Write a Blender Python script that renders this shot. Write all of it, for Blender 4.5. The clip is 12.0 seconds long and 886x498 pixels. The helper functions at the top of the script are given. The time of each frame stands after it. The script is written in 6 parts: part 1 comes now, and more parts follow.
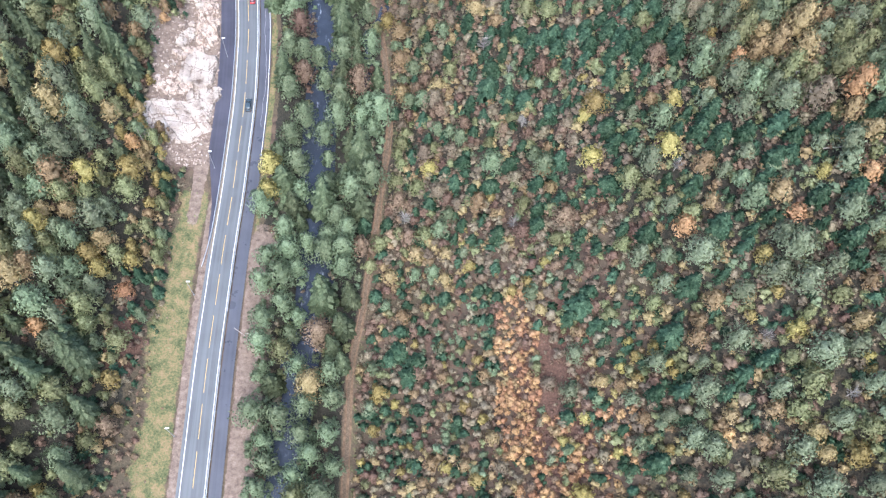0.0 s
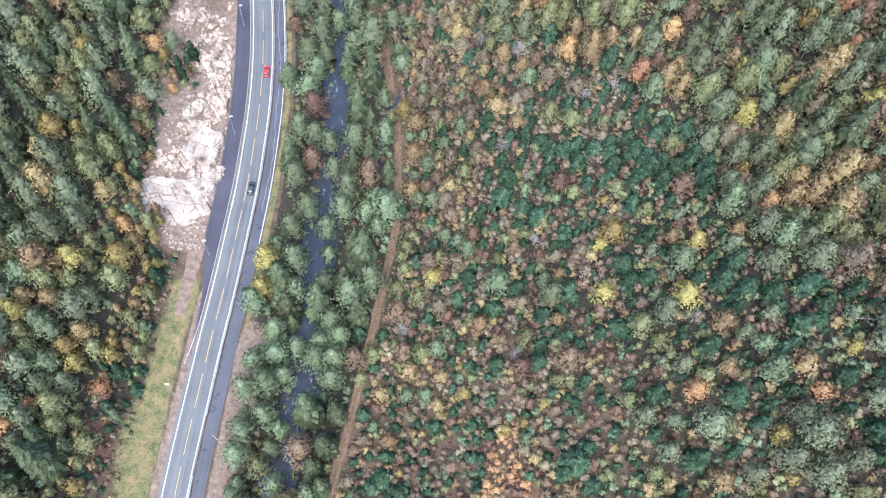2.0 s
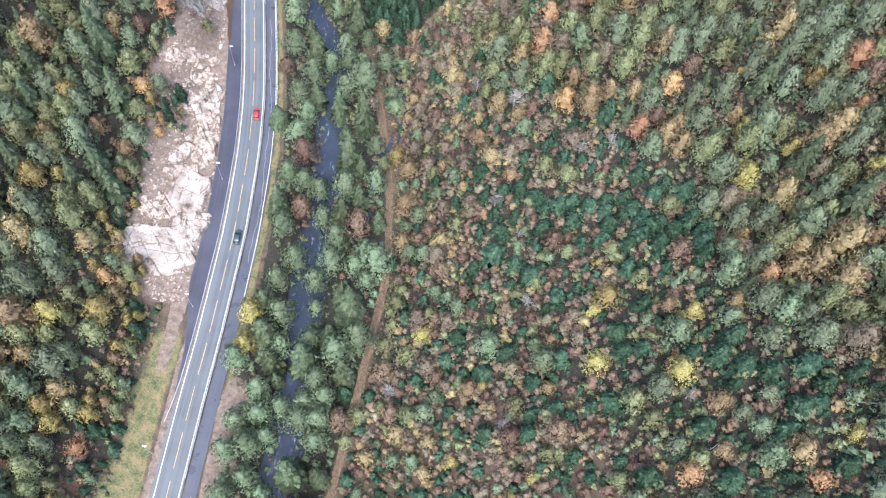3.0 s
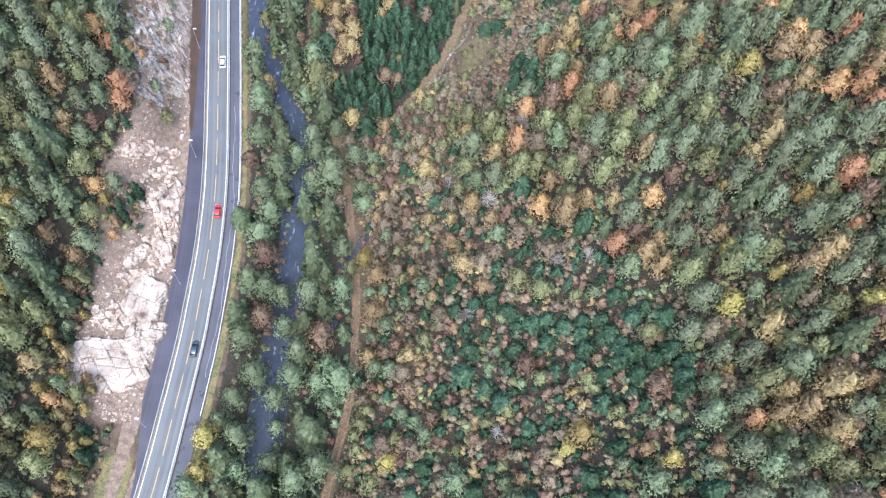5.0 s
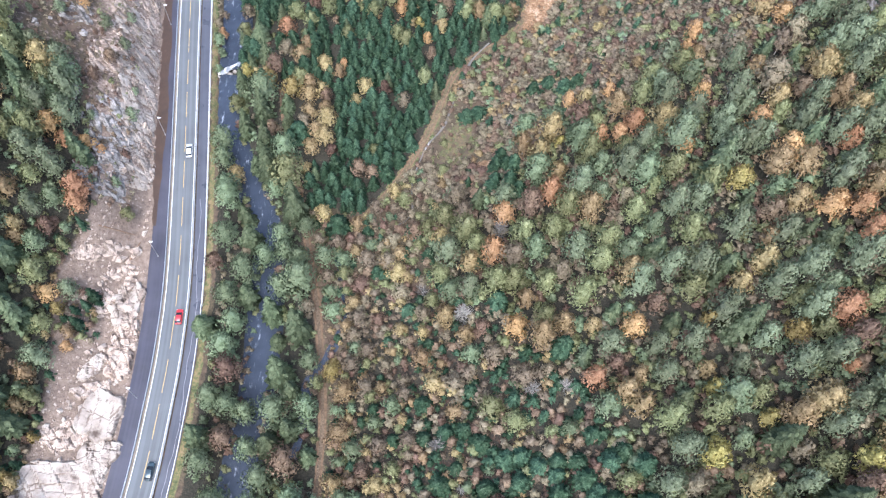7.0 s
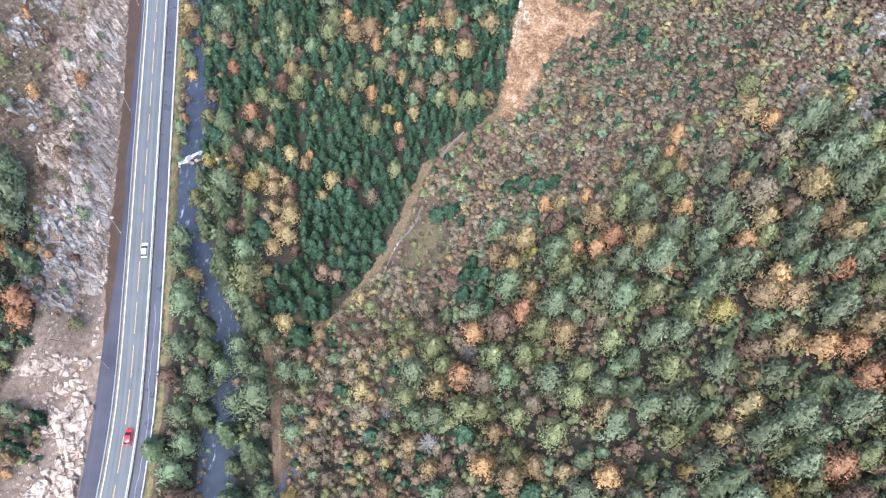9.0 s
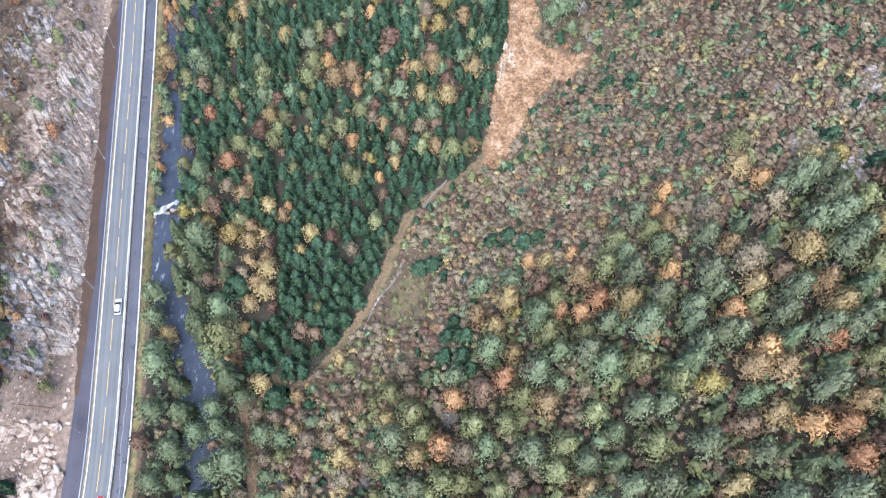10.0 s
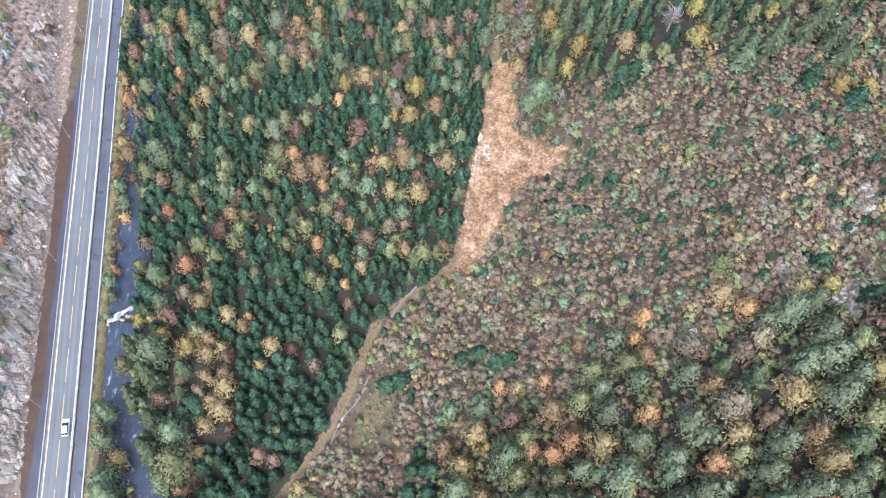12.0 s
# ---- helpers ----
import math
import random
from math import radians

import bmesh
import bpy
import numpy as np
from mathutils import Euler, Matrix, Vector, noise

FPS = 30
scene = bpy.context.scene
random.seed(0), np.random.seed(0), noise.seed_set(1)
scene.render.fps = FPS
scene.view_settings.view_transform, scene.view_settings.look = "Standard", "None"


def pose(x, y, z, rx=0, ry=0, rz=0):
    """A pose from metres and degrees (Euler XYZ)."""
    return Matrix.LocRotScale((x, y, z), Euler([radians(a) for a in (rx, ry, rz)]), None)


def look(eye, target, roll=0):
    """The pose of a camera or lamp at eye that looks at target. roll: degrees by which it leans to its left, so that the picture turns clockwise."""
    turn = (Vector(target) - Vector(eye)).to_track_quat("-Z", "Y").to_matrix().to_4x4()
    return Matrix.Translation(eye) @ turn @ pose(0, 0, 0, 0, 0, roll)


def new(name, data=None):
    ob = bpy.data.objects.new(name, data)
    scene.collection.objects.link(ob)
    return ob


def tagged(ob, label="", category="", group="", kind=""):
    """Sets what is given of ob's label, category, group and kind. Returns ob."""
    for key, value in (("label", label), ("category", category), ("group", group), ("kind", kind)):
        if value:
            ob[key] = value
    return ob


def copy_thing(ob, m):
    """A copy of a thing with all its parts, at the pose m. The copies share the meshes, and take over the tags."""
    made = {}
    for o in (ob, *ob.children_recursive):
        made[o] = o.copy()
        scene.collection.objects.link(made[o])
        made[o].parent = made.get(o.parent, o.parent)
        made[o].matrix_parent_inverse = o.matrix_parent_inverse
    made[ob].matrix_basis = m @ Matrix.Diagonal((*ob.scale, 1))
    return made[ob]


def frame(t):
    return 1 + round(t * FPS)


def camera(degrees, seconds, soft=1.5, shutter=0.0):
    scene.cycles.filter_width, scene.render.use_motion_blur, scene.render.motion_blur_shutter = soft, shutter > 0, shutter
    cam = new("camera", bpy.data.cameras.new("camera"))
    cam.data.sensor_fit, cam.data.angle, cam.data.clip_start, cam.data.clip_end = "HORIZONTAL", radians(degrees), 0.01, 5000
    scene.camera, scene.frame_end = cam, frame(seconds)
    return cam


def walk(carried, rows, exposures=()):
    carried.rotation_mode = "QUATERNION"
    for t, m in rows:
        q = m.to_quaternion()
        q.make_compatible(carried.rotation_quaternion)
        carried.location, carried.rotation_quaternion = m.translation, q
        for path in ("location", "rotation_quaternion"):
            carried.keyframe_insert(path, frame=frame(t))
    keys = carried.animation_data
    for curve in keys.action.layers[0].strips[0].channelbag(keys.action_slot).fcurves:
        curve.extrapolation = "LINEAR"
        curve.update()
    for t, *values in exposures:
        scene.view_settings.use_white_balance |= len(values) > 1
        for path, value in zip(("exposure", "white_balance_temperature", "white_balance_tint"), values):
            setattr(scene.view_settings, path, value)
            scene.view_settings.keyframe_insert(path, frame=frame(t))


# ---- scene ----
cam = camera(55.5, 12.0, 1.25)
STOPS, KELVIN, TINT = 1.46, 5660.0, 8.8
METRES, EYE, TILT, LEAN, TURN = 197.0, 215.0, -65.3, -2.8, 0.0
ROWS = [
    (0.0, 0.0, 0.0, 0.0, 0.0, 0.0, -0.0),
    (0.5, 0.0058, 0.0176, 0.0369, 0.44, 0.05, -1.29),
    (1.0, 0.0124, 0.0355, 0.075, 0.91, 0.13, -2.56),
    (1.5, 0.0188, 0.0525, 0.1113, 1.32, 0.18, -3.62),
    (2.0, 0.0257, 0.0703, 0.1495, 1.74, 0.22, -4.63),
    (2.5, 0.0329, 0.0871, 0.1857, 2.09, 0.28, -5.35),
    (3.0, 0.0389, 0.1048, 0.2237, 2.13, 0.32, -5.46),
    (5.0, 0.068, 0.1721, 0.3708, 2.33, 0.62, -5.29),
    (5.5, 0.0763, 0.189, 0.4063, 2.28, 0.72, -4.84),
    (6.0, 0.0838, 0.2063, 0.4453, 2.52, 0.71, -5.09),
    (6.5, 0.0918, 0.2234, 0.4821, 2.78, 0.69, -5.3),
    (7.0, 0.1001, 0.2414, 0.5204, 3.01, 0.72, -5.52),
    (9.0, 0.1296, 0.3106, 0.6712, 3.25, 0.88, -5.65),
    (9.5, 0.1362, 0.3271, 0.7083, 3.24, 0.92, -5.59),
    (10.0, 0.1435, 0.3445, 0.7467, 3.17, 0.99, -5.33),
    (10.5, 0.1499, 0.3609, 0.7834, 3.16, 1.06, -5.25),
    (11.0, 0.1573, 0.3782, 0.8219, 3.21, 1.11, -5.22),
    (11.5, 0.164, 0.3952, 0.857, 3.26, 1.24, -5.21),
    (12.0, 0.1704, 0.4122, 0.8948, 3.3, 1.33, -5.17),
]
walk(cam, [(t, pose(0, 0, EYE, TILT, LEAN, TURN) @ pose(METRES * x, METRES * y, METRES * z, 90 + pitch, roll, yaw)) for t, x, y, z, yaw, pitch, roll in ROWS], [(0.0, STOPS, KELVIN, TINT), (12.0, STOPS, KELVIN, TINT)])

# ---- light ----
SUN_ELEV, SUN_TURN = 60.0, 184.0
world = bpy.data.worlds.new("world")
scene.world = world
world.use_nodes = True
wn = world.node_tree.nodes
sky = wn.new("ShaderNodeTexSky")
sky.sky_type, sky.sun_disc = "NISHITA", False
sky.sun_elevation, sky.sun_rotation = radians(SUN_ELEV), radians(SUN_TURN)
sky.air_density, sky.dust_density, sky.ozone_density = 1.0, 4.0, 1.0
wn["Background"].inputs["Strength"].default_value = 0.15
world.node_tree.links.new(sky.outputs["Color"], wn["Background"].inputs["Color"])
sun = new("sun", bpy.data.lights.new("sun", "SUN"))
sun.data.energy, sun.data.angle, sun.data.color = 1.6, radians(35), (1.0, 0.98, 0.95)
sd = Vector((math.sin(radians(SUN_TURN)) * math.cos(radians(SUN_ELEV)), math.cos(radians(SUN_TURN)) * math.cos(radians(SUN_ELEV)), math.sin(radians(SUN_ELEV))))
sun.matrix_world = look(sd * 400, (0, 0, 0))


# ---- materials ----
class Mat:
    """A node material with short ways to add nodes."""

    def __init__(self, name, rough=0.85, metal=0.0, spec=0.3):
        self.m = bpy.data.materials.new(name)
        self.m.use_nodes = True
        self.t = self.m.node_tree
        self.b = self.t.nodes["Principled BSDF"]
        self.b.inputs["Roughness"].default_value = rough
        self.b.inputs["Metallic"].default_value = metal
        self.b.inputs["Specular IOR Level"].default_value = spec

    def node(self, kind, **inputs):
        n = self.t.nodes.new(kind)
        for k, v in inputs.items():
            self.put(n, k.replace("_", " "), v)
        return n

    def put(self, n, key, v):
        if isinstance(v, bpy.types.NodeSocket):
            self.t.links.new(v, n.inputs[key])
        else:
            n.inputs[key].default_value = v

    def where(self):
        return self.node("ShaderNodeNewGeometry").outputs["Position"]

    def noise(self, scale, detail=4.0, rough=0.55, vec=None, squeeze=None):
        v = vec or self.where()
        if squeeze:
            mp = self.node("ShaderNodeMapping", Vector=v, Scale=squeeze)
            v = mp.outputs[0]
        return self.node("ShaderNodeTexNoise", Vector=v, Scale=scale, Detail=detail, Roughness=rough).outputs["Fac"]

    def ramp(self, fac, stops):
        n = self.node("ShaderNodeValToRGB", Fac=fac)
        e = n.color_ramp.elements
        while len(e) < len(stops):
            e.new(0.5)
        for el, (p, c) in zip(e, stops):
            el.position, el.color = p, (*c, 1) if len(c) == 3 else c
        return n.outputs["Color"]

    def steps(self, fac, a, b, lo=0.0, hi=1.0):
        n = self.node("ShaderNodeMapRange", Value=fac, From_Min=a, From_Max=b, To_Min=lo, To_Max=hi)
        return n.outputs[0]

    def mix(self, fac, a, b, mode="MIX"):
        n = self.t.nodes.new("ShaderNodeMix")
        n.data_type, n.blend_type = "RGBA", mode
        for key, v in ((0, fac), (6, a), (7, b)):
            if isinstance(v, bpy.types.NodeSocket):
                self.t.links.new(v, n.inputs[key])
            else:
                n.inputs[key].default_value = (*v, 1) if isinstance(v, tuple) and len(v) == 3 else v
        return n.outputs[2]

    def attr(self, name):
        n = self.t.nodes.new("ShaderNodeAttribute")
        n.attribute_name = name
        return n

    def base(self, v):
        self.put(self.b, "Base Color", (*v, 1) if isinstance(v, tuple) else v)

    def bump(self, fac, strength=0.3, dist=0.1):
        n = self.node("ShaderNodeBump", Height=fac, Strength=strength, Distance=dist)
        self.put(self.b, "Normal", n.outputs[0])


def simple(name, col, rough=0.6, metal=0.0, vary=0.15, scale=3.0):
    k = Mat(name, rough, metal)
    k.base(k.ramp(k.noise(scale), [(0.3, tuple(c * (1 - vary) for c in col)), (0.7, tuple(min(1, c * (1 + vary)) for c in col))]))
    return k.m


def leafy(name, dark, mid, pale, patch=0.05):
    """Foliage: leaf clusters and sprays in several tones, every plant a shade of its own."""
    k = Mat(name, 0.9, 0, 0.04)
    isl = k.node("ShaderNodeNewGeometry").outputs["Random Per Island"]
    own = k.node("ShaderNodeMath", Value=k.node("ShaderNodeObjectInfo").outputs["Random"])
    k.put(own, 1, k.attr("tone").outputs["Fac"])
    own.operation = "ADD"
    own2 = k.node("ShaderNodeMath", Value=own.outputs[0])
    own2.operation = "FRACT"
    own = own2.outputs[0]
    big, fine = k.noise(patch, 3), k.noise(1.9, 4, 0.68)

    def plus(a, w, b):
        n = k.node("ShaderNodeMath", Value=a)
        n.operation = "MULTIPLY_ADD"
        n.inputs[1].default_value = w
        k.put(n, 2, b)
        return n.outputs[0]

    f = plus(isl, 0.27, k.steps(big, 0.3, 0.7, 0.03, 0.27))
    f = plus(k.steps(fine, 0.32, 0.68), 0.44, f)
    col = k.ramp(f, [(0.08, dark), (0.5, mid), (0.92, pale)])
    hs = k.node("ShaderNodeHueSaturation", Color=col, Value=k.steps(own, 0, 1, 0.78, 1.22), Hue=k.steps(own, 0, 1, 0.484, 0.516))
    k.base(hs.outputs[0])
    k.bump(fine, 0.7, 0.3)
    tr = k.node("ShaderNodeBsdfTranslucent", Color=hs.outputs[0])
    mx = k.node("ShaderNodeMixShader", Fac=0.2)
    out = k.t.nodes["Material Output"]
    k.t.links.new(k.b.outputs[0], mx.inputs[1])
    k.t.links.new(tr.outputs[0], mx.inputs[2])
    k.t.links.new(mx.outputs[0], out.inputs[0])
    return k.m


LEAF = {
    "spruce": leafy("spruce_needles", (0.042, 0.056, 0.031), (0.124, 0.152, 0.085), (0.25, 0.282, 0.168), 0.22),
    "young": leafy("young_spruce_needles", (0.014, 0.031, 0.019), (0.056, 0.1, 0.06), (0.155, 0.222, 0.135), 0.32),
    "pine": leafy("pine_needles", (0.078, 0.09, 0.054), (0.182, 0.21, 0.128), (0.315, 0.345, 0.232), 0.2),
    "alder": leafy("alder_leaves", (0.078, 0.098, 0.06), (0.176, 0.22, 0.128), (0.305, 0.355, 0.225), 0.2),
    "olive": leafy("olive_green_leaves", (0.078, 0.086, 0.042), (0.205, 0.214, 0.105), (0.37, 0.37, 0.21), 0.2),
    "yellow": leafy("yellow_birch_leaves", (0.13, 0.1, 0.036), (0.32, 0.26, 0.098), (0.51, 0.43, 0.195)),
    "ochre": leafy("ochre_birch_leaves", (0.128, 0.092, 0.048), (0.315, 0.234, 0.124), (0.5, 0.395, 0.23)),
    "orange": leafy("orange_autumn_leaves", (0.185, 0.104, 0.054), (0.44, 0.262, 0.138), (0.63, 0.425, 0.245)),
    "rust": leafy("rust_brown_leaves", (0.076, 0.05, 0.038), (0.198, 0.134, 0.096), (0.345, 0.25, 0.182)),
    "tan": leafy("pale_brown_twigs", (0.088, 0.07, 0.049), (0.222, 0.18, 0.125), (0.375, 0.315, 0.225)),
    "grey": leafy("bare_grey_twigs", (0.14, 0.125, 0.112), (0.26, 0.24, 0.22), (0.39, 0.365, 0.34)),
}
BARK = simple("bark", (0.085, 0.062, 0.045), 0.95, 0, 0.4, 6)
PINE_BARK = simple("pine_bark", (0.16, 0.115, 0.085), 0.95, 0, 0.4, 5)
PALE_BARK = simple("pale_birch_bark", (0.42, 0.38, 0.33), 0.9, 0, 0.35, 7)


def asphalt_mat(name, lo, hi, rough, streak=0.0):
    k = Mat(name, rough, 0, 0.5)
    big = k.noise(0.12, 4)
    fine = k.noise(6, 3)
    col = k.ramp(big, [(0.3, lo), (0.7, hi)])
    col = k.mix(0.25, col, k.ramp(fine, [(0.3, (0.03, 0.03, 0.033)), (0.75, (0.2, 0.2, 0.21))]), "OVERLAY")
    if streak:
        # worn wheel tracks run along the lane
        tr = k.noise(1.0, 2, 0.5, k.attr("along").outputs["Vector"], (1.2, 0.012, 1))
        col = k.mix(k.steps(tr, 0.42, 0.62, 0, streak), col, hi)
    k.base(col)
    k.put(k.b, "Roughness", k.steps(k.noise(0.25, 4), 0.35, 0.65, rough - 0.2, rough + 0.1))
    k.bump(fine, 0.15, 0.02)
    return k.m


ROAD = asphalt_mat("grey_road_asphalt", (0.104, 0.109, 0.114), (0.150, 0.156, 0.162), 0.5, 0.6)
WET = asphalt_mat("damp_dark_asphalt", (0.046, 0.043, 0.058), (0.080, 0.076, 0.098), 0.5, 0.3)
PATH = asphalt_mat("blue_grey_path_asphalt", (0.066, 0.067, 0.082), (0.108, 0.110, 0.132), 0.45, 0.3)
PAINT = simple("white_road_paint", (0.78, 0.78, 0.76), 0.6, 0, 0.12, 2)
CHALK = simple("pale_dried_mud", (0.26, 0.25, 0.27), 0.9, 0, 0.3, 0.8)
GRIT = simple("brown_road_grit", (0.185, 0.150, 0.115), 0.9, 0, 0.3, 0.5)
YELLOW = simple("yellow_road_paint", (0.60, 0.42, 0.15), 0.6, 0, 0.15, 1.5)
STEEL = simple("galvanised_steel", (0.62, 0.63, 0.64), 0.4, 0.6, 0.12, 2)
POST = simple("weathered_steel_post", (0.38, 0.38, 0.38), 0.5, 0.5, 0.15, 2)


def ground_mat():
    k = Mat("forest_ground", 0.95, 0, 0.2)
    n1, n2, n3 = k.noise(0.35, 6, 0.6), k.noise(2.2, 5, 0.65), k.noise(0.06, 3)
    heath = k.ramp(n1, [(0.28, (0.034, 0.025, 0.02)), (0.45, (0.078, 0.055, 0.042)), (0.58, (0.135, 0.094, 0.068)), (0.72, (0.115, 0.098, 0.06))])
    heath = k.mix(k.steps(n3, 0.4, 0.62), heath, k.ramp(n2, [(0.3, (0.05, 0.042, 0.028)), (0.6, (0.118, 0.093, 0.06)), (0.8, (0.2, 0.155, 0.1))]))
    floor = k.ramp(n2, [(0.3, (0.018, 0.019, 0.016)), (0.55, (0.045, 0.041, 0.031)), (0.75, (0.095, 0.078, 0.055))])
    grass = k.ramp(k.mix(0.5, n1, n2), [(0.38, (0.062, 0.076, 0.034)), (0.47, (0.125, 0.132, 0.06)), (0.54, (0.2, 0.158, 0.08)), (0.63, (0.27, 0.185, 0.105))])
    clay = k.ramp(k.mix(0.5, k.noise(0.25, 8, 0.75), k.noise(1.3, 6, 0.8)), [(0.41, (0.075, 0.05, 0.03)), (0.465, (0.175, 0.102, 0.056)), (0.52, (0.285, 0.172, 0.098)), (0.59, (0.45, 0.325, 0.225))])
    soil = k.ramp(k.noise(0.8, 7, 0.7), [(0.25, (0.075, 0.054, 0.042)), (0.42, (0.165, 0.122, 0.096)), (0.58, (0.235, 0.178, 0.142)), (0.78, (0.36, 0.295, 0.245))])
    rock = k.ramp(k.noise(0.9, 8, 0.72, None, (1, 1, 0.5)), [(0.3, (0.080, 0.058, 0.048)), (0.45, (0.195, 0.145, 0.118)), (0.56, (0.31, 0.235, 0.19)), (0.72, (0.46, 0.37, 0.31))])
    red = k.ramp(n2, [(0.3, (0.055, 0.031, 0.024)), (0.55, (0.13, 0.074, 0.053)), (0.75, (0.22, 0.14, 0.1))])
    a = k.node("ShaderNodeSeparateColor", Color=k.attr("cover").outputs["Color"])
    b = k.node("ShaderNodeSeparateColor", Color=k.attr("bare").outputs["Color"])
    wob = k.noise(0.7, 6, 0.6)

    def edge(w):
        s = k.node("ShaderNodeMath", Value=wob)
        s.operation = "SUBTRACT"
        s.inputs[0].default_value = 0
        k.put(s, 0, w)
        k.put(s, 1, wob)
        return k.steps(s.outputs[0], -0.08, 0.08)

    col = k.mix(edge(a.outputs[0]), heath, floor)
    col = k.mix(edge(b.outputs[2]), col, red)
    col = k.mix(edge(a.outputs[1]), col, grass)
    col = k.mix(edge(b.outputs[0]), col, soil)
    col = k.mix(edge(a.outputs[2]), col, clay)
    col = k.mix(edge(b.outputs[1]), col, rock)
    p = k.node("ShaderNodeSeparateColor", Color=k.attr("pale").outputs["Color"])
    col = k.mix(edge(p.outputs[0]), col, k.ramp(n2, [(0.3, (0.55, 0.44, 0.33)), (0.7, (0.85, 0.78, 0.68))]))
    path = k.ramp(n2, [(0.3, (0.085, 0.060, 0.040)), (0.55, (0.16, 0.115, 0.078)), (0.8, (0.26, 0.20, 0.145))])
    col = k.mix(edge(p.outputs[1]), col, path)
    k.base(col)
    hgt = k.mix(0.5, n2, k.noise(0.9, 8, 0.72))
    k.bump(hgt, 0.8, 0.5)
    return k.m


GROUND = ground_mat()


def rock_mat(name, dark, mid, pale, grain=0.7, rugged=0.8):
    k = Mat(name, 0.8, 0, 0.35)
    warp = k.node("ShaderNodeTexNoise", Vector=k.where(), Scale=0.5, Detail=4.0)
    bent = k.mix(1.0, k.where(), k.mix(1.0, warp.outputs["Color"], (3.2, 3.2, 3.2), "MULTIPLY"), "ADD")
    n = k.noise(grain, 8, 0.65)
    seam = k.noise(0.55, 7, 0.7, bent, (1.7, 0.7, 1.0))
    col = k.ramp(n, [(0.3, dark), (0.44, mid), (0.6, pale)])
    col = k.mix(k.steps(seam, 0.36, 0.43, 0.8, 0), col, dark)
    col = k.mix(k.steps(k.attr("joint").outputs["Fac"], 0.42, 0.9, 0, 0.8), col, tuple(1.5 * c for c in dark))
    own = k.node("ShaderNodeObjectInfo").outputs["Random"]
    hs = k.node("ShaderNodeHueSaturation", Color=col, Value=k.steps(own, 0, 1, 0.85, 1.15))
    k.base(hs.outputs[0])
    k.bump(k.mix(0.6, n, seam), rugged, 0.5)
    return k.m


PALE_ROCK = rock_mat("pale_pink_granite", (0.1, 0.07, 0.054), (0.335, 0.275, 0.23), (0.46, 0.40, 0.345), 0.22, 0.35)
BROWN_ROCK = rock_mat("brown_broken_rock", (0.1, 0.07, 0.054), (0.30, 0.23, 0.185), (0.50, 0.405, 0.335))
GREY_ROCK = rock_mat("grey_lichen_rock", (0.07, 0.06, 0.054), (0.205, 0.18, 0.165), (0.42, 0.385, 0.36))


def water_mat(name, deep, foam, amount, rough=0.12):
    k = Mat(name, rough, 0, 0.5)
    rip = k.noise(0.8, 6, 0.65, None, (1.0, 0.35, 1))
    col = k.ramp(k.noise(0.25, 6, 0.68), [(0.3, deep), (0.7, tuple(c * 1.7 for c in deep))])
    col = k.mix(k.steps(rip, 0.60 - amount, 0.72 - amount), col, foam)
    k.base(col)
    k.put(k.b, "Roughness", k.steps(rip, 0.5, 0.75, rough, 0.6))
    k.bump(k.noise(1.6, 4, 0.6), 0.35, 0.15)
    return k.m


RIVER = water_mat("dark_river_water", (0.028, 0.034, 0.048), (0.42, 0.45, 0.52), -0.015)
RAPID = water_mat("white_rapid", (0.16, 0.17, 0.19), (0.80, 0.80, 0.80), 0.10, 0.4)
MUDDY = water_mat("brown_ditch_water", (0.045, 0.027, 0.017), (0.12, 0.08, 0.052), -0.02, 0.35)
CREEK = water_mat("pale_creek_water", (0.11, 0.1, 0.09), (0.42, 0.41, 0.40), 0.03, 0.5)
TRACKMAT = simple("brown_track_soil", (0.165, 0.108, 0.068), 0.95, 0, 0.4, 1.2)


# ---- the lie of the land ----
def knots(*pairs):
    xs, ys = np.array(pairs[0::2], float), np.array(pairs[1::2], float)
    fine = np.linspace(xs[0], xs[-1], 600)
    v = np.interp(fine, xs, ys)
    w = max(3, int(600 * 14 / (xs[-1] - xs[0])))
    pad = np.pad(v, w, mode="reflect", reflect_type="odd")
    v = np.convolve(pad, np.ones(w) / w, "same")[w:-w]
    return lambda y: np.interp(y, fine, v)


road_x = knots(-40, -50.5, 38, -51.0, 65, -51.2, 99, -50.5, 115, -49.8, 147, -49.4, 172, -50.6, 190, -52.6, 205, -55.2, 235, -61.3, 276, -69.9, 320, -79.0, 341, -83.6, 372, -90.0, 430, -102.5)
river_x = knots(-40, -31, 60, -28, 87, -24.5, 136, -26.5, 170, -26.5, 206, -30, 222, -36, 234, -43.5, 248, -52, 258, -54.8, 273, -54.5, 287, -57, 347, -69.5, 430, -88)
track_x = knots(-40, -13, 33, -13.7, 63, -13.8, 85, -10.5, 104, -8.5, 136, -5.2, 160, -7.2, 175, -10, 194, -14.7, 203, -17.6, 231, -27, 255, -36, 264, -38)
foot_x = knots(-40, -2, 65, 0, 147, 0, 182, 2, 230, 12, 260, 27, 274, 34, 290, 45, 312, 57, 340, 56, 430, 48)
foot_z = knots(-40, 4, 200, 4, 230, 4.2, 260, 6, 290, 8.5, 320, 11, 370, 14, 430, 16)
rise = knots(-40, 0.6, 65, 0.62, 100, 0.68, 147, 0.54, 182, 0.54, 230, 0.60, 262, 0.66, 312, 0.78, 430, 0.7)
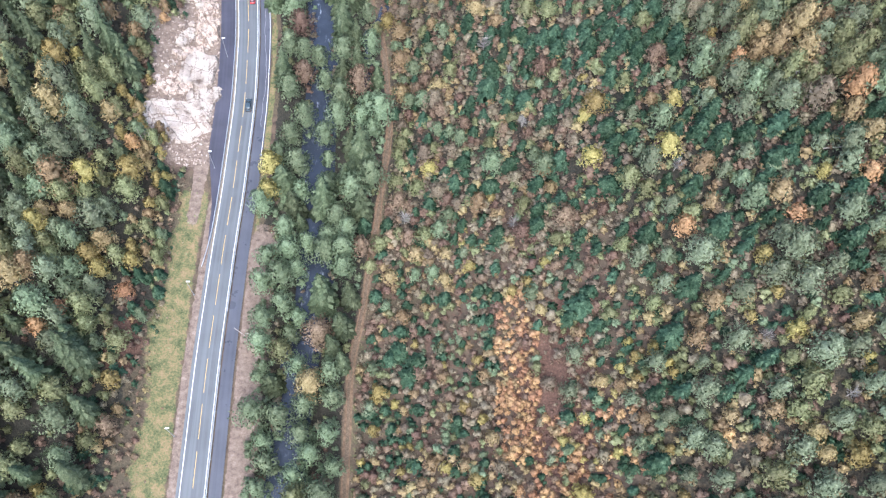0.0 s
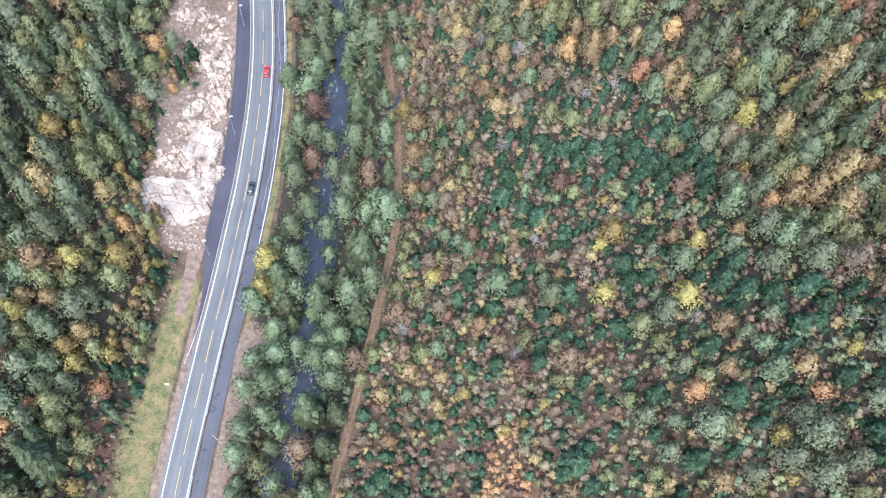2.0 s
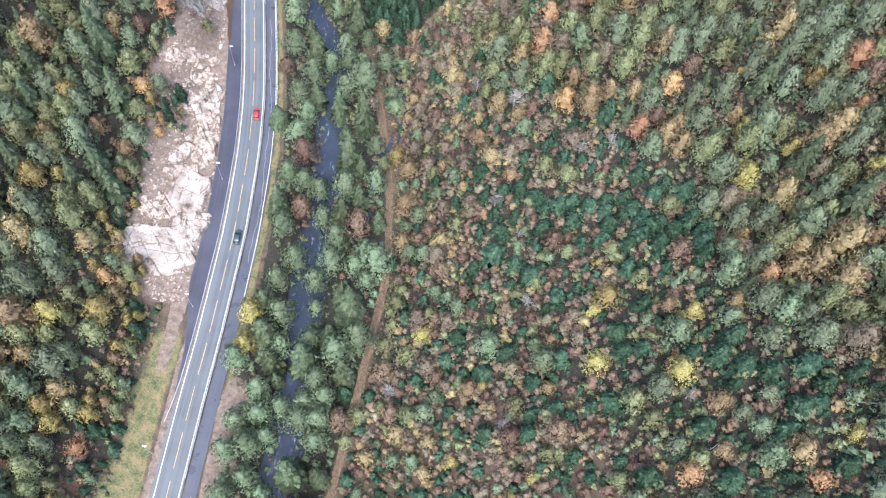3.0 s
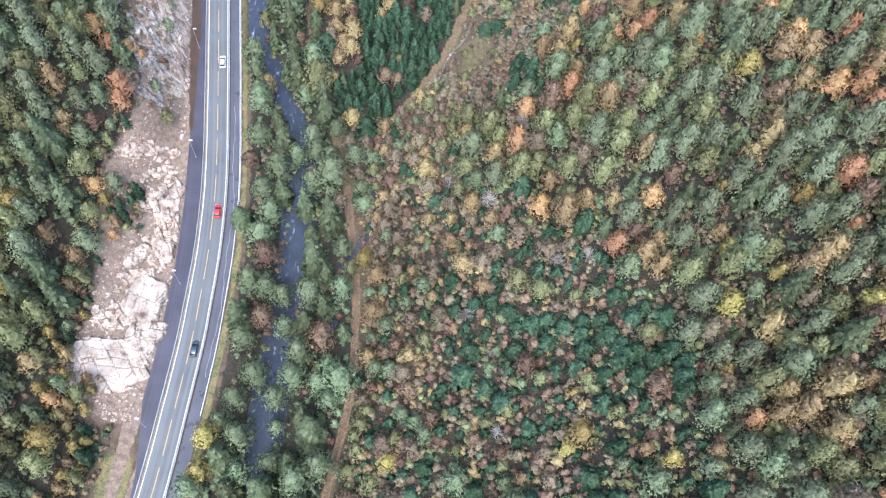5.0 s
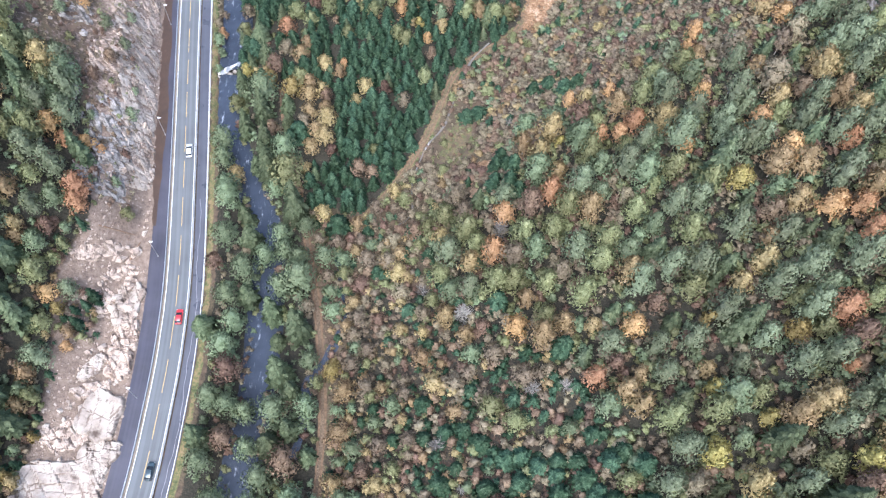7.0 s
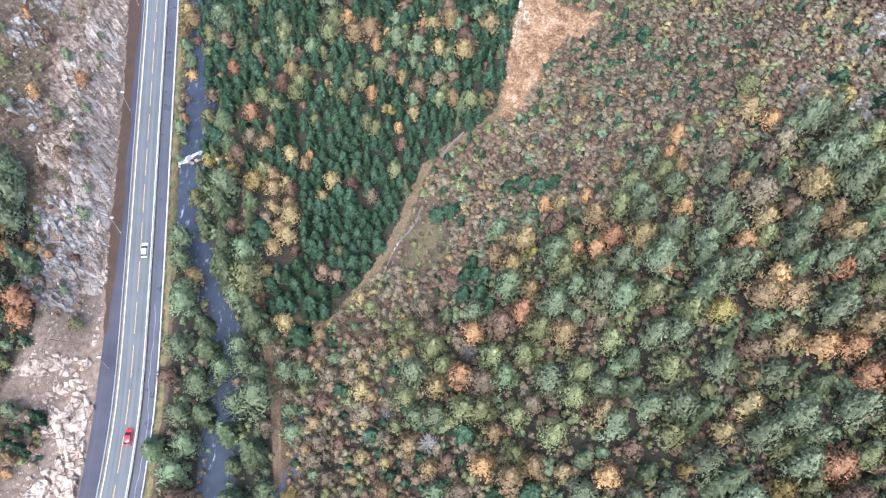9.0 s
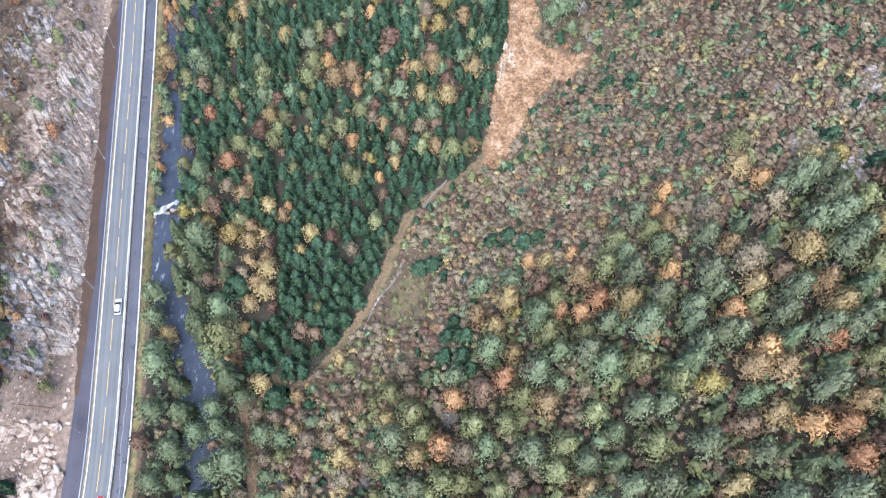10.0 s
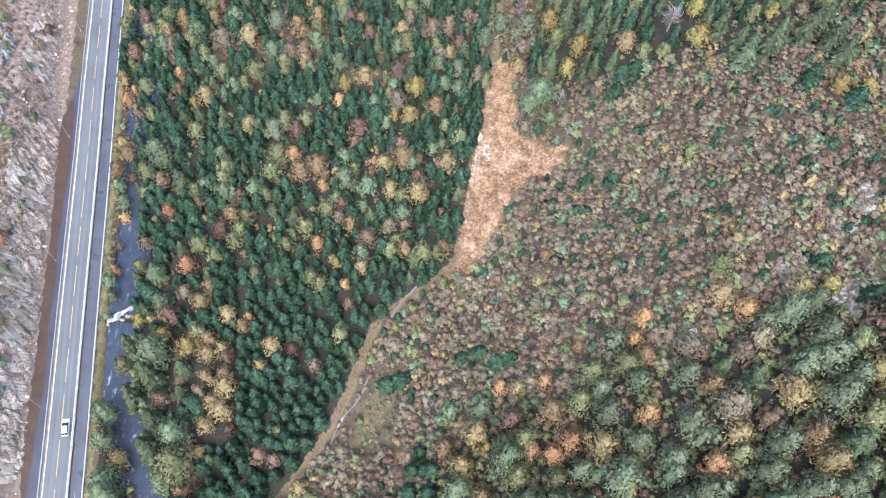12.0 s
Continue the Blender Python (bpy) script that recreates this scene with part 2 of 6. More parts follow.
cut_u = knots(-40, 14, 120, 14, 135, 15, 170, 17, 192, 18.5, 207, 11.5, 227, 9.6, 255, 8.8, 294, 8.8, 330, 9.5, 345, 11, 430, 11)
cut_1 = knots(-40, 0.42, 120, 0.42, 135, 0.6, 170, 0.55, 190, 0.8, 207, 1.2, 227, 1.25, 255, 1.7, 294, 1.6, 330, 1.0, 430, 0.8)
cut_2 = knots(-40, 0.36, 120, 0.36, 135, 0.42, 170, 0.55, 190, 0.6, 227, 0.7, 255, 0.65, 294, 0.55, 430, 0.5)


WAVES = {}


def fbm(x, y, scale, seed):
    """Smooth noise on arrays, about -1 to 1."""
    if (scale, seed) not in WAVES:
        rs = np.random.RandomState(seed)
        lot = []
        for o in range(4):
            for _ in range(3):
                a, p, f = rs.uniform(0, 2 * math.pi), rs.uniform(0, 2 * math.pi, 2), 2 ** o / scale * rs.uniform(0.75, 1.35)
                lot.append((0.55 ** o / 3, f * math.cos(a), f * math.sin(a), *p))
        WAVES[scale, seed] = lot
    out = 0
    for amp, c, s, p, q in WAVES[scale, seed]:
        out = out + amp * np.sin(x * c + y * s + p + 1.3 * np.sin(0.6 * (y * c - x * s) + q))
    return out


def smooth(a, b, v):
    t = np.clip((v - a) / (b - a), 0, 1)
    return t * t * (3 - 2 * t)


WATER_Z = -2.6


def height(x, y):
    x, y = np.asarray(x, float), np.asarray(y, float)
    yy = np.clip(y, -40, 430)
    u = x - road_x(yy)
    # west of the road: ditch, then the cut and the hillside
    w = -u - cut_u(yy)
    left = np.where(w > 0, cut_1(yy) * np.minimum(w, 8) + cut_2(yy) * np.clip(w - 8, 0, 90), 0) - 0.25
    left = left + smooth(0, 10, w) * (0.9 * fbm(x, y, 9, 5) + 1.6 * fbm(x, y, 30, 6))
    # east: bank, river, flat, hillside
    rx, fx, fz = river_x(yy), foot_x(yy), foot_z(yy)
    d = x - rx
    flat = -0.6 + (fz + 0.6) * smooth(4, np.maximum(fx - rx, 14), d)
    bank = -0.25 - 0.6 * smooth(8.2, 16, u)
    right = np.where(d < 0, bank, flat)
    wet = 1 - smooth(2.5, 8.5, np.abs(d))
    right = np.where(u > 7.8, right - 3.0 * wet * smooth(7.8, 9.5, u), right)
    v = x - fx
    s = rise(yy)
    right = right + np.where(v > 0, s * np.minimum(v, 55) + 0.36 * np.clip(v - 55, 0, 110), 0)
    right = right + smooth(-8, 12, v) * (0.8 * fbm(x, y, 8, 7) + 2.0 * fbm(x, y, 34, 8)) + smooth(12, 20, u) * 0.25 * fbm(x, y, 5, 9)
    return np.where(u < 0, left, right)


def hz(x, y):
    return float(height(x, y))


track2_pts = [(-25, 223), (-14, 218.5), (-6, 220), (1, 231), (6, 242), (9.5, 251), (12, 263), (14, 271), (20, 278.5), (29, 286), (34, 292), (35.5, 306), (37, 322), (38.5, 340), (38.6, 375), (40, 430)]
creek_pts = [(-13.5, 152), (-12, 163), (-13, 172), (-8, 181), (-5.6, 190), (-8, 200), (-11, 208)]
brook_pts = [(4, 219), (8, 222), (6, 233), (9, 246), (13.5, 252), (15, 260), (16.5, 268), (19, 277), (24, 284)]


def curve_pts(pts, step=1.0):
    """A smooth line through the given bends."""
    p = np.array(pts, float)
    s = np.r_[0, np.cumsum(np.hypot(*np.diff(p, axis=0).T))]
    n = max(8, int(s[-1] / step))
    q = np.linspace(0, s[-1], n)
    v = np.c_[np.interp(q, s, p[:, 0]), np.interp(q, s, p[:, 1])]
    w = max(3, int(6 / step) | 1)
    for k in (0, 1):
        pad = np.pad(v[:, k], w // 2, mode="reflect", reflect_type="odd")
        v[:, k] = np.convolve(pad, np.ones(w) / w, "valid")
    return v


TRACK2, CREEK_LINE, BROOK_LINE = curve_pts(track2_pts), curve_pts(creek_pts), curve_pts(brook_pts)


def away(line, x, y):
    """Distance of points to a line, array-wise."""
    x, y = np.asarray(x, float), np.asarray(y, float)
    best = np.full(x.shape, 1e9)
    for px, py in line[::2]:
        best = np.minimum(best, (x - px) ** 2 + (y - py) ** 2)
    return np.sqrt(best)


track2_x = knots(200, -60, 218, -8, 231, 1, 242, 6, 251, 9.5, 263, 12, 271, 14, 278.5, 20, 286, 29, 292, 34, 306, 35.5, 340, 38.5, 430, 40)
wood_top = knots(-20, 200, 5, 214, 15, 222, 25, 230, 45, 248, 62, 252, 80, 260, 120, 276, 220, 300)
wood_low = knots(-20, 260, 14, 215, 20, 198, 32, 186, 46, 178, 56, 165, 64, 150, 74, 118, 90, 112, 220, 100)
edge_w = knots(-40, 22, 30, 20.5, 60, 18.5, 80, 16, 105, 15.5, 118, 16.5, 125, 20, 135, 27, 160, 27, 195, 30, 205, 21, 215, 19, 235, 23, 250, 28, 262, 60, 430, 60)


def covers(x, y):
    """What lies on the ground: weights of forest floor, grass, clay, soil, rock, red litter."""
    yy = np.clip(y, -40, 430)
    u = x - road_x(yy)
    tx = np.where(yy < 264, track_x(yy), -200)
    t2 = track2_x(np.clip(yy, 200, 430))
    z = lambda *c: np.clip(sum(c), 0, 1)
    v = x - foot_x(yy)
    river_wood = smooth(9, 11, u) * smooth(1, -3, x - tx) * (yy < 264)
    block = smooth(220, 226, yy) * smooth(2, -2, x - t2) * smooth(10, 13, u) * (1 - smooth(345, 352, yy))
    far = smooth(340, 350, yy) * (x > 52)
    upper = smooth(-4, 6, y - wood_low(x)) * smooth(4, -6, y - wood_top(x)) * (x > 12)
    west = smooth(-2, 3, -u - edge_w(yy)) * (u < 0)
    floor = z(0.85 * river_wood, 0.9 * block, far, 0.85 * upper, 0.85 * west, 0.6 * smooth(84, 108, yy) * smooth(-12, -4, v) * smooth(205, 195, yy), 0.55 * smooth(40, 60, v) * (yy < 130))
    grass = z(0.85 * smooth(-19, -12, u + 1.6 * fbm(x, y, 5, 61)) * smooth(-4.8, -8.2, u + 0.5 * fbm(x, y, 4, 62)) * smooth(122, 112, yy), 0.8 * smooth(7, 7.6, u) * smooth(9.6, 8.6, u) * smooth(95, 105, yy), 0.5 * smooth(11, 4, np.hypot(x - 19, (y - 246) * 0.7)), smooth(2.6, 1.3, away(TRACK2, x, y)) * 0.55,
              0.42 * smooth(4.5, 1.2, np.abs(x - tx - 0.6)) * (yy < 216), 0.62 * smooth(11, 14, u) * smooth(22, 14, u) * (yy > 290))
    cx, cy = x - 36, y - 302
    rag = 1.6 * fbm(x, y, 4, 51)
    patch = 0.85 * smooth(-2.5, 1.5, cx + rag) * smooth(34, 26, y - 302 + rag) * smooth(-5, 3, cy) * smooth(3.5, -3, cx - 0.86 * np.clip(cy, 2, 40) - 4.5 + rag)
    strip = smooth(3, -2.5, np.abs(x - np.interp(yy, [284, 292, 306, 340, 362], [30, 36, 39, 41, 41.5])) + 1.5 * fbm(x, y, 3.5, 52) - np.interp(yy, [284, 296, 306, 345, 362], [2.5, 3.2, 5.2, 5.2, 3.5])) * smooth(283, 289, yy) * smooth(368, 352, yy)
    clay = z(patch, strip * 0.8, smooth(5.5, 3, np.hypot(x - 26, y - 236) * 1.6) * 0.7, 0.8 * smooth(3, 6, -u - 9) * smooth(26, 18, -u) * smooth(330, 345, yy))
    cut = cut_u(yy)
    slide = smooth(-1.5, 0.5, -u - 8.6) * smooth(3, -2, -u - edge_w(yy)) * smooth(118, 130, yy) * smooth(222, 208, yy)
    scar = smooth(-0.8, 0.4, -u - 8.2) * smooth(24, 19, -u) * smooth(200, 210, yy)
    shoulder = smooth(-12.5, -11, u) * smooth(-7.8, -8.6, u) * smooth(100, 110, yy) + 0.9 * smooth(-6.6, -5.6, u) * smooth(-2.8, -3.4, u) * smooth(128, 118, yy) + 0.75 * smooth(7.0, 7.6, u) * smooth(17, 13, u) * smooth(112, 100, yy)
    tracks = z(0.6 * smooth(1.9, 1.1, np.abs(x - tx)) * (yy < 266), 0.5 * smooth(1.8, 1.0, away(TRACK2, x, y)))
    soil = z(slide, scar * 0.75, shoulder)
    steep = smooth(-0.5, 1.5, -u - cut) * smooth(212, 224, yy) * smooth(27, 15, -u)
    rock = z(0.52 * steep, 0.40 * smooth(0, 3, -u - cut) * smooth(225, 250, yy) * (u < 0))
    red = z(0.8 * smooth(6, 3, np.hypot(u + 21, (y - 68) * 0.5)), 0.40 * smooth(-2, 6, v) * smooth(50, 40, v) * (yy < 180), 0.75 * smooth(11, 5, np.hypot(x - 36, (y - 52) * 0.4)))
    sand = z(0.38 * smooth(7, 1, np.hypot((x - 39.5) * 1.6, (y - 327) * 0.5)), 0.42 * smooth(2.2, 1.0, np.abs(x - 36.3)) * smooth(305, 312, yy) * smooth(350, 335, yy), 0.3 * smooth(2.2, 0.8, np.abs(x - 63 + (y - 327) * 0.2)) * smooth(318, 321, yy) * smooth(332, 329, yy))
    return floor, grass, clay, soil, rock, red, sand, tracks, 0 * sand


SOFT = {}


def mesh_of(name, verts, faces, mats, smooth_it=False, soft=None):
    me = bpy.data.meshes.new(name)
    verts = np.asarray(verts, np.float32)
    faces = np.asarray(faces, np.int32)
    n, k = faces.shape
    me.vertices.add(len(verts))
    me.vertices.foreach_set("co", verts.ravel())
    me.loops.add(n * k)
    me.loops.foreach_set("vertex_index", faces.ravel())
    me.polygons.add(n)
    me.polygons.foreach_set("loop_start", np.arange(0, n * k, k, dtype=np.int32))
    me.polygons.foreach_set("use_smooth", np.full(n, smooth_it))
    for m in mats:
        me.materials.append(m)
    me.update(calc_edges=True)
    if soft is not None:
        # foliage is shaded by the swell of its clump
        me.polygons.foreach_set("use_smooth", np.ones(n, bool))
        me.normals_split_custom_set_from_vertices(np.asarray(soft, np.float32))
        SOFT[me.name] = soft
    return me


def part(name, data, material=None, parent=None, label=""):
    """Links a bmesh or a mesh as one object, under its thing."""
    if isinstance(data, bmesh.types.BMesh):
        me = bpy.data.meshes.new(name)
        data.to_mesh(me)
        data.free()
        data = me
    if material and not data.materials:
        data.materials.append(material)
    ob = new(name, data)
    ob.parent = parent
    if label:
        tagged(ob, label)
    return ob


def empty(name, m, label, category, group="", kind=""):
    ob = new(name)
    ob.matrix_basis = m
    return tagged(ob, label, category, group, kind)


# ---- ground, one sheet to the horizon ----
def build_ground():
    gx = np.r_[-3000, -1500, -700, -400, -260, -190, np.arange(-160, -116, 4), np.arange(-115, 20, 1.0), np.arange(20, 128, 1.5), np.arange(128, 190, 6), 230, 300, 450, 800, 1600, 3000]
    gy = np.r_[-3000, -1200, -500, -200, -90, -40, np.arange(-20, 20, 5), np.arange(20, 380, 1.25), np.arange(380, 440, 5), 480, 600, 900, 1600, 3000]
    X, Y = np.meshgrid(gx, gy)
    Z = height(X, Y)
    nx, ny = len(gx), len(gy)
    i = np.arange(nx * ny).reshape(ny, nx)
    f = np.stack([i[:-1, :-1], i[:-1, 1:], i[1:, 1:], i[1:, :-1]], -1).reshape(-1, 4)
    me = mesh_of("ground", np.stack([X, Y, Z], -1).reshape(-1, 3), f, [GROUND], True)
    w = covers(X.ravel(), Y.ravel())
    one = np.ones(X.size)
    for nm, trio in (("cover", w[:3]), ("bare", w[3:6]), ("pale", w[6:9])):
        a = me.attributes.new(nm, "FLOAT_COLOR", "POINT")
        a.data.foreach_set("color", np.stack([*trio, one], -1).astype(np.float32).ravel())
    return tagged(new("ground", me), "brown heath and forest ground with bare soil patches", "ground", kind="structure")


build_ground()


# ---- the road ----
def ribbon(name, y0, y1, u0, u1, z, mat, parent=None, step=2.0, thick=0.0):
    """A strip beside the road's centre line; u0, u1 may be functions of y."""
    ys = np.linspace(y0, y1, max(2, int((y1 - y0) / step) + 1))
    c = road_x(ys)
    a = np.array([u0(y) if callable(u0) else u0 for y in ys])
    b = np.array([u1(y) if callable(u1) else u1 for y in ys])
    n = len(ys)
    rows = [(c + a, z), (c + b, z)]
    if thick:
        rows = [(c + a, z - thick), *rows, (c + b, z - thick)]
    k = len(rows)
    v = np.stack([np.stack([xx, ys, np.full(n, zz)], -1) for xx, zz in rows], 1).reshape(-1, 3)
    i = np.arange(n * k).reshape(n, k)
    f = np.stack([i[:-1, :-1], i[:-1, 1:], i[1:, 1:], i[1:, :-1]], -1).reshape(-1, 4)
    me = mesh_of(name, v, f, [mat])
    at = me.attributes.new("along", "FLOAT_VECTOR", "POINT")
    at.data.foreach_set("vector", np.stack([v[:, 0] - np.repeat(c, k), v[:, 1], v[:, 2]], -1).astype(np.float32).ravel())
    ob = new(name, me)
    ob.parent = parent
    return ob


road = tagged(ribbon("road", -30, 420, -4.0, 3.5, 0.0, ROAD, None, 2, 0.5), "grey two-lane asphalt road with worn wheel tracks", "road", kind="structure")
tagged(ribbon("cycle_path", -30, 420, 3.9, 7.1, -0.06, PATH, None, 2, 0.4), "damp blue-grey asphalt cycle path beside the road", "path", kind="structure")
tagged(ribbon("shoulder_west", 100, 346, lambda y: -np.interp(y, [100, 112, 130, 200, 215, 235, 300, 340, 346], [4.6, 5.4, 8.6, 8.5, 8.0, 7.3, 6.6, 5.6, 5.2]), -4.0, -0.08, WET, None, 2, 0.4), "damp dark asphalt shoulder below the rock cutting", "shoulder", kind="structure")
for nm, u, w in (("edge_line", -3.05, 0.16), ("edge_line", 2.95, 0.16)):
    ribbon(nm, -30, 420, u - w / 2, u + w / 2, 0.006, PAINT, road)
ribbon("verge_grit", 96, 420, -3.72, -3.22, 0.004, GRIT, road)
y = -27.0
while y < 415:
    ribbon("lane_dash", y, y + 9, -0.07, 0.07, 0.006, YELLOW, road, 3)
    y += 12.0
wander = lambda y: 5.3 + 0.35 * math.sin(y * 0.21) + 0.12 * math.sin(y * 0.93) - 0.012 * (y - 190)
ribbon("chalk_trace", 138, 222, lambda y: wander(y) - 0.07, lambda y: wander(y) + 0.07, -0.052, CHALK, bpy.data.objects["cycle_path"], 1.0)
ribbon("edge_line", 128, 420, 6.72, 6.86, -0.052, PAINT, bpy.data.objects["cycle_path"])


def guardrail(y0, y1, u, flare=0.0, posts=4.0):
    """A steel W-beam on posts along the road."""
    ym = (y0 + y1) / 2
    root = empty("guardrail", pose(float(road_x(ym)) + u, ym, 0), "galvanised steel guardrail on posts beside the road", "guardrail", "guardrails")
    inv = root.matrix_basis.inverted()
    off = lambda y: u - flare * max(0.0, (y0 + 14 - y) / 14) ** 2
    ys = np.linspace(y0, y1, int((y1 - y0) / 2) + 1)
    prof = [(-0.04, 0.44), (0.06, 0.50), (-0.02, 0.595), (0.06, 0.69), (-0.04, 0.75), (-0.09, 0.75), (-0.09, 0.44)]
    k = len(prof)
    v = np.array([(float(road_x(y)) + off(y) + (a if u < 0 else -a), y, b) for y in ys for a, b in prof])
    n = len(ys)
    i = np.arange(n * k).reshape(n, k)
    j = np.roll(i, -1, 1)
    f = np.stack([i[:-1], j[:-1], j[1:], i[1:]], -1).reshape(-1, 4)
    beam = part("beam", mesh_of("beam", v - np.array(root.location), f, [STEEL]), None, root)
    bm = bmesh.new()
    bmesh.ops.create_cube(bm, size=1, matrix=Matrix.Translation((0, 0, 0.15)) @ Matrix.Diagonal((0.1, 0.14, 1.1, 1)))
    bmesh.ops.bevel(bm, geom=bm.edges[:], offset=0.012, segments=1)
    pm = bpy.data.meshes.new("post")
    bm.to_mesh(pm)
    bm.free()
    pm.materials.append(POST)
    y = y0 + 1
    while y < y1:
        p = part("post", pm, None, root)
        p.location = Vector((float(road_x(y)) + off(y) + (-0.14 if u < 0 else 0.14), y, 0)) - root.location
        y += posts


guardrail(92, 415, -3.85, 1.2)
guardrail(79, 415, 3.55)
guardrail(-25, 64, 3.55)


# ---- water ----
def water_ribbon(name, xs, half, y0, y1, z, mat, label, step=2.0):
    ys = np.linspace(y0, y1, int((y1 - y0) / step) + 1)
    c = xs(ys)
    h = np.array([half(y) if callable(half) else half for y in ys])
    k = 5
    v = np.stack([np.stack([c + h * s, ys, np.full(len(ys), z)], -1) for s in np.linspace(-1, 1, k)], 1).reshape(-1, 3)
    i = np.arange(len(ys) * k).reshape(-1, k)
    f = np.stack([i[:-1, :-1], i[:-1, 1:], i[1:, 1:], i[1:, :-1]], -1).reshape(-1, 4)
    return tagged(new(name, mesh_of(name, v, f, [mat], True)), label, "water", kind="structure")


water_ribbon("water", river_x, 7.4, -40, 268, WATER_Z, RIVER, "dark rippling river water with white streaks")
water_ribbon("water", river_x, 4.8, 270.0, 425, WATER_Z + 0.5, RIVER, "dark river water above the weir")

def line_ribbon(name, line, half, mat, label, category, lift=0.06, seed=1):
    """A strip laid on the ground along a line, of uneven width."""
    rs = np.random.RandomState(seed)
    d = np.gradient(line, axis=0)
    d /= np.linalg.norm(d, axis=1)[:, None]
    nrm = np.c_[d[:, 1], -d[:, 0]]
    s = np.arange(len(line))
    h = half * (1 + 0.45 * np.sin(s * 0.45 + rs.rand() * 6) * np.sin(s * 0.17 + 1))
    k = 4
    P = np.stack([line + nrm * (h * q)[:, None] for q in np.linspace(-1, 1, k)], 1).reshape(-1, 2)
    zz = height(P[:, 0], P[:, 1]).reshape(-1, k)
    zz = (np.repeat(zz.max(1)[:, None], k, 1).ravel() if half < 0.35 else np.repeat(zz.mean(1)[:, None], k, 1).ravel()) + lift
    i = np.arange(len(line) * k).reshape(-1, k)
    f = np.stack([i[:-1, :-1], i[:-1, 1:], i[1:, 1:], i[1:, :-1]], -1).reshape(-1, 4)
    return tagged(new(name, mesh_of(name, np.c_[P, zz], f, [mat], True)), label, category, kind="structure")


TRACK1 = np.c_[track_x(np.arange(-20, 264, 1.0)), np.arange(-20, 264, 1.0)]
for line, nm in ((TRACK1, "brown earth wheel rut of the forest track"), (TRACK2[TRACK2[:, 1] < 292], "orange-brown wheel rut of the grassy track")):
    d = np.gradient(line, axis=0)
    side = np.c_[d[:, 1], -d[:, 0]] / np.linalg.norm(d, axis=1)[:, None]
    for k in (-0.72, 0.72):
        line_ribbon("track", line + side * (k + 0.12 * np.sin(np.arange(len(line)) * 0.21 + k))[:, None], 0.24, TRACKMAT, nm, "track", 0.10, 5 + int(k > 0))


def weir():
    """White water breaking over a slanting sill of stones."""
    rs = np.random.RandomState(8)
    n, k = 26, 7
    V = []
    for i in range(n):
        t = i / (n - 1)
        x, y = -59.2 + 8.2 * t, 267.6 + 6.2 * t
        wide = 0.45 + 0.3 * math.sin(t * 9) + 0.3 * math.sin(t * 3.1)
        for j in range(k):
            q = j / (k - 1) * 2 - 1
            V.append((x + 0.6 * q * wide + rs.normal() * 0.08, y - 0.85 * q * wide + rs.normal() * 0.08, WATER_Z + 0.75 - 0.5 * max(0.0, q) + rs.normal() * 0.09))
    i = np.arange(n * k).reshape(n, k)
    f = np.stack([i[:-1, :-1], i[:-1, 1:], i[1:, 1:], i[1:, :-1]], -1).reshape(-1, 4)
    tagged(new("water", mesh_of("water", V, f, [RAPID])), "white foaming water tumbling over a small weir", "water", kind="structure")


weir()
line_ribbon("water", CREEK_LINE, 1.5, RIVER, "shallow dark creek with pale ripples beside the forest track", "water", 0.25, 2)
line_ribbon("water", BROOK_LINE, 0.26, CREEK, "thin pale brook beside the grassy track", "water", 0.22, 3)


def ditch():
    ys = np.arange(212, 338, 1.0)
    rs = np.random.RandomState(4)
    w = 1.15 + 0.8 * fbm(ys, ys * 0, 7, 12)
    inner = -np.interp(ys, [212, 235, 300, 338], [7.6, 7.0, 6.4, 5.9])
    wid = np.clip(w * np.interp(ys, [212, 218, 232, 330, 338], [0.3, 1.7, 1.8, 1.7, 0.1]), 0.1, 3)
    c = road_x(ys)
    v = np.stack([np.stack([c + inner - wid * 1.4, ys, np.full(len(ys), -0.07)], -1), np.stack([c + inner + wid * 0.45, ys, np.full(len(ys), -0.07)], -1)], 1).reshape(-1, 3)
    i = np.arange(len(ys) * 2).reshape(-1, 2)
    f = np.stack([i[:-1, 0], i[:-1, 1], i[1:, 1], i[1:, 0]], -1)
    tagged(new("water", mesh_of("water", v, f, [MUDDY], True)), "brown muddy water standing in the roadside ditch", "water", kind="structure")


ditch()


# ---- plants ----
def unit(v):
    return v / np.maximum(np.linalg.norm(v, axis=-1, keepdims=True), 1e-9)


def cards(pos, nrm, size, rs):
    """Small pointed leaf clusters, one triangle each."""
    n = len(pos)
    t = unit(np.cross(nrm, unit(rs.normal(size=(n, 3)))))
    b = np.cross(nrm, t)
    s = (size * rs.uniform(0.6, 1.4, n))[:, None]
    k = rs.uniform(-0.25, 0.25, (n, 1))
    v = np.stack([pos - t * s * 0.42 + b * s * 0.46 - nrm * s * 0.15, pos - t * s * 0.48 - b * s * 0.42, pos + t * s * 0.75 + b * s * k], 1).reshape(-1, 3)
    return v, np.arange(n * 3).reshape(-1, 3)


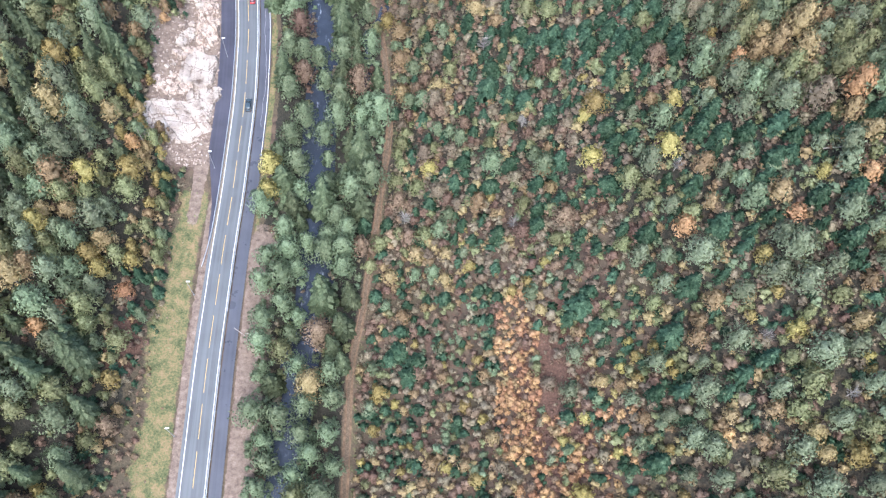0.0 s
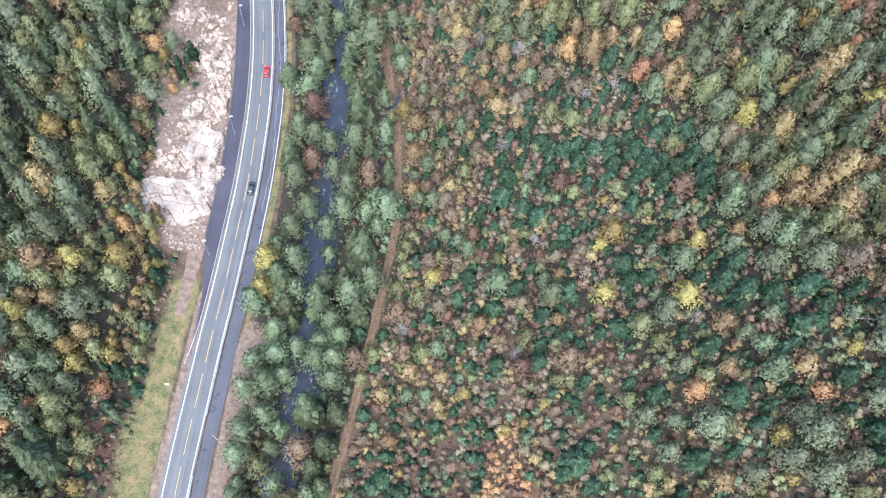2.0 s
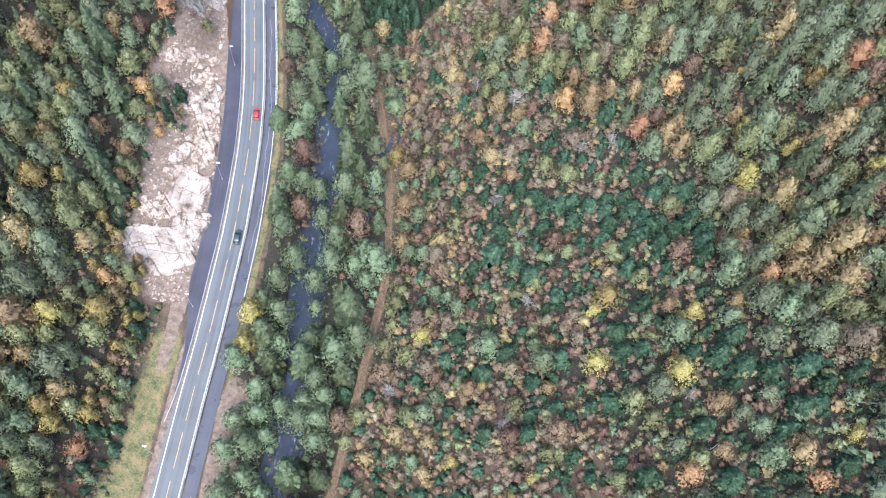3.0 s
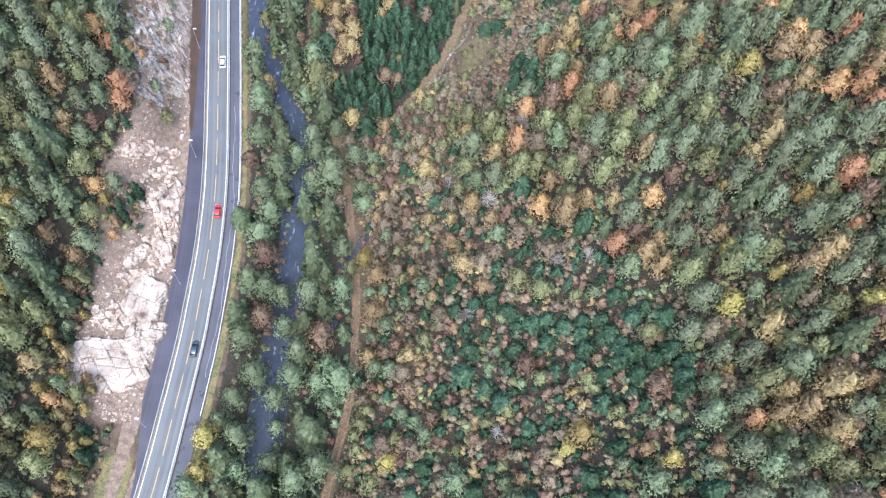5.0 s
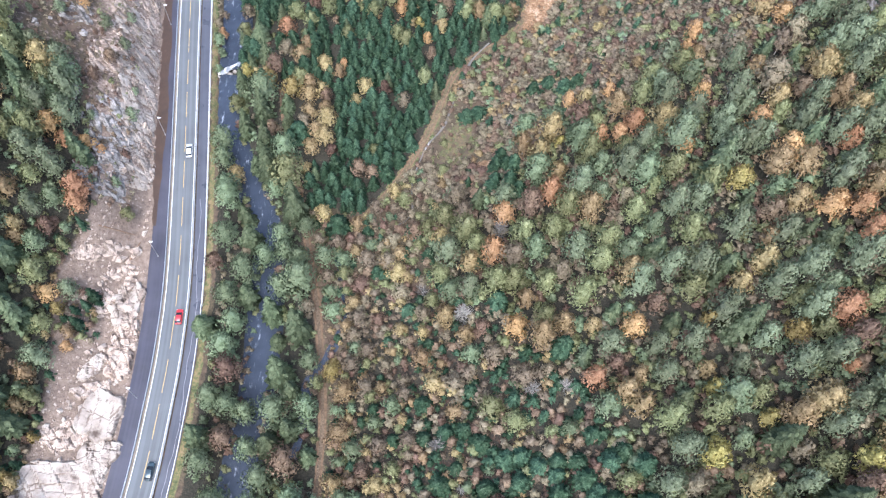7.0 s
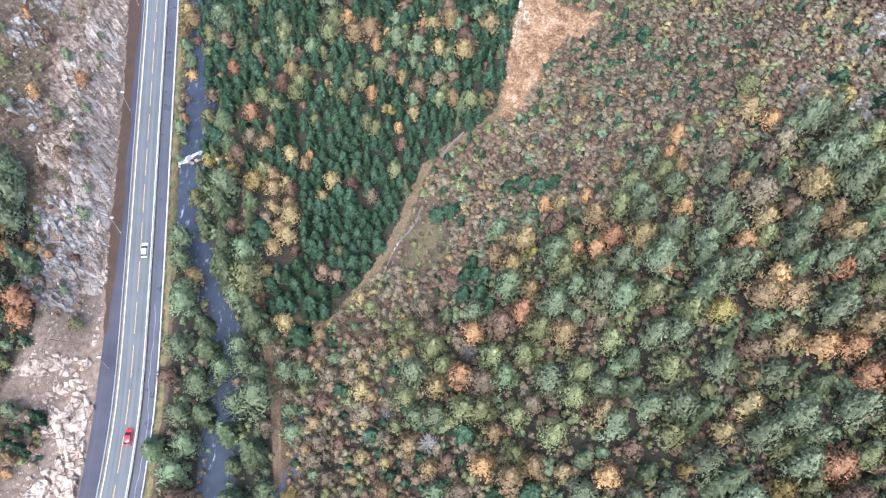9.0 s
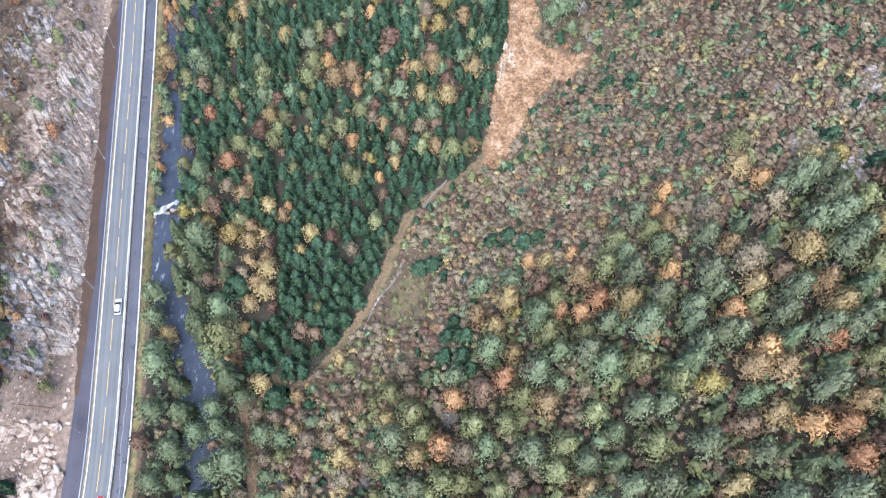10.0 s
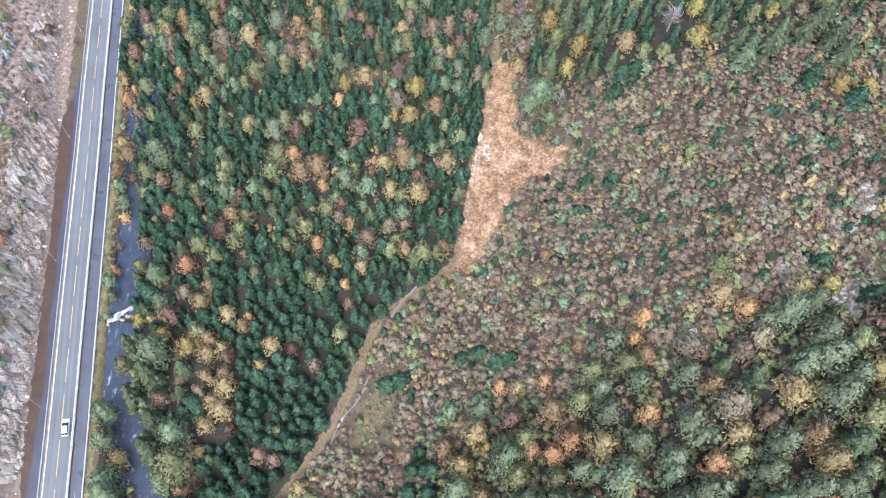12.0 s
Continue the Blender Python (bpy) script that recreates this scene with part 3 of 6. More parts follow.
def hulls():
    """Corners and triangles of an icosahedron and an octahedron."""
    g = (1 + 5 ** 0.5) / 2
    ico = unit(np.array([(-1, g, 0), (1, g, 0), (-1, -g, 0), (1, -g, 0), (0, -1, g), (0, 1, g), (0, -1, -g), (0, 1, -g), (g, 0, -1), (g, 0, 1), (-g, 0, -1), (-g, 0, 1)], float))
    tri = [(a, b, c) for a in range(12) for b in range(a + 1, 12) for c in range(b + 1, 12) if max(np.linalg.norm(ico[a] - ico[b]), np.linalg.norm(ico[b] - ico[c]), np.linalg.norm(ico[a] - ico[c])) < 1.2]
    octa = np.array([(1, 0, 0), (-1, 0, 0), (0, 1, 0), (0, -1, 0), (0, 0, 1), (0, 0, -1)], float)
    tro = [(a, b, c) for a in (0, 1) for b in (2, 3) for c in (4, 5)]
    out = []
    for v, f in ((ico, tri), (octa, tro)):
        out.append((v, np.array([t if np.dot(np.cross(v[t[1]] - v[t[0]], v[t[2]] - v[t[0]]), v[t[0]]) > 0 else t[::-1] for t in f])))
    return out


ICO, OCTA = hulls()


def round_crown(rs, lobes, per, size, low=0.15, point=0.5, flat=0.6, hull=ICO, ragged=0.0, cores=3, bushy=False):
    """A crown in a unit box: lobes of leaf clusters that ring the stem and narrow to the top, round a dense middle."""
    P, N, Q, HV, HF, HN = [], [], [], [], [], []
    turn = rs.uniform(0, 6.3)
    girth = lambda s: 0.43 * min(1.0, 0.45 + s / 0.35 * 0.55) * (1.02 - s) ** point
    for k in range(cores):
        s = (k + 0.5) / cores
        hv = hull[0] * (girth(s) * (0.92 if cores > 1 else 0.72)) * rs.uniform(0.7, 1.08, (len(hull[0]), 1))
        hv[:, 2] = hull[0][:, 2] * (1 - low) / cores * 0.62
        HV.append(hv + [0, 0, low + (0.94 - low) * s])
        HN.append(unit(hull[0] + [0, 0, 0.3]))
        HF.append(hull[1] + k * len(hv))
    m = cores * len(hull[0])
    for k in range(lobes):
        s = (k + rs.rand()) / lobes
        big = girth(s)
        an = turn + 2.4 * k + rs.normal() * 0.4
        d = np.array([math.cos(an), math.sin(an), 0])
        r = rs.uniform(0.12, 0.22) * (1.15 - 0.3 * s) * (1.3 if lobes < 9 else 1.0)
        c = d * max(0.0, big - r * 0.6) * rs.uniform(0.6 - ragged, 1.12 + ragged) + [0, 0, low + (0.97 - low) * s]
        if bushy:
            hv = hull[0] * r * 0.74 * rs.uniform(0.6, 1.25, (len(hull[0]), 1)) * [1, 1, flat]
            HV.append(c + hv)
            HN.append(unit(hull[0] * 0.8 + d * 0.4 + [0, 0, 0.25]))
            HF.append(hull[1] + m)
            m += len(hv)
        q = unit(rs.normal(size=(per, 3)) + d * 0.5 + [0, 0, 0.5])
        P.append(c + q * r * rs.uniform(0.72, 1.04, (per, 1)) * [1, 1, flat])
        Q.append(unit(q) * 0.8 + (d * 0.9 * (1.1 - s) + [0, 0, 0.25 + 0.75 * s]) * (0.9 if cores > 1 else 0.4))
        N.append(unit(q * [1, 1, 1.2] + rs.normal(size=(per, 3)) * 0.5))
    P, N, HV = np.concatenate(P), np.concatenate(N), np.concatenate(HV)
    wide = 0.48 / np.percentile(np.hypot(P[:, 0], P[:, 1]), 92)
    P[:, :2] *= wide
    if bushy:
        HV[:, :2] *= wide
    v, f = cards(P, N, np.full(len(P), size), rs)
    soft = np.repeat(unit(unit(np.concatenate(Q)) * 0.85 + N * 0.3 + [0, 0, 0.12]), 3, 0)
    return np.concatenate([HV, v]), np.concatenate([*HF, f + m]), np.concatenate([*HN, soft])


def cone_crown(rs, levels, arms, low=0.06, fat=1.0, plump=True, sides=7, rings=(0.02, 0.3, 0.6, 0.85)):
    """Whorls of drooping boughs, each a narrow spray, round a dense tapering core."""
    V, Fc, S = [], [], []
    power = 0.5 if plump else 0.68
    for h in rings:
        for j in range(sides):
            an = 6.283 * (j + 0.5 * rs.rand()) / sides
            r = 0.5 * (1 - max(h, low)) ** power * fat * rs.uniform(0.35, 0.66)
            V.append((r * math.cos(an), r * math.sin(an), max(h, low) + rs.uniform(-0.03, 0.03)))
            S.append(unit(np.array([math.cos(an), math.sin(an), 0.7])))
    V.append((0, 0, 0.98))
    S.append(np.array([0, 0, 1.0]))
    for a in range(len(rings)):
        for j in range(sides):
            p, q = a * sides + j, a * sides + (j + 1) % sides
            Fc += [(p, q, q + sides), (p, q + sides, p + sides)] if a + 1 < len(rings) else [(p, q, len(rings) * sides)]
    m = len(V)
    for a in range(levels):
        h = low + (1 - low) * (a / levels) ** 0.92
        r = 0.5 * (1 - h) ** power * fat + 0.02
        k = max(5, int(arms * (1 - 0.6 * h)))
        ph = rs.uniform(0, 6.3)
        for j in range(k):
            an = ph + 6.283 * (j + rs.uniform(-0.35, 0.35)) / k
            L = r * rs.uniform(0.55, 1.2)
            hh = h + rs.uniform(-0.025, 0.025)
            dx, dy = math.cos(an), math.sin(an)
            w = L * rs.uniform(0.13, 0.21) + 0.013
            dr = L * rs.uniform(0.2, 0.45) * 0.5
            q, b = rs.uniform(0.62, 0.8), rs.uniform(0.2, 0.45)
            mid = np.array([dx * L * q, dy * L * q, hh - dr * 0.25])
            side, sag = np.array([-dy, dx, 0]) * w, np.array([0, 0, -w * 0.3])
            V += [np.array([dx * L * b, dy * L * b, hh + 0.012 * (1 - b)]), mid + side + sag, np.array([dx * L, dy * L, hh - dr]), mid - side * rs.uniform(0.7, 1.1) + sag]
            Fc += [(m, m + 2, m + 1), (m, m + 3, m + 2)]
            m += 4
            S += [unit(np.array([dx, dy, 0.75]) + rs.normal(size=3) * 0.42)] * 4
    for j in range(3):
        an = 2.1 * j
        V += [(0, 0, 1.03), (0.025 * math.cos(an), 0.025 * math.sin(an), 0.9), (0.025 * math.cos(an + 2.1), 0.025 * math.sin(an + 2.1), 0.9)]
        Fc += [(m, m + 1, m + 2)]
        S += [unit(np.array([math.cos(an + 1), math.sin(an + 1), 0.8]))] * 3
        m += 3
    return np.array(V), np.array(Fc), np.array(S)


def tube(path, radii, sides=5):
    """A tapered limb as vertices and triangles."""
    path = np.array(path, float)
    V, Fc = [], []
    for i, (p, r) in enumerate(zip(path, radii)):
        d = unit(path[min(i + 1, len(path) - 1)] - path[max(i - 1, 0)])
        a = unit(np.cross(d, [0.3, 0.9, 0.1]))
        b = np.cross(d, a)
        V += [p + r * (a * math.cos(6.283 * k / sides) + b * math.sin(6.283 * k / sides)) for k in range(sides)]
    for i in range(len(path) - 1):
        for k in range(sides):
            q, w = i * sides + k, i * sides + (k + 1) % sides
            Fc += [(q, w, w + sides), (q, w + sides, q + sides)]
    return np.array(V), np.array(Fc)


def joined(pieces):
    V, Fc, m = [], [], 0
    for v, f in pieces:
        V.append(v)
        Fc.append(f + m)
        m += len(v)
    return np.concatenate(V), np.concatenate(Fc)


def trunk_shape(rs, top, thick, limbs, low=0.35, reach=0.3):
    """A trunk with its limbs in a unit box."""
    bend = rs.normal(size=2) * 0.02
    pts = [(0, 0, -0.05), (bend[0], bend[1], top * 0.4), (bend[0] * 0.5, bend[1] * 1.6, top)]
    out = [tube(pts, [thick, thick * 0.7, thick * 0.18], 5)]
    for k in range(limbs):
        h = rs.uniform(low, top * 0.9)
        an = rs.uniform(0, 6.3)
        L = reach * rs.uniform(0.6, 1.1)
        p0 = np.array([bend[0] * h, bend[1] * h, h])
        p1 = p0 + [math.cos(an) * L * 0.6, math.sin(an) * L * 0.6, 0.07]
        p2 = p0 + [math.cos(an + 0.3) * L, math.sin(an + 0.3) * L, 0.18]
        out.append(tube([p0, p1, p2], [thick * 0.4, thick * 0.26, thick * 0.08], 3))
    return joined(out)


def bare_twigs(rs, n):
    """Fine bare branches that fan upwards."""
    out = []
    for k in range(n):
        an, h = rs.uniform(0, 6.3), rs.uniform(0.3, 0.9)
        L = rs.uniform(0.22, 0.5) * (1.15 - 0.6 * h)
        p0 = np.array([0, 0, h * 0.8])
        p1 = p0 + [math.cos(an) * L * 0.6, math.sin(an) * L * 0.6, 0.08]
        p2 = p0 + [math.cos(an + 0.25) * L, math.sin(an + 0.25) * L, 0.2]
        out.append(tube([p0, p1, p2], [0.012, 0.008, 0.003], 3))
        for s in (-0.5, 0.55, 0.2):
            q = p0 + (p1 - p0) * rs.uniform(0.5, 1)
            e = q + [math.cos(an + s) * L * 0.45, math.sin(an + s) * L * 0.45, rs.uniform(0.05, 0.14)]
            out.append(tube([q, (q + e) / 2 + [0, 0, 0.012], e], [0.007, 0.005, 0.002], 3))
    return joined(out)


# kind: object name, crown shape, bark, label
KINDS = {
    "spruce": ("spruce_tree", "cone", BARK, "tall dark green spruce with drooping boughs"),
    "young": ("young_spruce_tree", "cone", BARK, "young bright green spruce with dense boughs"),
    "pine": ("pine_tree", "pine", PINE_BARK, "grey-green pine with a rounded open crown"),
    "alder": ("alder_tree", "round", BARK, "grey-green leafy broadleaf tree with a rounded crown"),
    "olive": ("oak_tree", "round", BARK, "olive green broadleaf tree turning in autumn"),
    "yellow": ("birch_tree", "round", PALE_BARK, "bright yellow autumn birch"),
    "ochre": ("aspen_tree", "round", PALE_BARK, "pale ochre autumn aspen"),
    "orange": ("maple_tree", "round", BARK, "orange autumn broadleaf tree"),
    "rust": ("beech_tree", "round", BARK, "rust-brown autumn broadleaf tree"),
    "tan": ("bare_birch_tree", "round", PALE_BARK, "pale brown half-bare birch"),
    "grey": ("bare_tree", "bare", PALE_BARK, "bare leafless tree with grey branches"),
}
VARIANTS = {}


def tree_meshes(kind, width):
    """Trunk and crown meshes of one kind, in a unit box; four or five shapes each."""
    size = 3 if width > 7.0 else 2 if width > 5.4 else 1 if width > 3.4 else 0
    key = (kind, size)
    if key in VARIANTS:
        return VARIANTS[key]
    _, shape, bark, _ = KINDS[kind]
    rs = np.random.RandomState(sum(map(ord, kind)) + size)
    made = []
    for n in range(4):
        if shape == "cone":
            c = cone_crown(rs, (10, 14, 18, 20)[size], (19, 21, 24, 25)[size], 0.05, rs.uniform(0.9, 1.1), kind == "young")
            t = trunk_shape(rs, 0.95, 0.03, 0)
        elif shape == "pine":
            c = round_crown(rs, (10, 17, 25, 31)[size], (25, 28, 30, 32)[size], (0.118, 0.084, 0.063, 0.052)[size], rs.uniform(0.18, 0.32), 0.7, 0.42, ICO, 0.06)
            t = trunk_shape(rs, 0.9, 0.03, 4, 0.5, 0.3)
        elif shape == "bare":
            c = bare_twigs(rs, (16, 30, 44, 52)[size])
            t = trunk_shape(rs, 0.95, 0.03, 5, 0.3, 0.4)
        else:
            c = round_crown(rs, (10, 17, 25, 31)[size], (25, 28, 30, 32)[size], (0.118, 0.086, 0.066, 0.052)[size], rs.uniform(0.2, 0.32), rs.uniform(0.44, 0.62), 0.55, ICO, 0.06)
            t = trunk_shape(rs, 0.8, 0.026, 4, 0.3, 0.3)
        made.append((mesh_of("trunk", *t, [bark], True), mesh_of("crown", c[0], c[1], [LEAF[kind]], False, c[2] if len(c) > 2 else None)))
    VARIANTS[key] = made
    return made


SHAPES = {}


def shape_of(me):
    """The vertices and triangles of a mesh made here."""
    if me.name not in SHAPES:
        v, f = np.empty(len(me.vertices) * 3, np.float32), np.empty(len(me.loops), np.int32)
        me.vertices.foreach_get("co", v)
        me.loops.foreach_get("vertex_index", f)
        SHAPES[me.name] = v.reshape(-1, 3), f.reshape(-1, 3)
    return SHAPES[me.name]


def toned(me, pieces, rs):
    """Gives every plant of a joined mesh a tone of its own."""
    at = me.attributes.new("tone", "FLOAT", "POINT")
    at.data.foreach_set("value", np.concatenate([np.full(len(v), rs.rand(), np.float32) for v, _ in pieces]))
    return me


def placed(shape, x, y, h, w, turn, sink=0.1, soft=None, soft_out=None):
    v, f = shape[:2]
    c, s = math.cos(turn), math.sin(turn)
    if soft is not None:
        n = soft / [w, w, h]
        soft_out.append(unit(np.c_[n[:, 0] * c - n[:, 1] * s, n[:, 0] * s + n[:, 1] * c, n[:, 2]]))
    return np.c_[(v[:, 0] * c - v[:, 1] * s) * w + x, (v[:, 0] * s + v[:, 1] * c) * w + y, v[:, 2] * h + hz(x, y) - sink], f


HELD = {}
PICK = np.random.RandomState(77)
STANDS = []


def plant(kind, x, y, h, w):
    """A tree of that kind, height and crown width on the ground at x, y."""
    name, shape, _, label = KINDS[kind]
    t, c = tree_meshes(kind, w)[PICK.randint(4)]
    root = new(name)
    root.matrix_basis = pose(x, y, hz(x, y) - 0.1, PICK.normal() * 2, PICK.normal() * 2, PICK.uniform(0, 360)) @ Matrix.Diagonal((w, w, h, 1))
    tall = "small " if h < 5 else "tall " if h > 12 and "tall" not in label else ""
    tagged(root, tall + label, "tree", "woodland trees")
    for nm, me in (("trunk", t), ("crown", c)):
        ob = new(nm, me)
        ob.parent = root
    STANDS.append((x, y, w * 0.5))
    HELD[kind] = HELD.get(kind, 0) + 1
    return root


class Near:
    """Keeps plants apart."""

    def __init__(self, cell=4.0):
        self.c, self.g = cell, {}

    def add(self, x, y, r):
        self.g.setdefault((int(x // self.c), int(y // self.c)), []).append((x, y, r))

    def free(self, x, y, r, share=1.0):
        a, b = int(x // self.c), int(y // self.c)
        for i in (a - 2, a - 1, a, a + 1, a + 2):
            for j in (b - 2, b - 1, b, b + 1, b + 2):
                for px, py, pr in self.g.get((i, j), ()):
                    if (px - x) ** 2 + (py - y) ** 2 < ((r + pr) * share) ** 2:
                        return False
        return True


def in_sight(x, y):
    return 15 < y < 425 and -130 + 0.05 * y < x < 132 + 0.06 * y


def table(fn, lo, hi):
    """A quick look-up of a smooth line, at half-metre steps."""
    vals = fn(np.arange(lo, hi, 0.5)).tolist()
    top = len(vals) - 1
    return lambda q: vals[min(max(int((q - lo) * 2), 0), top)]


q_road, q_river, q_foot, q_edge = (table(f, -40, 430) for f in (road_x, river_x, foot_x, edge_w))
q_track, q_track2 = table(track_x, -40, 264), table(track2_x, 200, 430)
q_low, q_top = table(wood_low, -20, 220), table(wood_top, -20, 220)
CLAY_GRID = covers(*np.meshgrid(np.arange(10, 90, 1.0), np.arange(225, 400, 1.0)))[2]


def zone(x, y):
    """Name of the stand that covers a place."""
    u = x - q_road(y)
    if -9.0 < u < 9.3:
        return ""
    if u < 0:
        e = q_edge(y)
        if -u > e:
            return "west_edge" if -u < e + (9 if y < 128 else 5) and y < 206 else "west"
        if -u > 19.5 and 176 < y < 189 or -u > 20 and 128 < y < 134:
            return "west_edge"
        if y < 122:
            return "west_litter" if -u > 14 else "verge" if -u > 9.5 else ""
        if y > 212 and -u > 13:
            return "west_heath"
        return ""
    if abs(x - q_river(y)) < (2.7 if y < 215 else 3.6 if y < 268 else 2.4) and y < 300:
        return ""
    if y < 264 and -1.8 < x - q_track(y) < 2.6:
        return "" if abs(x - q_track(y)) < 1.6 else "trackside"
    if y > 216 and x > -28 and abs(x - q_track2(y)) < 1.9:
        return ""
    t = q_track(y)
    if y < 264 and x < t:
        return "bank" if u > 12.5 or y > 150 and u > 11.5 else "bank_open" if u > 15 else ""
    if x < q_track2(y) and y > 222:
        if y > 346:
            return "mixed_block"
        if y > 290:
            return "mixed_block" if u > 14 else "scrub"
        if y > 268 and x < -30:
            return "mixed_block" if u > 14 else "scrub"
        return "block"
    if 10 < x < 89 and 225 < y < 399 and CLAY_GRID[int(y - 225), int(x - 10)] > 0.6:
        return "clearing"
    v = x - q_foot(y)
    if 45 < x < 63 and 330 < y < 354:
        return "scrub"
    if y > 350 and x > 50:
        return "far_spruce"
    if y > 238 and x < 24 and x > q_track2(y) and y < 262:
        return "meadow"
    if x > 12 and q_low(x) < y < q_top(x):
        return "wood"
    if y < q_low(x) or x <= 12 and y < 216:
        if v > 52 and y < 130:
            return "upper"
        if x < 13 and y > 118:
            return "thicket"
        if abs(x - 27.0) < 2.0 + 0.25 * (78 - y) and 36 < y < 77 and 22 + 1.5 * math.sin(y * 0.35) < x < 31.5 + 1.3 * math.sin(y * 0.5 + 1):
            return "litter"
        if y < 45 and 26 < x < 52 and (int(x * 0.6) + int(y * 0.5)) % 2:
            return "litter"
        if 32.6 + math.sin(y * 0.4) < x < 36.2 + 1.2 * math.sin(y * 0.27) and 40 < y < 68:
            return "sparse"
        return "grove" if y > 93 + 6 * math.sin(x * 0.13) else "regrowth"
    return "heath"


# stand: tree spacing, heights, width per height, shares of kinds; shrub spacing, heights, shares
TREES = {
    "bank": (4.8, 9, 15, 0.6, dict(alder=60, spruce=22, olive=6, rust=4, ochre=3, tan=5)),
    "bank_open": (8, 4, 7, 0.6, dict(alder=70, rust=15, tan=15)),
    "block": (2.4, 5.5, 8.5, 0.6, dict(young=90, spruce=4, olive=2, ochre=2, rust=2)),
    "mixed_block": (2.8, 6, 9.5, 0.6, dict(young=66, spruce=8, alder=7, olive=9, ochre=4, rust=4, tan=2)),
    "far_spruce": (2.9, 7, 12, 0.5, dict(spruce=52, young=36, yellow=3, olive=9)),
    "wood": (4.6, 8, 14.5, 0.52, dict(pine=25, alder=12, olive=19, ochre=16, spruce=12, orange=4, tan=9, rust=3)),
    "upper": (4.3, 5, 11, 0.56, dict(pine=32, olive=14, young=28, ochre=9, yellow=5, alder=6, tan=6)),
    "thicket": (3.4, 3.5, 7.5, 0.7, dict(ochre=13, tan=28, rust=13, alder=20, young=14, olive=12)),
    "grove": (3.7, 4, 8, 0.66, dict(young=42, tan=16, rust=10, ochre=9, olive=11, alder=9, grey=3)),
    "regrowth": (4.0, 3.2, 6.0, 0.66, dict(young=40, alder=12, spruce=4, yellow=8, ochre=14, tan=12, olive=6, pine=8)),
    "west": (4.1, 9, 16, 0.52, dict(spruce=26, pine=24, olive=23, ochre=13, alder=9, yellow=5)),
    "west_edge": (2.8, 4.5, 9, 0.5, dict(young=20, alder=18, olive=24, ochre=18, yellow=10, orange=5, rust=5)),
    "west_heath": (8, 3.5, 7, 0.55, dict(pine=52, orange=6, rust=24, olive=18)),
    "meadow": (8, 2.5, 4, 0.6, dict(tan=50, olive=50)),
    "heath": (5.5, 2.8, 5.0, 0.62, dict(young=42, tan=28, ochre=12, grey=4, olive=14)),
    "scrub": (4.0, 3, 8, 0.52, dict(alder=60, ochre=20, tan=16, orange=4)),
}
SHRUBS = {
    "regrowth": (1.65, 1.5, 3.6, dict(young=22, tan=28, rust=21, ochre=12, olive=8, alder=7, yellow=2)),
    "litter": (1.0, 1.4, 2.6, dict(orange=72, rust=16, ochre=12)),
    "sparse": (1.6, 0.4, 1.3, dict(rust=55, tan=45)),
    "trackside": (1.15, 0.4, 1.5, dict(tan=50, olive=30, rust=20)),
    "grove": (1.7, 1.5, 3.8, dict(young=24, tan=30, rust=24, ochre=8, olive=10, alder=4)),
    "thicket": (1.75, 1.5, 3.4, dict(tan=30, rust=24, ochre=16, olive=16, young=14)),
    "upper": (1.75, 1.4, 3.4, dict(olive=22, rust=20, young=20, tan=22, ochre=11, alder=5)),
    "heath": (1.45, 1.5, 2.9, dict(tan=50, olive=8, alder=8, ochre=8, rust=20, young=6)),
    "clearing": (1.5, 0.25, 0.7, dict(tan=60, olive=15, rust=25)),
    "wood": (1.9, 1.5, 4.2, dict(rust=22, olive=30, tan=28, alder=20)),
    "west_heath": (1.7, 0.7, 1.9, dict(tan=46, rust=42, olive=12)),
    "west_edge": (1.8, 1.2, 3.2, dict(rust=22, tan=18, olive=24, ochre=16, young=20)),
    "west_litter": (1.5, 0.6, 2.2, dict(rust=36, tan=24, ochre=10, young=18, olive=12)),
    "verge": (2.2, 0.2, 0.7, dict(tan=40, olive=40, rust=20)),
    "west": (2.6, 1.5, 3.2, dict(olive=40, alder=40, rust=20)),
    "meadow": (1.35, 0.7, 2.0, dict(tan=45, olive=35, rust=20)),
    "bank": (2.4, 1.2, 3.4, dict(alder=56, olive=18, tan=16, rust=10)),
    "bank_open": (2.4, 0.8, 2.4, dict(alder=35, tan=45, rust=20)),
    "mixed_block": (3.4, 1.5, 3.0, dict(olive=45, rust=25, ochre=30)),
    "scrub": (1.8, 1.0, 2.6, dict(tan=36, olive=36, ochre=18, orange=10)),
    "far_spruce": (4, 1.2, 2.4, dict(olive=60, rust=40)),
}


# ---- single trees that stand out, from south to north ----
plant("pine", 82.1, 26.1, 9.5, 7.6)
plant("olive", 73.4, 29.2, 8.3, 6.6)
plant("yellow", -84.2, 30.5, 5.1, 3.4)
plant("yellow", 89.0, 31.9, 6.8, 5.5)
plant("alder", -35.2, 32.3, 10.5, 6.5)
plant("yellow", 17.5, 32.4, 4, 4.4)
plant("ochre", 83.6, 32.9, 6, 4.4)
plant("pine", 79.6, 33.8, 8.3, 6.6)
plant("spruce", -76.7, 33.9, 19.7, 7.2)
plant("yellow", 55.3, 35.1, 3.7, 2.9)
plant("ochre", 72.3, 35.6, 5.4, 4.3)
plant("yellow", 10.6, 35.7, 3, 3.7)
plant("alder", -26.1, 35.8, 12.2, 7.6)
plant("ochre", 81.8, 36.6, 7, 5.0)
plant("olive", 91.5, 37.1, 7, 5.5)
plant("orange", 66.6, 37.3, 4.1, 3.2)
plant("alder", -16.4, 37.4, 10.1, 6.3)
plant("alder", -79.8, 38.2, 11, 7.3)
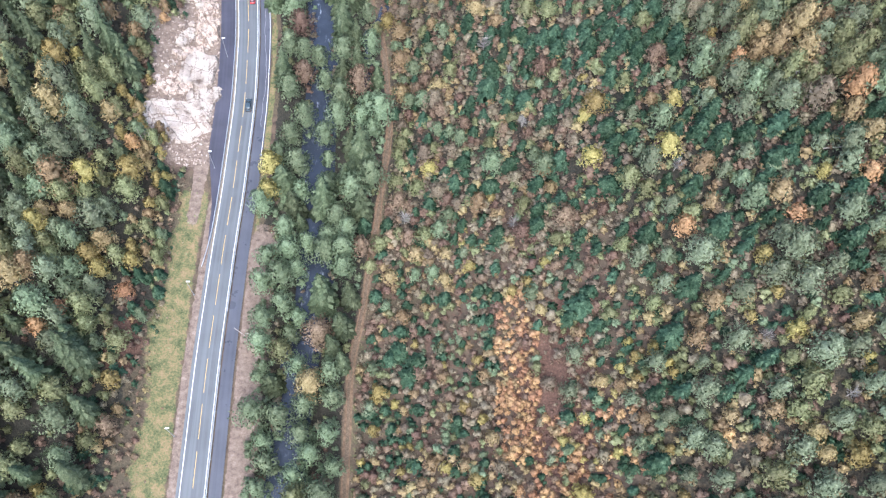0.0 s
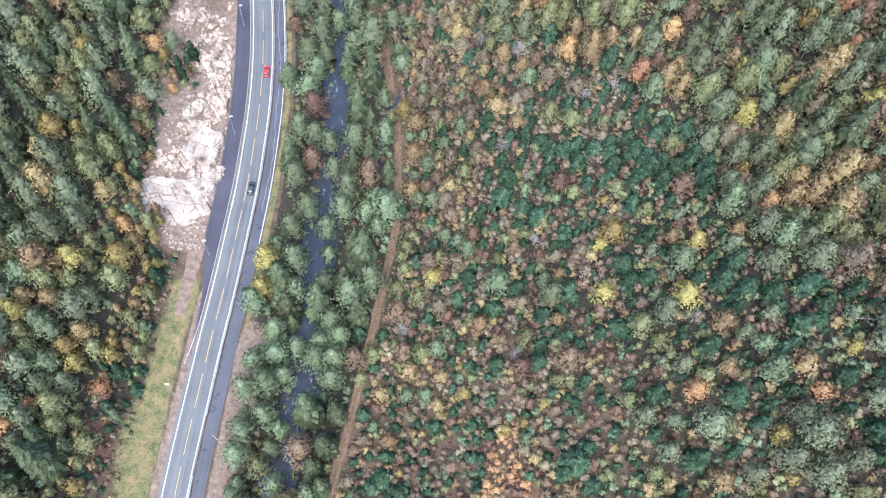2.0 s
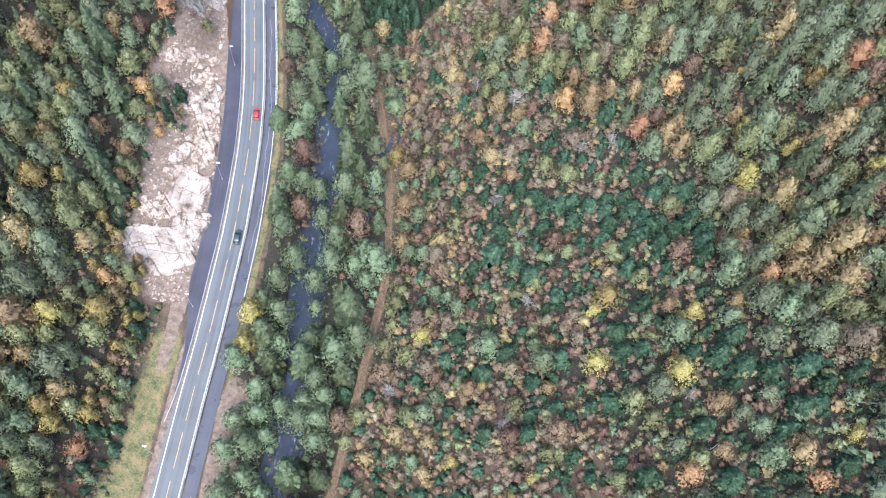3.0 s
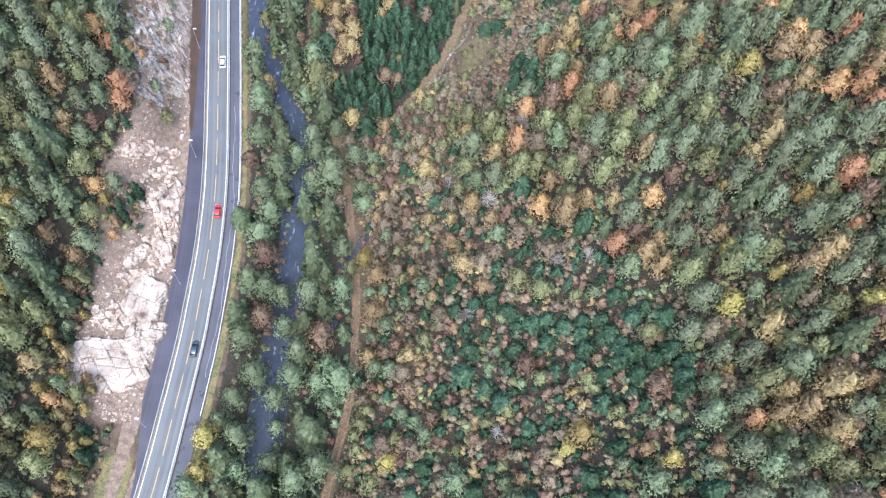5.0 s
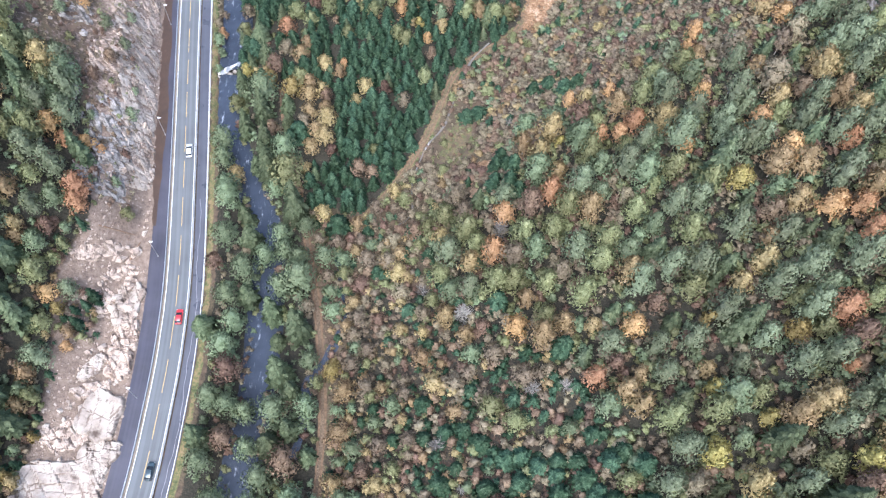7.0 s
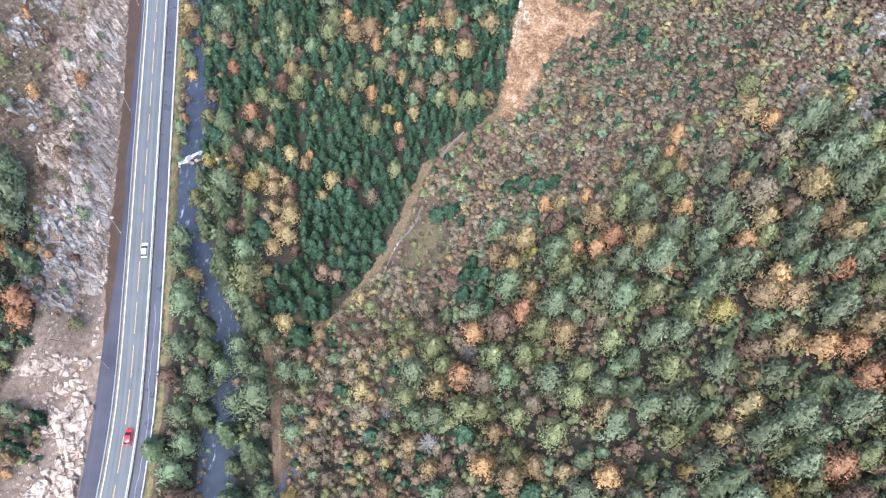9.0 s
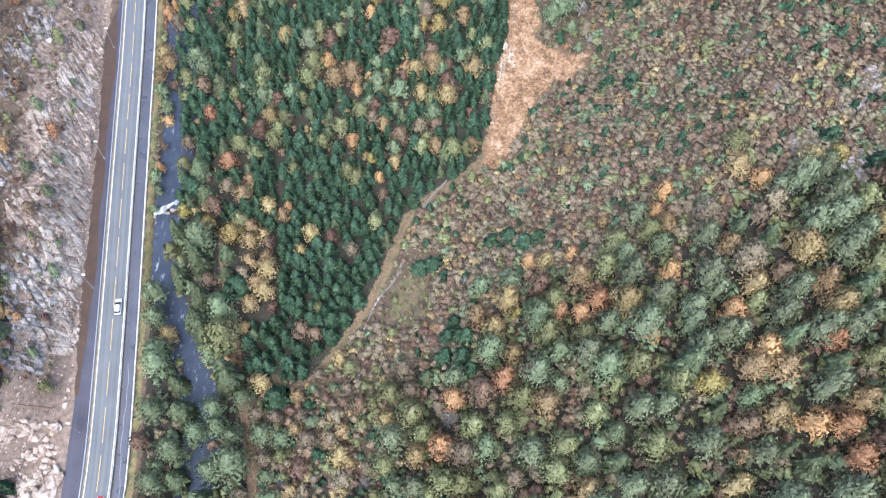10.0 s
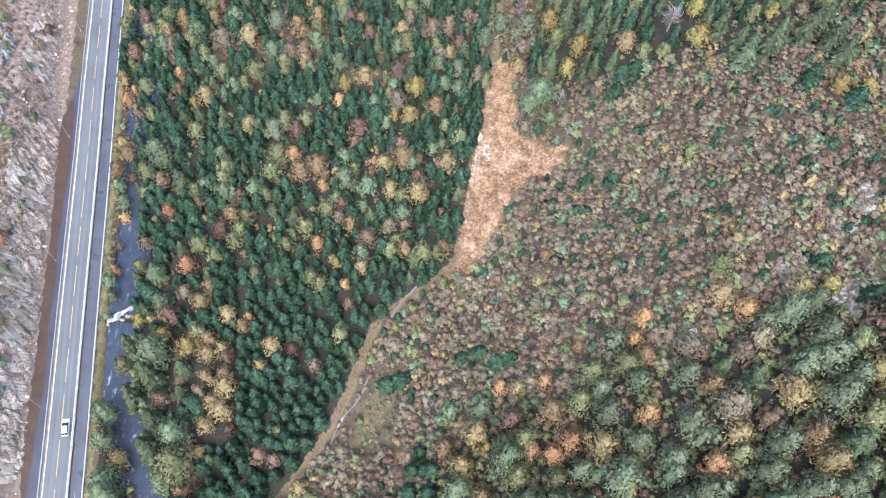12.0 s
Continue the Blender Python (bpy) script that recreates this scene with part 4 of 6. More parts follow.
plant("alder", -33.2, 38.5, 11.2, 6.9)
plant("pine", 86.8, 38.9, 7, 5.5)
plant("olive", -88.7, 40.1, 7.9, 5.3)
plant("olive", 79.3, 41.2, 6.4, 5.1)
plant("ochre", 34.6, 41.5, 3, 3.3)
plant("ochre", 75.4, 41.5, 5.7, 4.6)
plant("pine", 55.3, 41.6, 6.2, 4.9)
plant("olive", -76.2, 42.8, 6, 5.7)
plant("yellow", 40.3, 43.8, 3, 3.1)
plant("alder", -34.3, 43.9, 10.3, 6.4)
plant("grey", 89.8, 44.2, 5.4, 4.3)
plant("alder", -25.4, 45.5, 12.2, 7.6)
plant("alder", -18.2, 45.6, 10.7, 6.7)
plant("pine", 49.3, 46.4, 4.5, 4.4)
plant("alder", -81.7, 46.6, 14.1, 9.3)
plant("olive", 82.3, 47.0, 8.6, 6.8)
plant("yellow", 94.5, 48.7, 3.5, 2.7)
plant("olive", -91.7, 49.0, 9, 6.0)
plant("spruce", -76.1, 49.0, 20.4, 7.4)
plant("young", 71.2, 49.8, 5.9, 4.7)
plant("pine", 37.7, 50.4, 5, 5.6)
plant("yellow", 14.7, 50.4, 3, 3.8)
plant("yellow", 51.1, 51.1, 3.8, 3.1)
plant("yellow", 58.2, 51.3, 3.3, 2.7)
plant("yellow", 94.7, 51.8, 3.5, 2.8)
plant("alder", -25.2, 52.7, 11.5, 7.1)
plant("pine", 86.0, 52.9, 10.3, 8.2)
plant("yellow", 57.3, 53.8, 3.4, 2.7)
plant("yellow", 48.1, 54.2, 3, 2.8)
plant("alder", -17.3, 54.9, 10.1, 6.2)
plant("yellow", 51.1, 56.1, 3.6, 2.9)
plant("pine", 70.2, 57.0, 8.9, 7.1)
plant("spruce", -87.3, 57.3, 22.1, 8.0)
plant("yellow", 54.3, 57.3, 4.3, 3.5)
plant("grey", 76.3, 57.9, 5.7, 4.5)
plant("pine", 39.4, 58.8, 5, 5.2)
plant("young", 1.7, 60.2, 5.5, 6.5)
plant("alder", -37.4, 60.8, 6.1, 3.8)
plant("alder", -18.4, 61.4, 10.7, 6.6)
plant("yellow", 10.1, 61.6, 2.8, 2.6)
plant("spruce", -93.4, 62.0, 18.4, 6.7)
plant("spruce", -80.3, 62.3, 24, 9.2)
plant("yellow", 74.4, 62.3, 3.9, 3.1)
plant("alder", -36.1, 62.9, 7, 4.4)
plant("young", 3.8, 63.6, 6, 6.5)
plant("alder", -27.4, 63.7, 11.8, 7.3)
plant("ochre", 40.6, 63.8, 3.5, 3.9)
plant("spruce", -15.7, 63.8, 13.3, 5.5)
plant("olive", 90.8, 64.7, 6, 4.7)
plant("young", -3.5, 65.1, 4.5, 4.4)
plant("young", 44.9, 65.2, 4, 4.6)
plant("ochre", 67.2, 66.4, 6.9, 5.5)
plant("ochre", 96.6, 67.0, 5.1, 4.1)
plant("yellow", 79.7, 67.0, 4, 3.1)
plant("young", -1.3, 67.2, 5.5, 6.6)
plant("pine", 84.6, 67.7, 10.3, 8.2)
plant("pine", 73.1, 67.9, 7.3, 5.8)
plant("olive", -72.6, 68.2, 7, 6.8)
plant("young", 39.0, 68.2, 5, 5.3)
plant("spruce", -18.1, 68.4, 14.2, 5.8)
plant("yellow", 3.0, 68.6, 2.8, 2.6)
plant("orange", -90.7, 69.7, 7.6, 5.0)
plant("young", 41.5, 70.4, 6, 7.3)
plant("pine", 79.3, 70.9, 9, 7.2)
plant("olive", -79.6, 71.3, 8.5, 5.6)
plant("young", 43.6, 73.7, 5, 4.6)
plant("spruce", -16.1, 73.9, 17.8, 7.3)
plant("alder", -91.3, 74.4, 14.2, 9.3)
plant("yellow", 77.9, 75.2, 5.5, 4.4)
plant("orange", -86.4, 75.4, 6.8, 4.5)
plant("pine", 83.5, 75.9, 11.2, 8.9)
plant("pine", 65.0, 77.0, 10.7, 8.4)
plant("alder", -28.5, 77.3, 10.2, 6.3)
plant("yellow", 26.5, 78.0, 3, 3.5)
plant("yellow", 30.3, 79.1, 3.2, 3.9)
plant("pine", 81.6, 79.2, 8, 6.1)
plant("alder", -32.5, 79.9, 11.5, 7.1)
plant("spruce", -14.3, 82.0, 16.2, 6.7)
plant("spruce", -21.8, 82.3, 22.7, 9.3)
plant("orange", -73.4, 82.3, 4, 5.9)
plant("yellow", 34.3, 83.3, 3, 3.5)
plant("young", 70.5, 83.6, 7.9, 6.3)
plant("young", -66.1, 83.9, 5, 3.8)
plant("orange", 63.1, 84.0, 7.3, 5.7)
plant("orange", 85.2, 84.3, 5.6, 4.4)
plant("alder", -85.2, 85.9, 10, 6.6)
plant("yellow", -79.9, 86.6, 8.8, 5.9)
plant("olive", 64.7, 87.4, 6.4, 5.1)
plant("young", 90.4, 87.4, 7.1, 5.7)
plant("yellow", 16.5, 87.4, 3.2, 4.1)
plant("ochre", -4.1, 87.7, 4, 4.9)
plant("young", 97.3, 88.1, 6.9, 5.5)
plant("young", -66.5, 88.8, 5, 3.8)
plant("ochre", 82.7, 89.5, 7.8, 6.2)
plant("orange", 100.3, 91.4, 6.4, 5.1)
plant("olive", -9.5, 91.5, 4, 4.6)
plant("ochre", 10.8, 91.9, 4, 4.5)
plant("yellow", 92.0, 93.6, 4.7, 3.7)
plant("ochre", 2.7, 93.9, 4, 5.3)
plant("ochre", -79.6, 95.1, 10.4, 6.8)
plant("olive", -7.4, 98.1, 4, 5.6)
plant("alder", -26.9, 98.5, 11.5, 7.2)
plant("young", 45.7, 99.0, 4.5, 4.9)
plant("young", 83.7, 99.1, 7.7, 6.2)
plant("olive", 52.7, 99.2, 7.6, 6.0)
plant("young", 86.8, 99.6, 5.8, 4.6)
plant("young", 49.3, 99.8, 5, 6.9)
plant("grey", 63.3, 100.6, 6.3, 5.0)
plant("ochre", -94.7, 101.1, 8, 5.3)
plant("young", 52.8, 101.3, 6, 4.8)
plant("ochre", -88.7, 101.8, 8.5, 5.6)
plant("alder", -33.8, 102.1, 11.4, 7.1)
plant("young", -11.5, 103.4, 7.5, 4.7)
plant("young", 88.3, 103.5, 6.4, 5.1)
plant("ochre", 36.6, 104.0, 4, 3.7)
plant("yellow", 22.4, 105.3, 3, 3.0)
plant("yellow", 61.7, 105.5, 9.2, 7.3)
plant("ochre", -70.9, 105.6, 4, 4.0)
plant("young", 78.6, 106.5, 7.4, 5.9)
plant("young", 74.0, 107.5, 7.5, 6.0)
plant("young", 85.4, 107.7, 8.1, 6.5)
plant("olive", -85.8, 107.8, 8.2, 5.4)
plant("spruce", -12.3, 107.9, 18.8, 7.8)
plant("alder", -39.5, 108.3, 12.6, 7.8)
plant("young", 22.5, 108.5, 5, 6.7)
plant("yellow", 46.3, 109.1, 4, 7.1)
plant("ochre", -88.7, 109.2, 5, 3.3)
plant("young", 69.7, 109.7, 7.6, 6.1)
plant("olive", -75.5, 110.5, 11.6, 7.6)
plant("yellow", -67.9, 110.9, 3, 2.7)
plant("spruce", -23.5, 110.9, 23.1, 9.4)
plant("young", 51.5, 111.4, 6.3, 5.0)
plant("young", 55.3, 112.0, 6.3, 5.0)
plant("orange", 101.5, 113.1, 12.5, 7.0)
plant("yellow", -39.4, 113.4, 10.7, 6.6)
plant("olive", 3.2, 114.7, 3.5, 6.3)
plant("alder", 22.3, 114.8, 8, 7.2)
plant("alder", 62.0, 114.9, 8.7, 6.9)
plant("yellow", -76.0, 115.9, 12.9, 8.4)
plant("young", 49.9, 116.0, 8, 6.4)
plant("ochre", 36.6, 116.1, 4, 3.8)
plant("young", 10.8, 116.6, 5, 3.9)
plant("olive", -3.2, 117.4, 3.5, 5.6)
plant("pine", -91.9, 117.8, 19.1, 8.9)
plant("olive", -99.6, 118.0, 8.2, 5.4)
plant("young", 15.6, 118.5, 6, 5.4)
plant("olive", -83.3, 118.6, 7.9, 5.2)
plant("yellow", 6.2, 119.5, 4, 5.7)
plant("olive", 100.5, 120.9, 15, 8.4)
plant("yellow", -39.2, 121.4, 11.3, 7.0)
plant("yellow", 45.5, 122.2, 4, 4.4)
plant("ochre", 60.4, 122.4, 5.3, 4.2)
plant("alder", -31.4, 122.6, 14.2, 8.8)
plant("spruce", -104.3, 123.1, 18.2, 6.7)
plant("young", 1.4, 125.2, 5, 4.2)
plant("spruce", -13.0, 125.3, 21.3, 8.8)
plant("yellow", 48.4, 125.5, 5, 8.0)
plant("pine", -98.9, 125.8, 15.9, 7.5)
plant("ochre", 93.7, 125.9, 13, 7.3)
plant("grey", 30.9, 126.3, 5, 5.5)
plant("alder", -23.2, 126.8, 8, 4.9)
plant("young", 37.9, 127.3, 6, 4.2)
plant("olive", -87.0, 128.0, 6.6, 4.4)
plant("pine", -89.6, 128.7, 17.8, 8.3)
plant("spruce", -16.8, 129.3, 15.7, 6.5)
plant("young", 5.8, 129.4, 5, 3.6)
plant("spruce", -102.4, 130.3, 18.4, 6.7)
plant("alder", -33.7, 132.1, 12.1, 7.5)
plant("pine", 78.4, 132.8, 12.5, 5.8)
plant("ochre", -83.7, 133.2, 8.6, 5.7)
plant("alder", -10.1, 133.7, 9.4, 5.9)
plant("alder", -24.3, 133.8, 12.2, 7.6)
plant("young", 32.0, 134.0, 6, 6.2)
plant("olive", -82.0, 135.1, 8.4, 5.5)
plant("yellow", 46.8, 135.3, 3.5, 3.3)
plant("young", 68.7, 135.4, 8.7, 5.4)
plant("ochre", 94.4, 135.7, 14.6, 8.2)
plant("pine", -94.2, 136.1, 18.7, 8.8)
plant("spruce", -104.5, 136.4, 18.5, 6.8)
plant("rust", 9.0, 137.2, 5, 5.6)
plant("young", 27.7, 137.3, 6, 5.7)
plant("ochre", 101.5, 137.8, 8.3, 4.7)
plant("young", 68.2, 138.1, 9.4, 5.8)
plant("ochre", 95.2, 138.5, 11.1, 6.2)
plant("alder", -30.2, 138.8, 13.9, 8.6)
plant("alder", -20.2, 138.8, 13.3, 8.2)
plant("young", 59.9, 139.3, 7, 5.6)
plant("young", -3.8, 140.1, 5, 4.0)
plant("young", 22.5, 140.5, 8, 7.6)
plant("yellow", 77.2, 140.7, 5.5, 3.1)
plant("young", 69.0, 141.9, 8.9, 5.5)
plant("alder", -11.3, 142.2, 10.1, 6.3)
plant("yellow", -82.3, 142.3, 5.4, 3.6)
plant("young", 56.4, 142.4, 6.6, 5.3)
plant("young", 63.0, 142.5, 7.4, 5.9)
plant("pine", 75.0, 142.7, 12.9, 6.0)
plant("pine", 79.9, 142.9, 13.1, 6.1)
plant("young", 57.1, 144.4, 7.1, 5.7)
plant("young", 65.7, 144.7, 9.5, 5.9)
plant("young", 59.7, 144.9, 7.1, 5.7)
plant("olive", 93.8, 145.3, 8.7, 4.9)
plant("alder", -20.6, 145.7, 14, 8.7)
plant("young", 49.0, 145.9, 7, 6.1)
plant("ochre", 8.4, 146.3, 5, 5.8)
plant("young", 56.3, 146.3, 7.2, 5.7)
plant("spruce", 98.3, 146.4, 20, 7.6)
plant("young", 23.7, 146.9, 6, 6.2)
plant("young", 40.6, 147.9, 7, 5.6)
plant("alder", -35.6, 148.1, 12.9, 8.0)
plant("young", 53.9, 149.0, 7.6, 6.1)
plant("olive", 61.8, 149.2, 7, 5.6)
plant("ochre", 84.9, 149.6, 12.2, 6.9)
plant("spruce", -89.7, 149.6, 19.5, 7.1)
plant("pine", 93.4, 149.7, 13, 6.1)
plant("young", 48.2, 149.8, 6, 5.5)
plant("spruce", -102.9, 150.0, 19, 7.0)
plant("yellow", -94.7, 150.6, 6, 3.9)
plant("spruce", -81.6, 151.0, 19.9, 7.3)
plant("young", 44.5, 151.6, 7, 5.9)
plant("young", 65.3, 152.5, 10.2, 6.3)
plant("young", 48.1, 152.6, 6, 5.5)
plant("young", 52.1, 152.7, 6.9, 5.5)
plant("young", 58.5, 153.0, 7.2, 5.8)
plant("alder", -25.4, 153.2, 11, 6.8)
plant("young", 37.6, 153.3, 6, 6.1)
plant("spruce", -37.7, 153.9, 18.5, 7.6)
plant("young", 40.7, 153.9, 6, 6.1)
plant("yellow", 103.7, 154.8, 10.3, 5.9)
plant("young", 61.0, 155.1, 7.2, 5.8)
plant("ochre", -81.1, 155.3, 7.5, 5.0)
plant("yellow", 77.5, 155.3, 11.3, 6.4)
plant("pine", 71.1, 155.6, 15.3, 7.1)
plant("tan", 93.3, 156.5, 8.6, 4.8)
plant("spruce", -86.5, 156.7, 19.9, 7.3)
plant("young", 31.4, 156.8, 6, 6.2)
plant("spruce", -15.3, 158.3, 14.8, 6.1)
plant("ochre", -2.5, 158.5, 6, 7.7)
plant("spruce", 89.9, 158.8, 18.5, 7.0)
plant("young", 55.0, 158.9, 6, 4.7)
plant("pine", -90.5, 160.5, 18, 8.4)
plant("olive", 38.8, 161.3, 7, 6.3)
plant("olive", 68.9, 161.7, 12.9, 7.3)
plant("pine", 98.9, 161.7, 14, 6.5)
plant("alder", -27.7, 162.1, 10.6, 6.6)
plant("yellow", 88.0, 162.8, 8, 4.0)
plant("ochre", -81.7, 163.5, 8, 5.3)
plant("alder", -32.2, 164.0, 12.2, 7.6)
plant("ochre", 25.0, 164.3, 5, 5.1)
plant("alder", -36.7, 164.5, 12.1, 7.5)
plant("olive", 33.5, 165.1, 7, 6.7)
plant("pine", 102.0, 166.5, 14.8, 6.9)
plant("ochre", -88.7, 167.2, 8.3, 5.5)
plant("pine", -80.0, 167.6, 10, 8.4)
plant("spruce", -16.6, 168.1, 15.1, 6.2)
plant("yellow", 77.9, 168.9, 10, 4.1)
plant("grey", 41.9, 169.2, 6, 5.5)
plant("ochre", -3.2, 169.3, 6, 6.4)
plant("ochre", 19.6, 170.9, 6, 6.4)
plant("olive", -10.6, 171.1, 6.8, 4.2)
plant("rust", -33.5, 172.3, 13.7, 8.4)
plant("tan", 40.4, 172.3, 6, 6.7)
plant("spruce", -20.5, 172.6, 21.6, 8.8)
plant("orange", -75.6, 172.8, 4, 3.5)
plant("ochre", 76.6, 173.0, 8, 4.4)
plant("pine", 93.4, 173.9, 15.3, 7.2)
plant("orange", 103.5, 174.0, 6.1, 3.5)
plant("rust", 58.5, 174.2, 7.5, 4.3)
plant("yellow", -7.2, 174.8, 4, 5.7)
plant("spruce", -85.6, 175.8, 20, 7.3)
plant("pine", 100.0, 176.4, 14.4, 6.7)
plant("olive", -81.6, 176.7, 7, 6.6)
plant("pine", -90.0, 176.9, 14.2, 6.7)
plant("pine", 66.9, 177.7, 12.8, 6.0)
plant("tan", 32.9, 178.4, 6, 6.1)
plant("young", 47.7, 178.7, 9.9, 6.1)
plant("pine", 73.8, 179.1, 13.9, 6.5)
plant("pine", 87.8, 179.4, 13.5, 6.4)
plant("yellow", 93.7, 181.6, 9.9, 5.6)
plant("orange", 61.7, 182.1, 10.8, 6.1)
plant("spruce", -93.1, 182.2, 19.9, 7.3)
plant("spruce", 83.3, 182.4, 19.7, 7.5)
plant("olive", 99.2, 182.5, 8.9, 5.1)
plant("spruce", -43.2, 183.7, 11, 7.9)
plant("ochre", 47.8, 183.8, 10.3, 5.8)
plant("orange", 37.5, 184.0, 11.5, 6.5)
plant("yellow", 76.7, 184.4, 9, 3.4)
plant("spruce", -17.7, 184.6, 20.5, 8.4)
plant("alder", -34.5, 184.8, 12.6, 7.8)
plant("orange", -82.6, 184.8, 5, 5.5)
plant("pine", 79.2, 185.7, 17.2, 8.0)
plant("pine", 96.4, 185.9, 16.3, 7.6)
plant("pine", -78.0, 186.9, 8, 5.6)
plant("rust", 66.4, 187.9, 8.6, 4.9)
plant("olive", -85.5, 188.3, 10.5, 7.0)
plant("ochre", 20.1, 188.7, 8, 6.3)
plant("grey", 24.6, 189.0, 7, 7.8)
plant("olive", 94.5, 189.3, 9.6, 5.5)
plant("spruce", -26.1, 189.6, 17.8, 7.3)
plant("rust", 2.8, 189.6, 4, 5.1)
plant("olive", 51.0, 190.0, 13.5, 7.6)
plant("alder", -9.4, 191.0, 6, 6.4)
plant("ochre", 39.4, 191.1, 9.2, 5.2)
plant("olive", 73.3, 191.1, 11.8, 6.7)
plant("spruce", -92.2, 191.4, 23.4, 8.5)
plant("pine", 89.7, 191.7, 16.6, 7.7)
plant("pine", 62.7, 191.7, 14.9, 7.0)
plant("tan", -16.8, 191.7, 6.7, 4.2)
plant("young", 32.9, 191.7, 10.1, 6.2)
plant("olive", -83.1, 193.9, 5, 4.0)
plant("ochre", 60.8, 194.7, 12.1, 6.8)
plant("olive", 43.8, 195.1, 10.2, 5.8)
plant("pine", 95.8, 195.2, 16.6, 7.7)
plant("alder", -86.9, 195.7, 9.6, 6.4)
plant("ochre", -90.6, 195.8, 6.8, 4.6)
plant("olive", 35.6, 196.1, 13, 7.3)
plant("olive", 31.3, 196.2, 14.7, 8.2)
plant("pine", 69.2, 196.5, 14.4, 6.7)
plant("alder", -25.6, 196.7, 13, 8.0)
plant("alder", -11.1, 196.8, 5, 4.8)
plant("pine", 105.7, 197.1, 18.1, 8.4)
plant("tan", 8.2, 197.1, 5, 6.4)
plant("tan", 47.0, 197.8, 9.7, 5.5)
plant("pine", -94.8, 198.1, 14.4, 6.8)
plant("ochre", -91.5, 198.8, 7.3, 4.8)
plant("olive", 54.8, 198.9, 12.4, 7.0)
plant("rust", -3.3, 199.2, 4, 5.8)
plant("alder", -35.8, 200.2, 13, 8.1)
plant("olive", 17.7, 200.3, 8, 7.8)
plant("rust", -84.8, 200.4, 7.4, 4.9)
plant("pine", -98.1, 201.4, 14.2, 6.7)
plant("rust", -44.1, 201.8, 8.4, 5.2)
plant("ochre", 24.8, 202.1, 11.3, 6.4)
plant("pine", 92.0, 203.7, 14.1, 6.6)
plant("ochre", 90.2, 203.9, 7.6, 4.3)
plant("alder", 40.8, 204.0, 12, 6.8)
plant("olive", 56.0, 204.4, 12.6, 7.1)
plant("olive", 73.2, 204.5, 14.1, 7.9)
plant("orange", 109.6, 204.6, 10.4, 5.9)
plant("alder", -21.1, 204.9, 10.5, 6.5)
plant("pine", 82.5, 205.1, 15, 7.0)
plant("alder", -9.1, 206.0, 6, 5.9)
plant("alder", -31.5, 206.2, 11.9, 7.4)
plant("alder", -14.1, 207.0, 8, 6.9)
plant("alder", -84.0, 207.3, 9.3, 6.2)
plant("tan", 3.1, 207.4, 4, 5.9)
plant("olive", 25.9, 207.8, 10.9, 6.2)
plant("orange", -79.2, 208.2, 9.4, 6.2)
plant("olive", 37.8, 208.7, 13.2, 7.5)
plant("alder", -43.1, 209.3, 12.1, 7.5)
plant("ochre", 6.1, 209.5, 4, 5.2)
plant("orange", 101.5, 210.7, 11.9, 6.7)
plant("grey", 31.7, 210.9, 11.4, 6.4)
plant("olive", -89.9, 211.1, 8.3, 5.5)
plant("orange", 108.0, 211.2, 10.6, 6.0)
plant("pine", 70.2, 211.5, 14.9, 6.9)
plant("olive", 62.0, 211.7, 11.6, 6.5)
plant("ochre", 95.3, 211.8, 10.8, 6.1)
plant("orange", -79.5, 212.1, 11.8, 7.8)
plant("olive", 22.5, 212.1, 13.9, 7.8)
plant("pine", -97.8, 212.2, 15.6, 7.3)
plant("pine", 75.5, 213.0, 13.7, 6.4)
plant("ochre", 52.3, 213.9, 13, 7.3)
plant("pine", -85.3, 215.4, 15, 7.0)
plant("alder", -21.2, 215.5, 8, 6.0)
plant("orange", 32.0, 215.7, 11, 6.2)
plant("young", -12.2, 216.4, 9, 7.6)
plant("pine", 104.2, 217.0, 17.2, 8.0)
plant("pine", -90.5, 217.1, 16.1, 7.5)
plant("tan", 60.2, 217.1, 7.7, 4.4)
plant("pine", -102.7, 218.1, 15.6, 7.3)
plant("yellow", 83.7, 218.4, 11, 5.9)
plant("olive", 77.9, 218.6, 11.9, 6.7)
plant("tan", 21.5, 218.9, 10.2, 5.7)
plant("orange", 42.9, 219.6, 12.1, 6.8)
plant("spruce", -24.9, 219.7, 22.2, 9.1)
plant("pine", 49.9, 220.6, 15.9, 7.4)
plant("spruce", 78.7, 220.9, 21.6, 8.1)
plant("ochre", 97.6, 221.1, 12.1, 6.8)
plant("ochre", 91.6, 221.7, 13.2, 7.4)
plant("alder", -44.7, 221.7, 12.9, 8.0)
plant("olive", 69.8, 222.8, 11.7, 6.6)
plant("olive", -100.7, 223.4, 9.1, 6.1)
plant("young", 35.7, 224.0, 8.1, 5.0)
plant("orange", -26.5, 224.4, 8, 4.9)
plant("alder", -44.8, 224.7, 12.1, 7.5)
plant("orange", -86.2, 224.8, 7.7, 5.1)
plant("orange", 94.3, 225.1, 12.3, 6.9)
plant("alder", 54.4, 225.2, 12.2, 6.9)
plant("pine", 82.6, 225.2, 16.3, 7.5)
plant("orange", -89.7, 226.8, 9.5, 6.3)
plant("ochre", 44.6, 226.8, 9.8, 5.6)
plant("orange", -79.3, 226.9, 4, 2.9)
plant("orange", -82.5, 227.0, 5, 5.2)
plant("spruce", 98.0, 227.0, 18.3, 6.9)
plant("young", 33.3, 227.6, 8.2, 5.1)
plant("young", 29.1, 227.9, 8.3, 5.1)
plant("pine", 86.6, 228.7, 15.1, 7.0)
plant("orange", 107.6, 228.8, 9.8, 5.5)
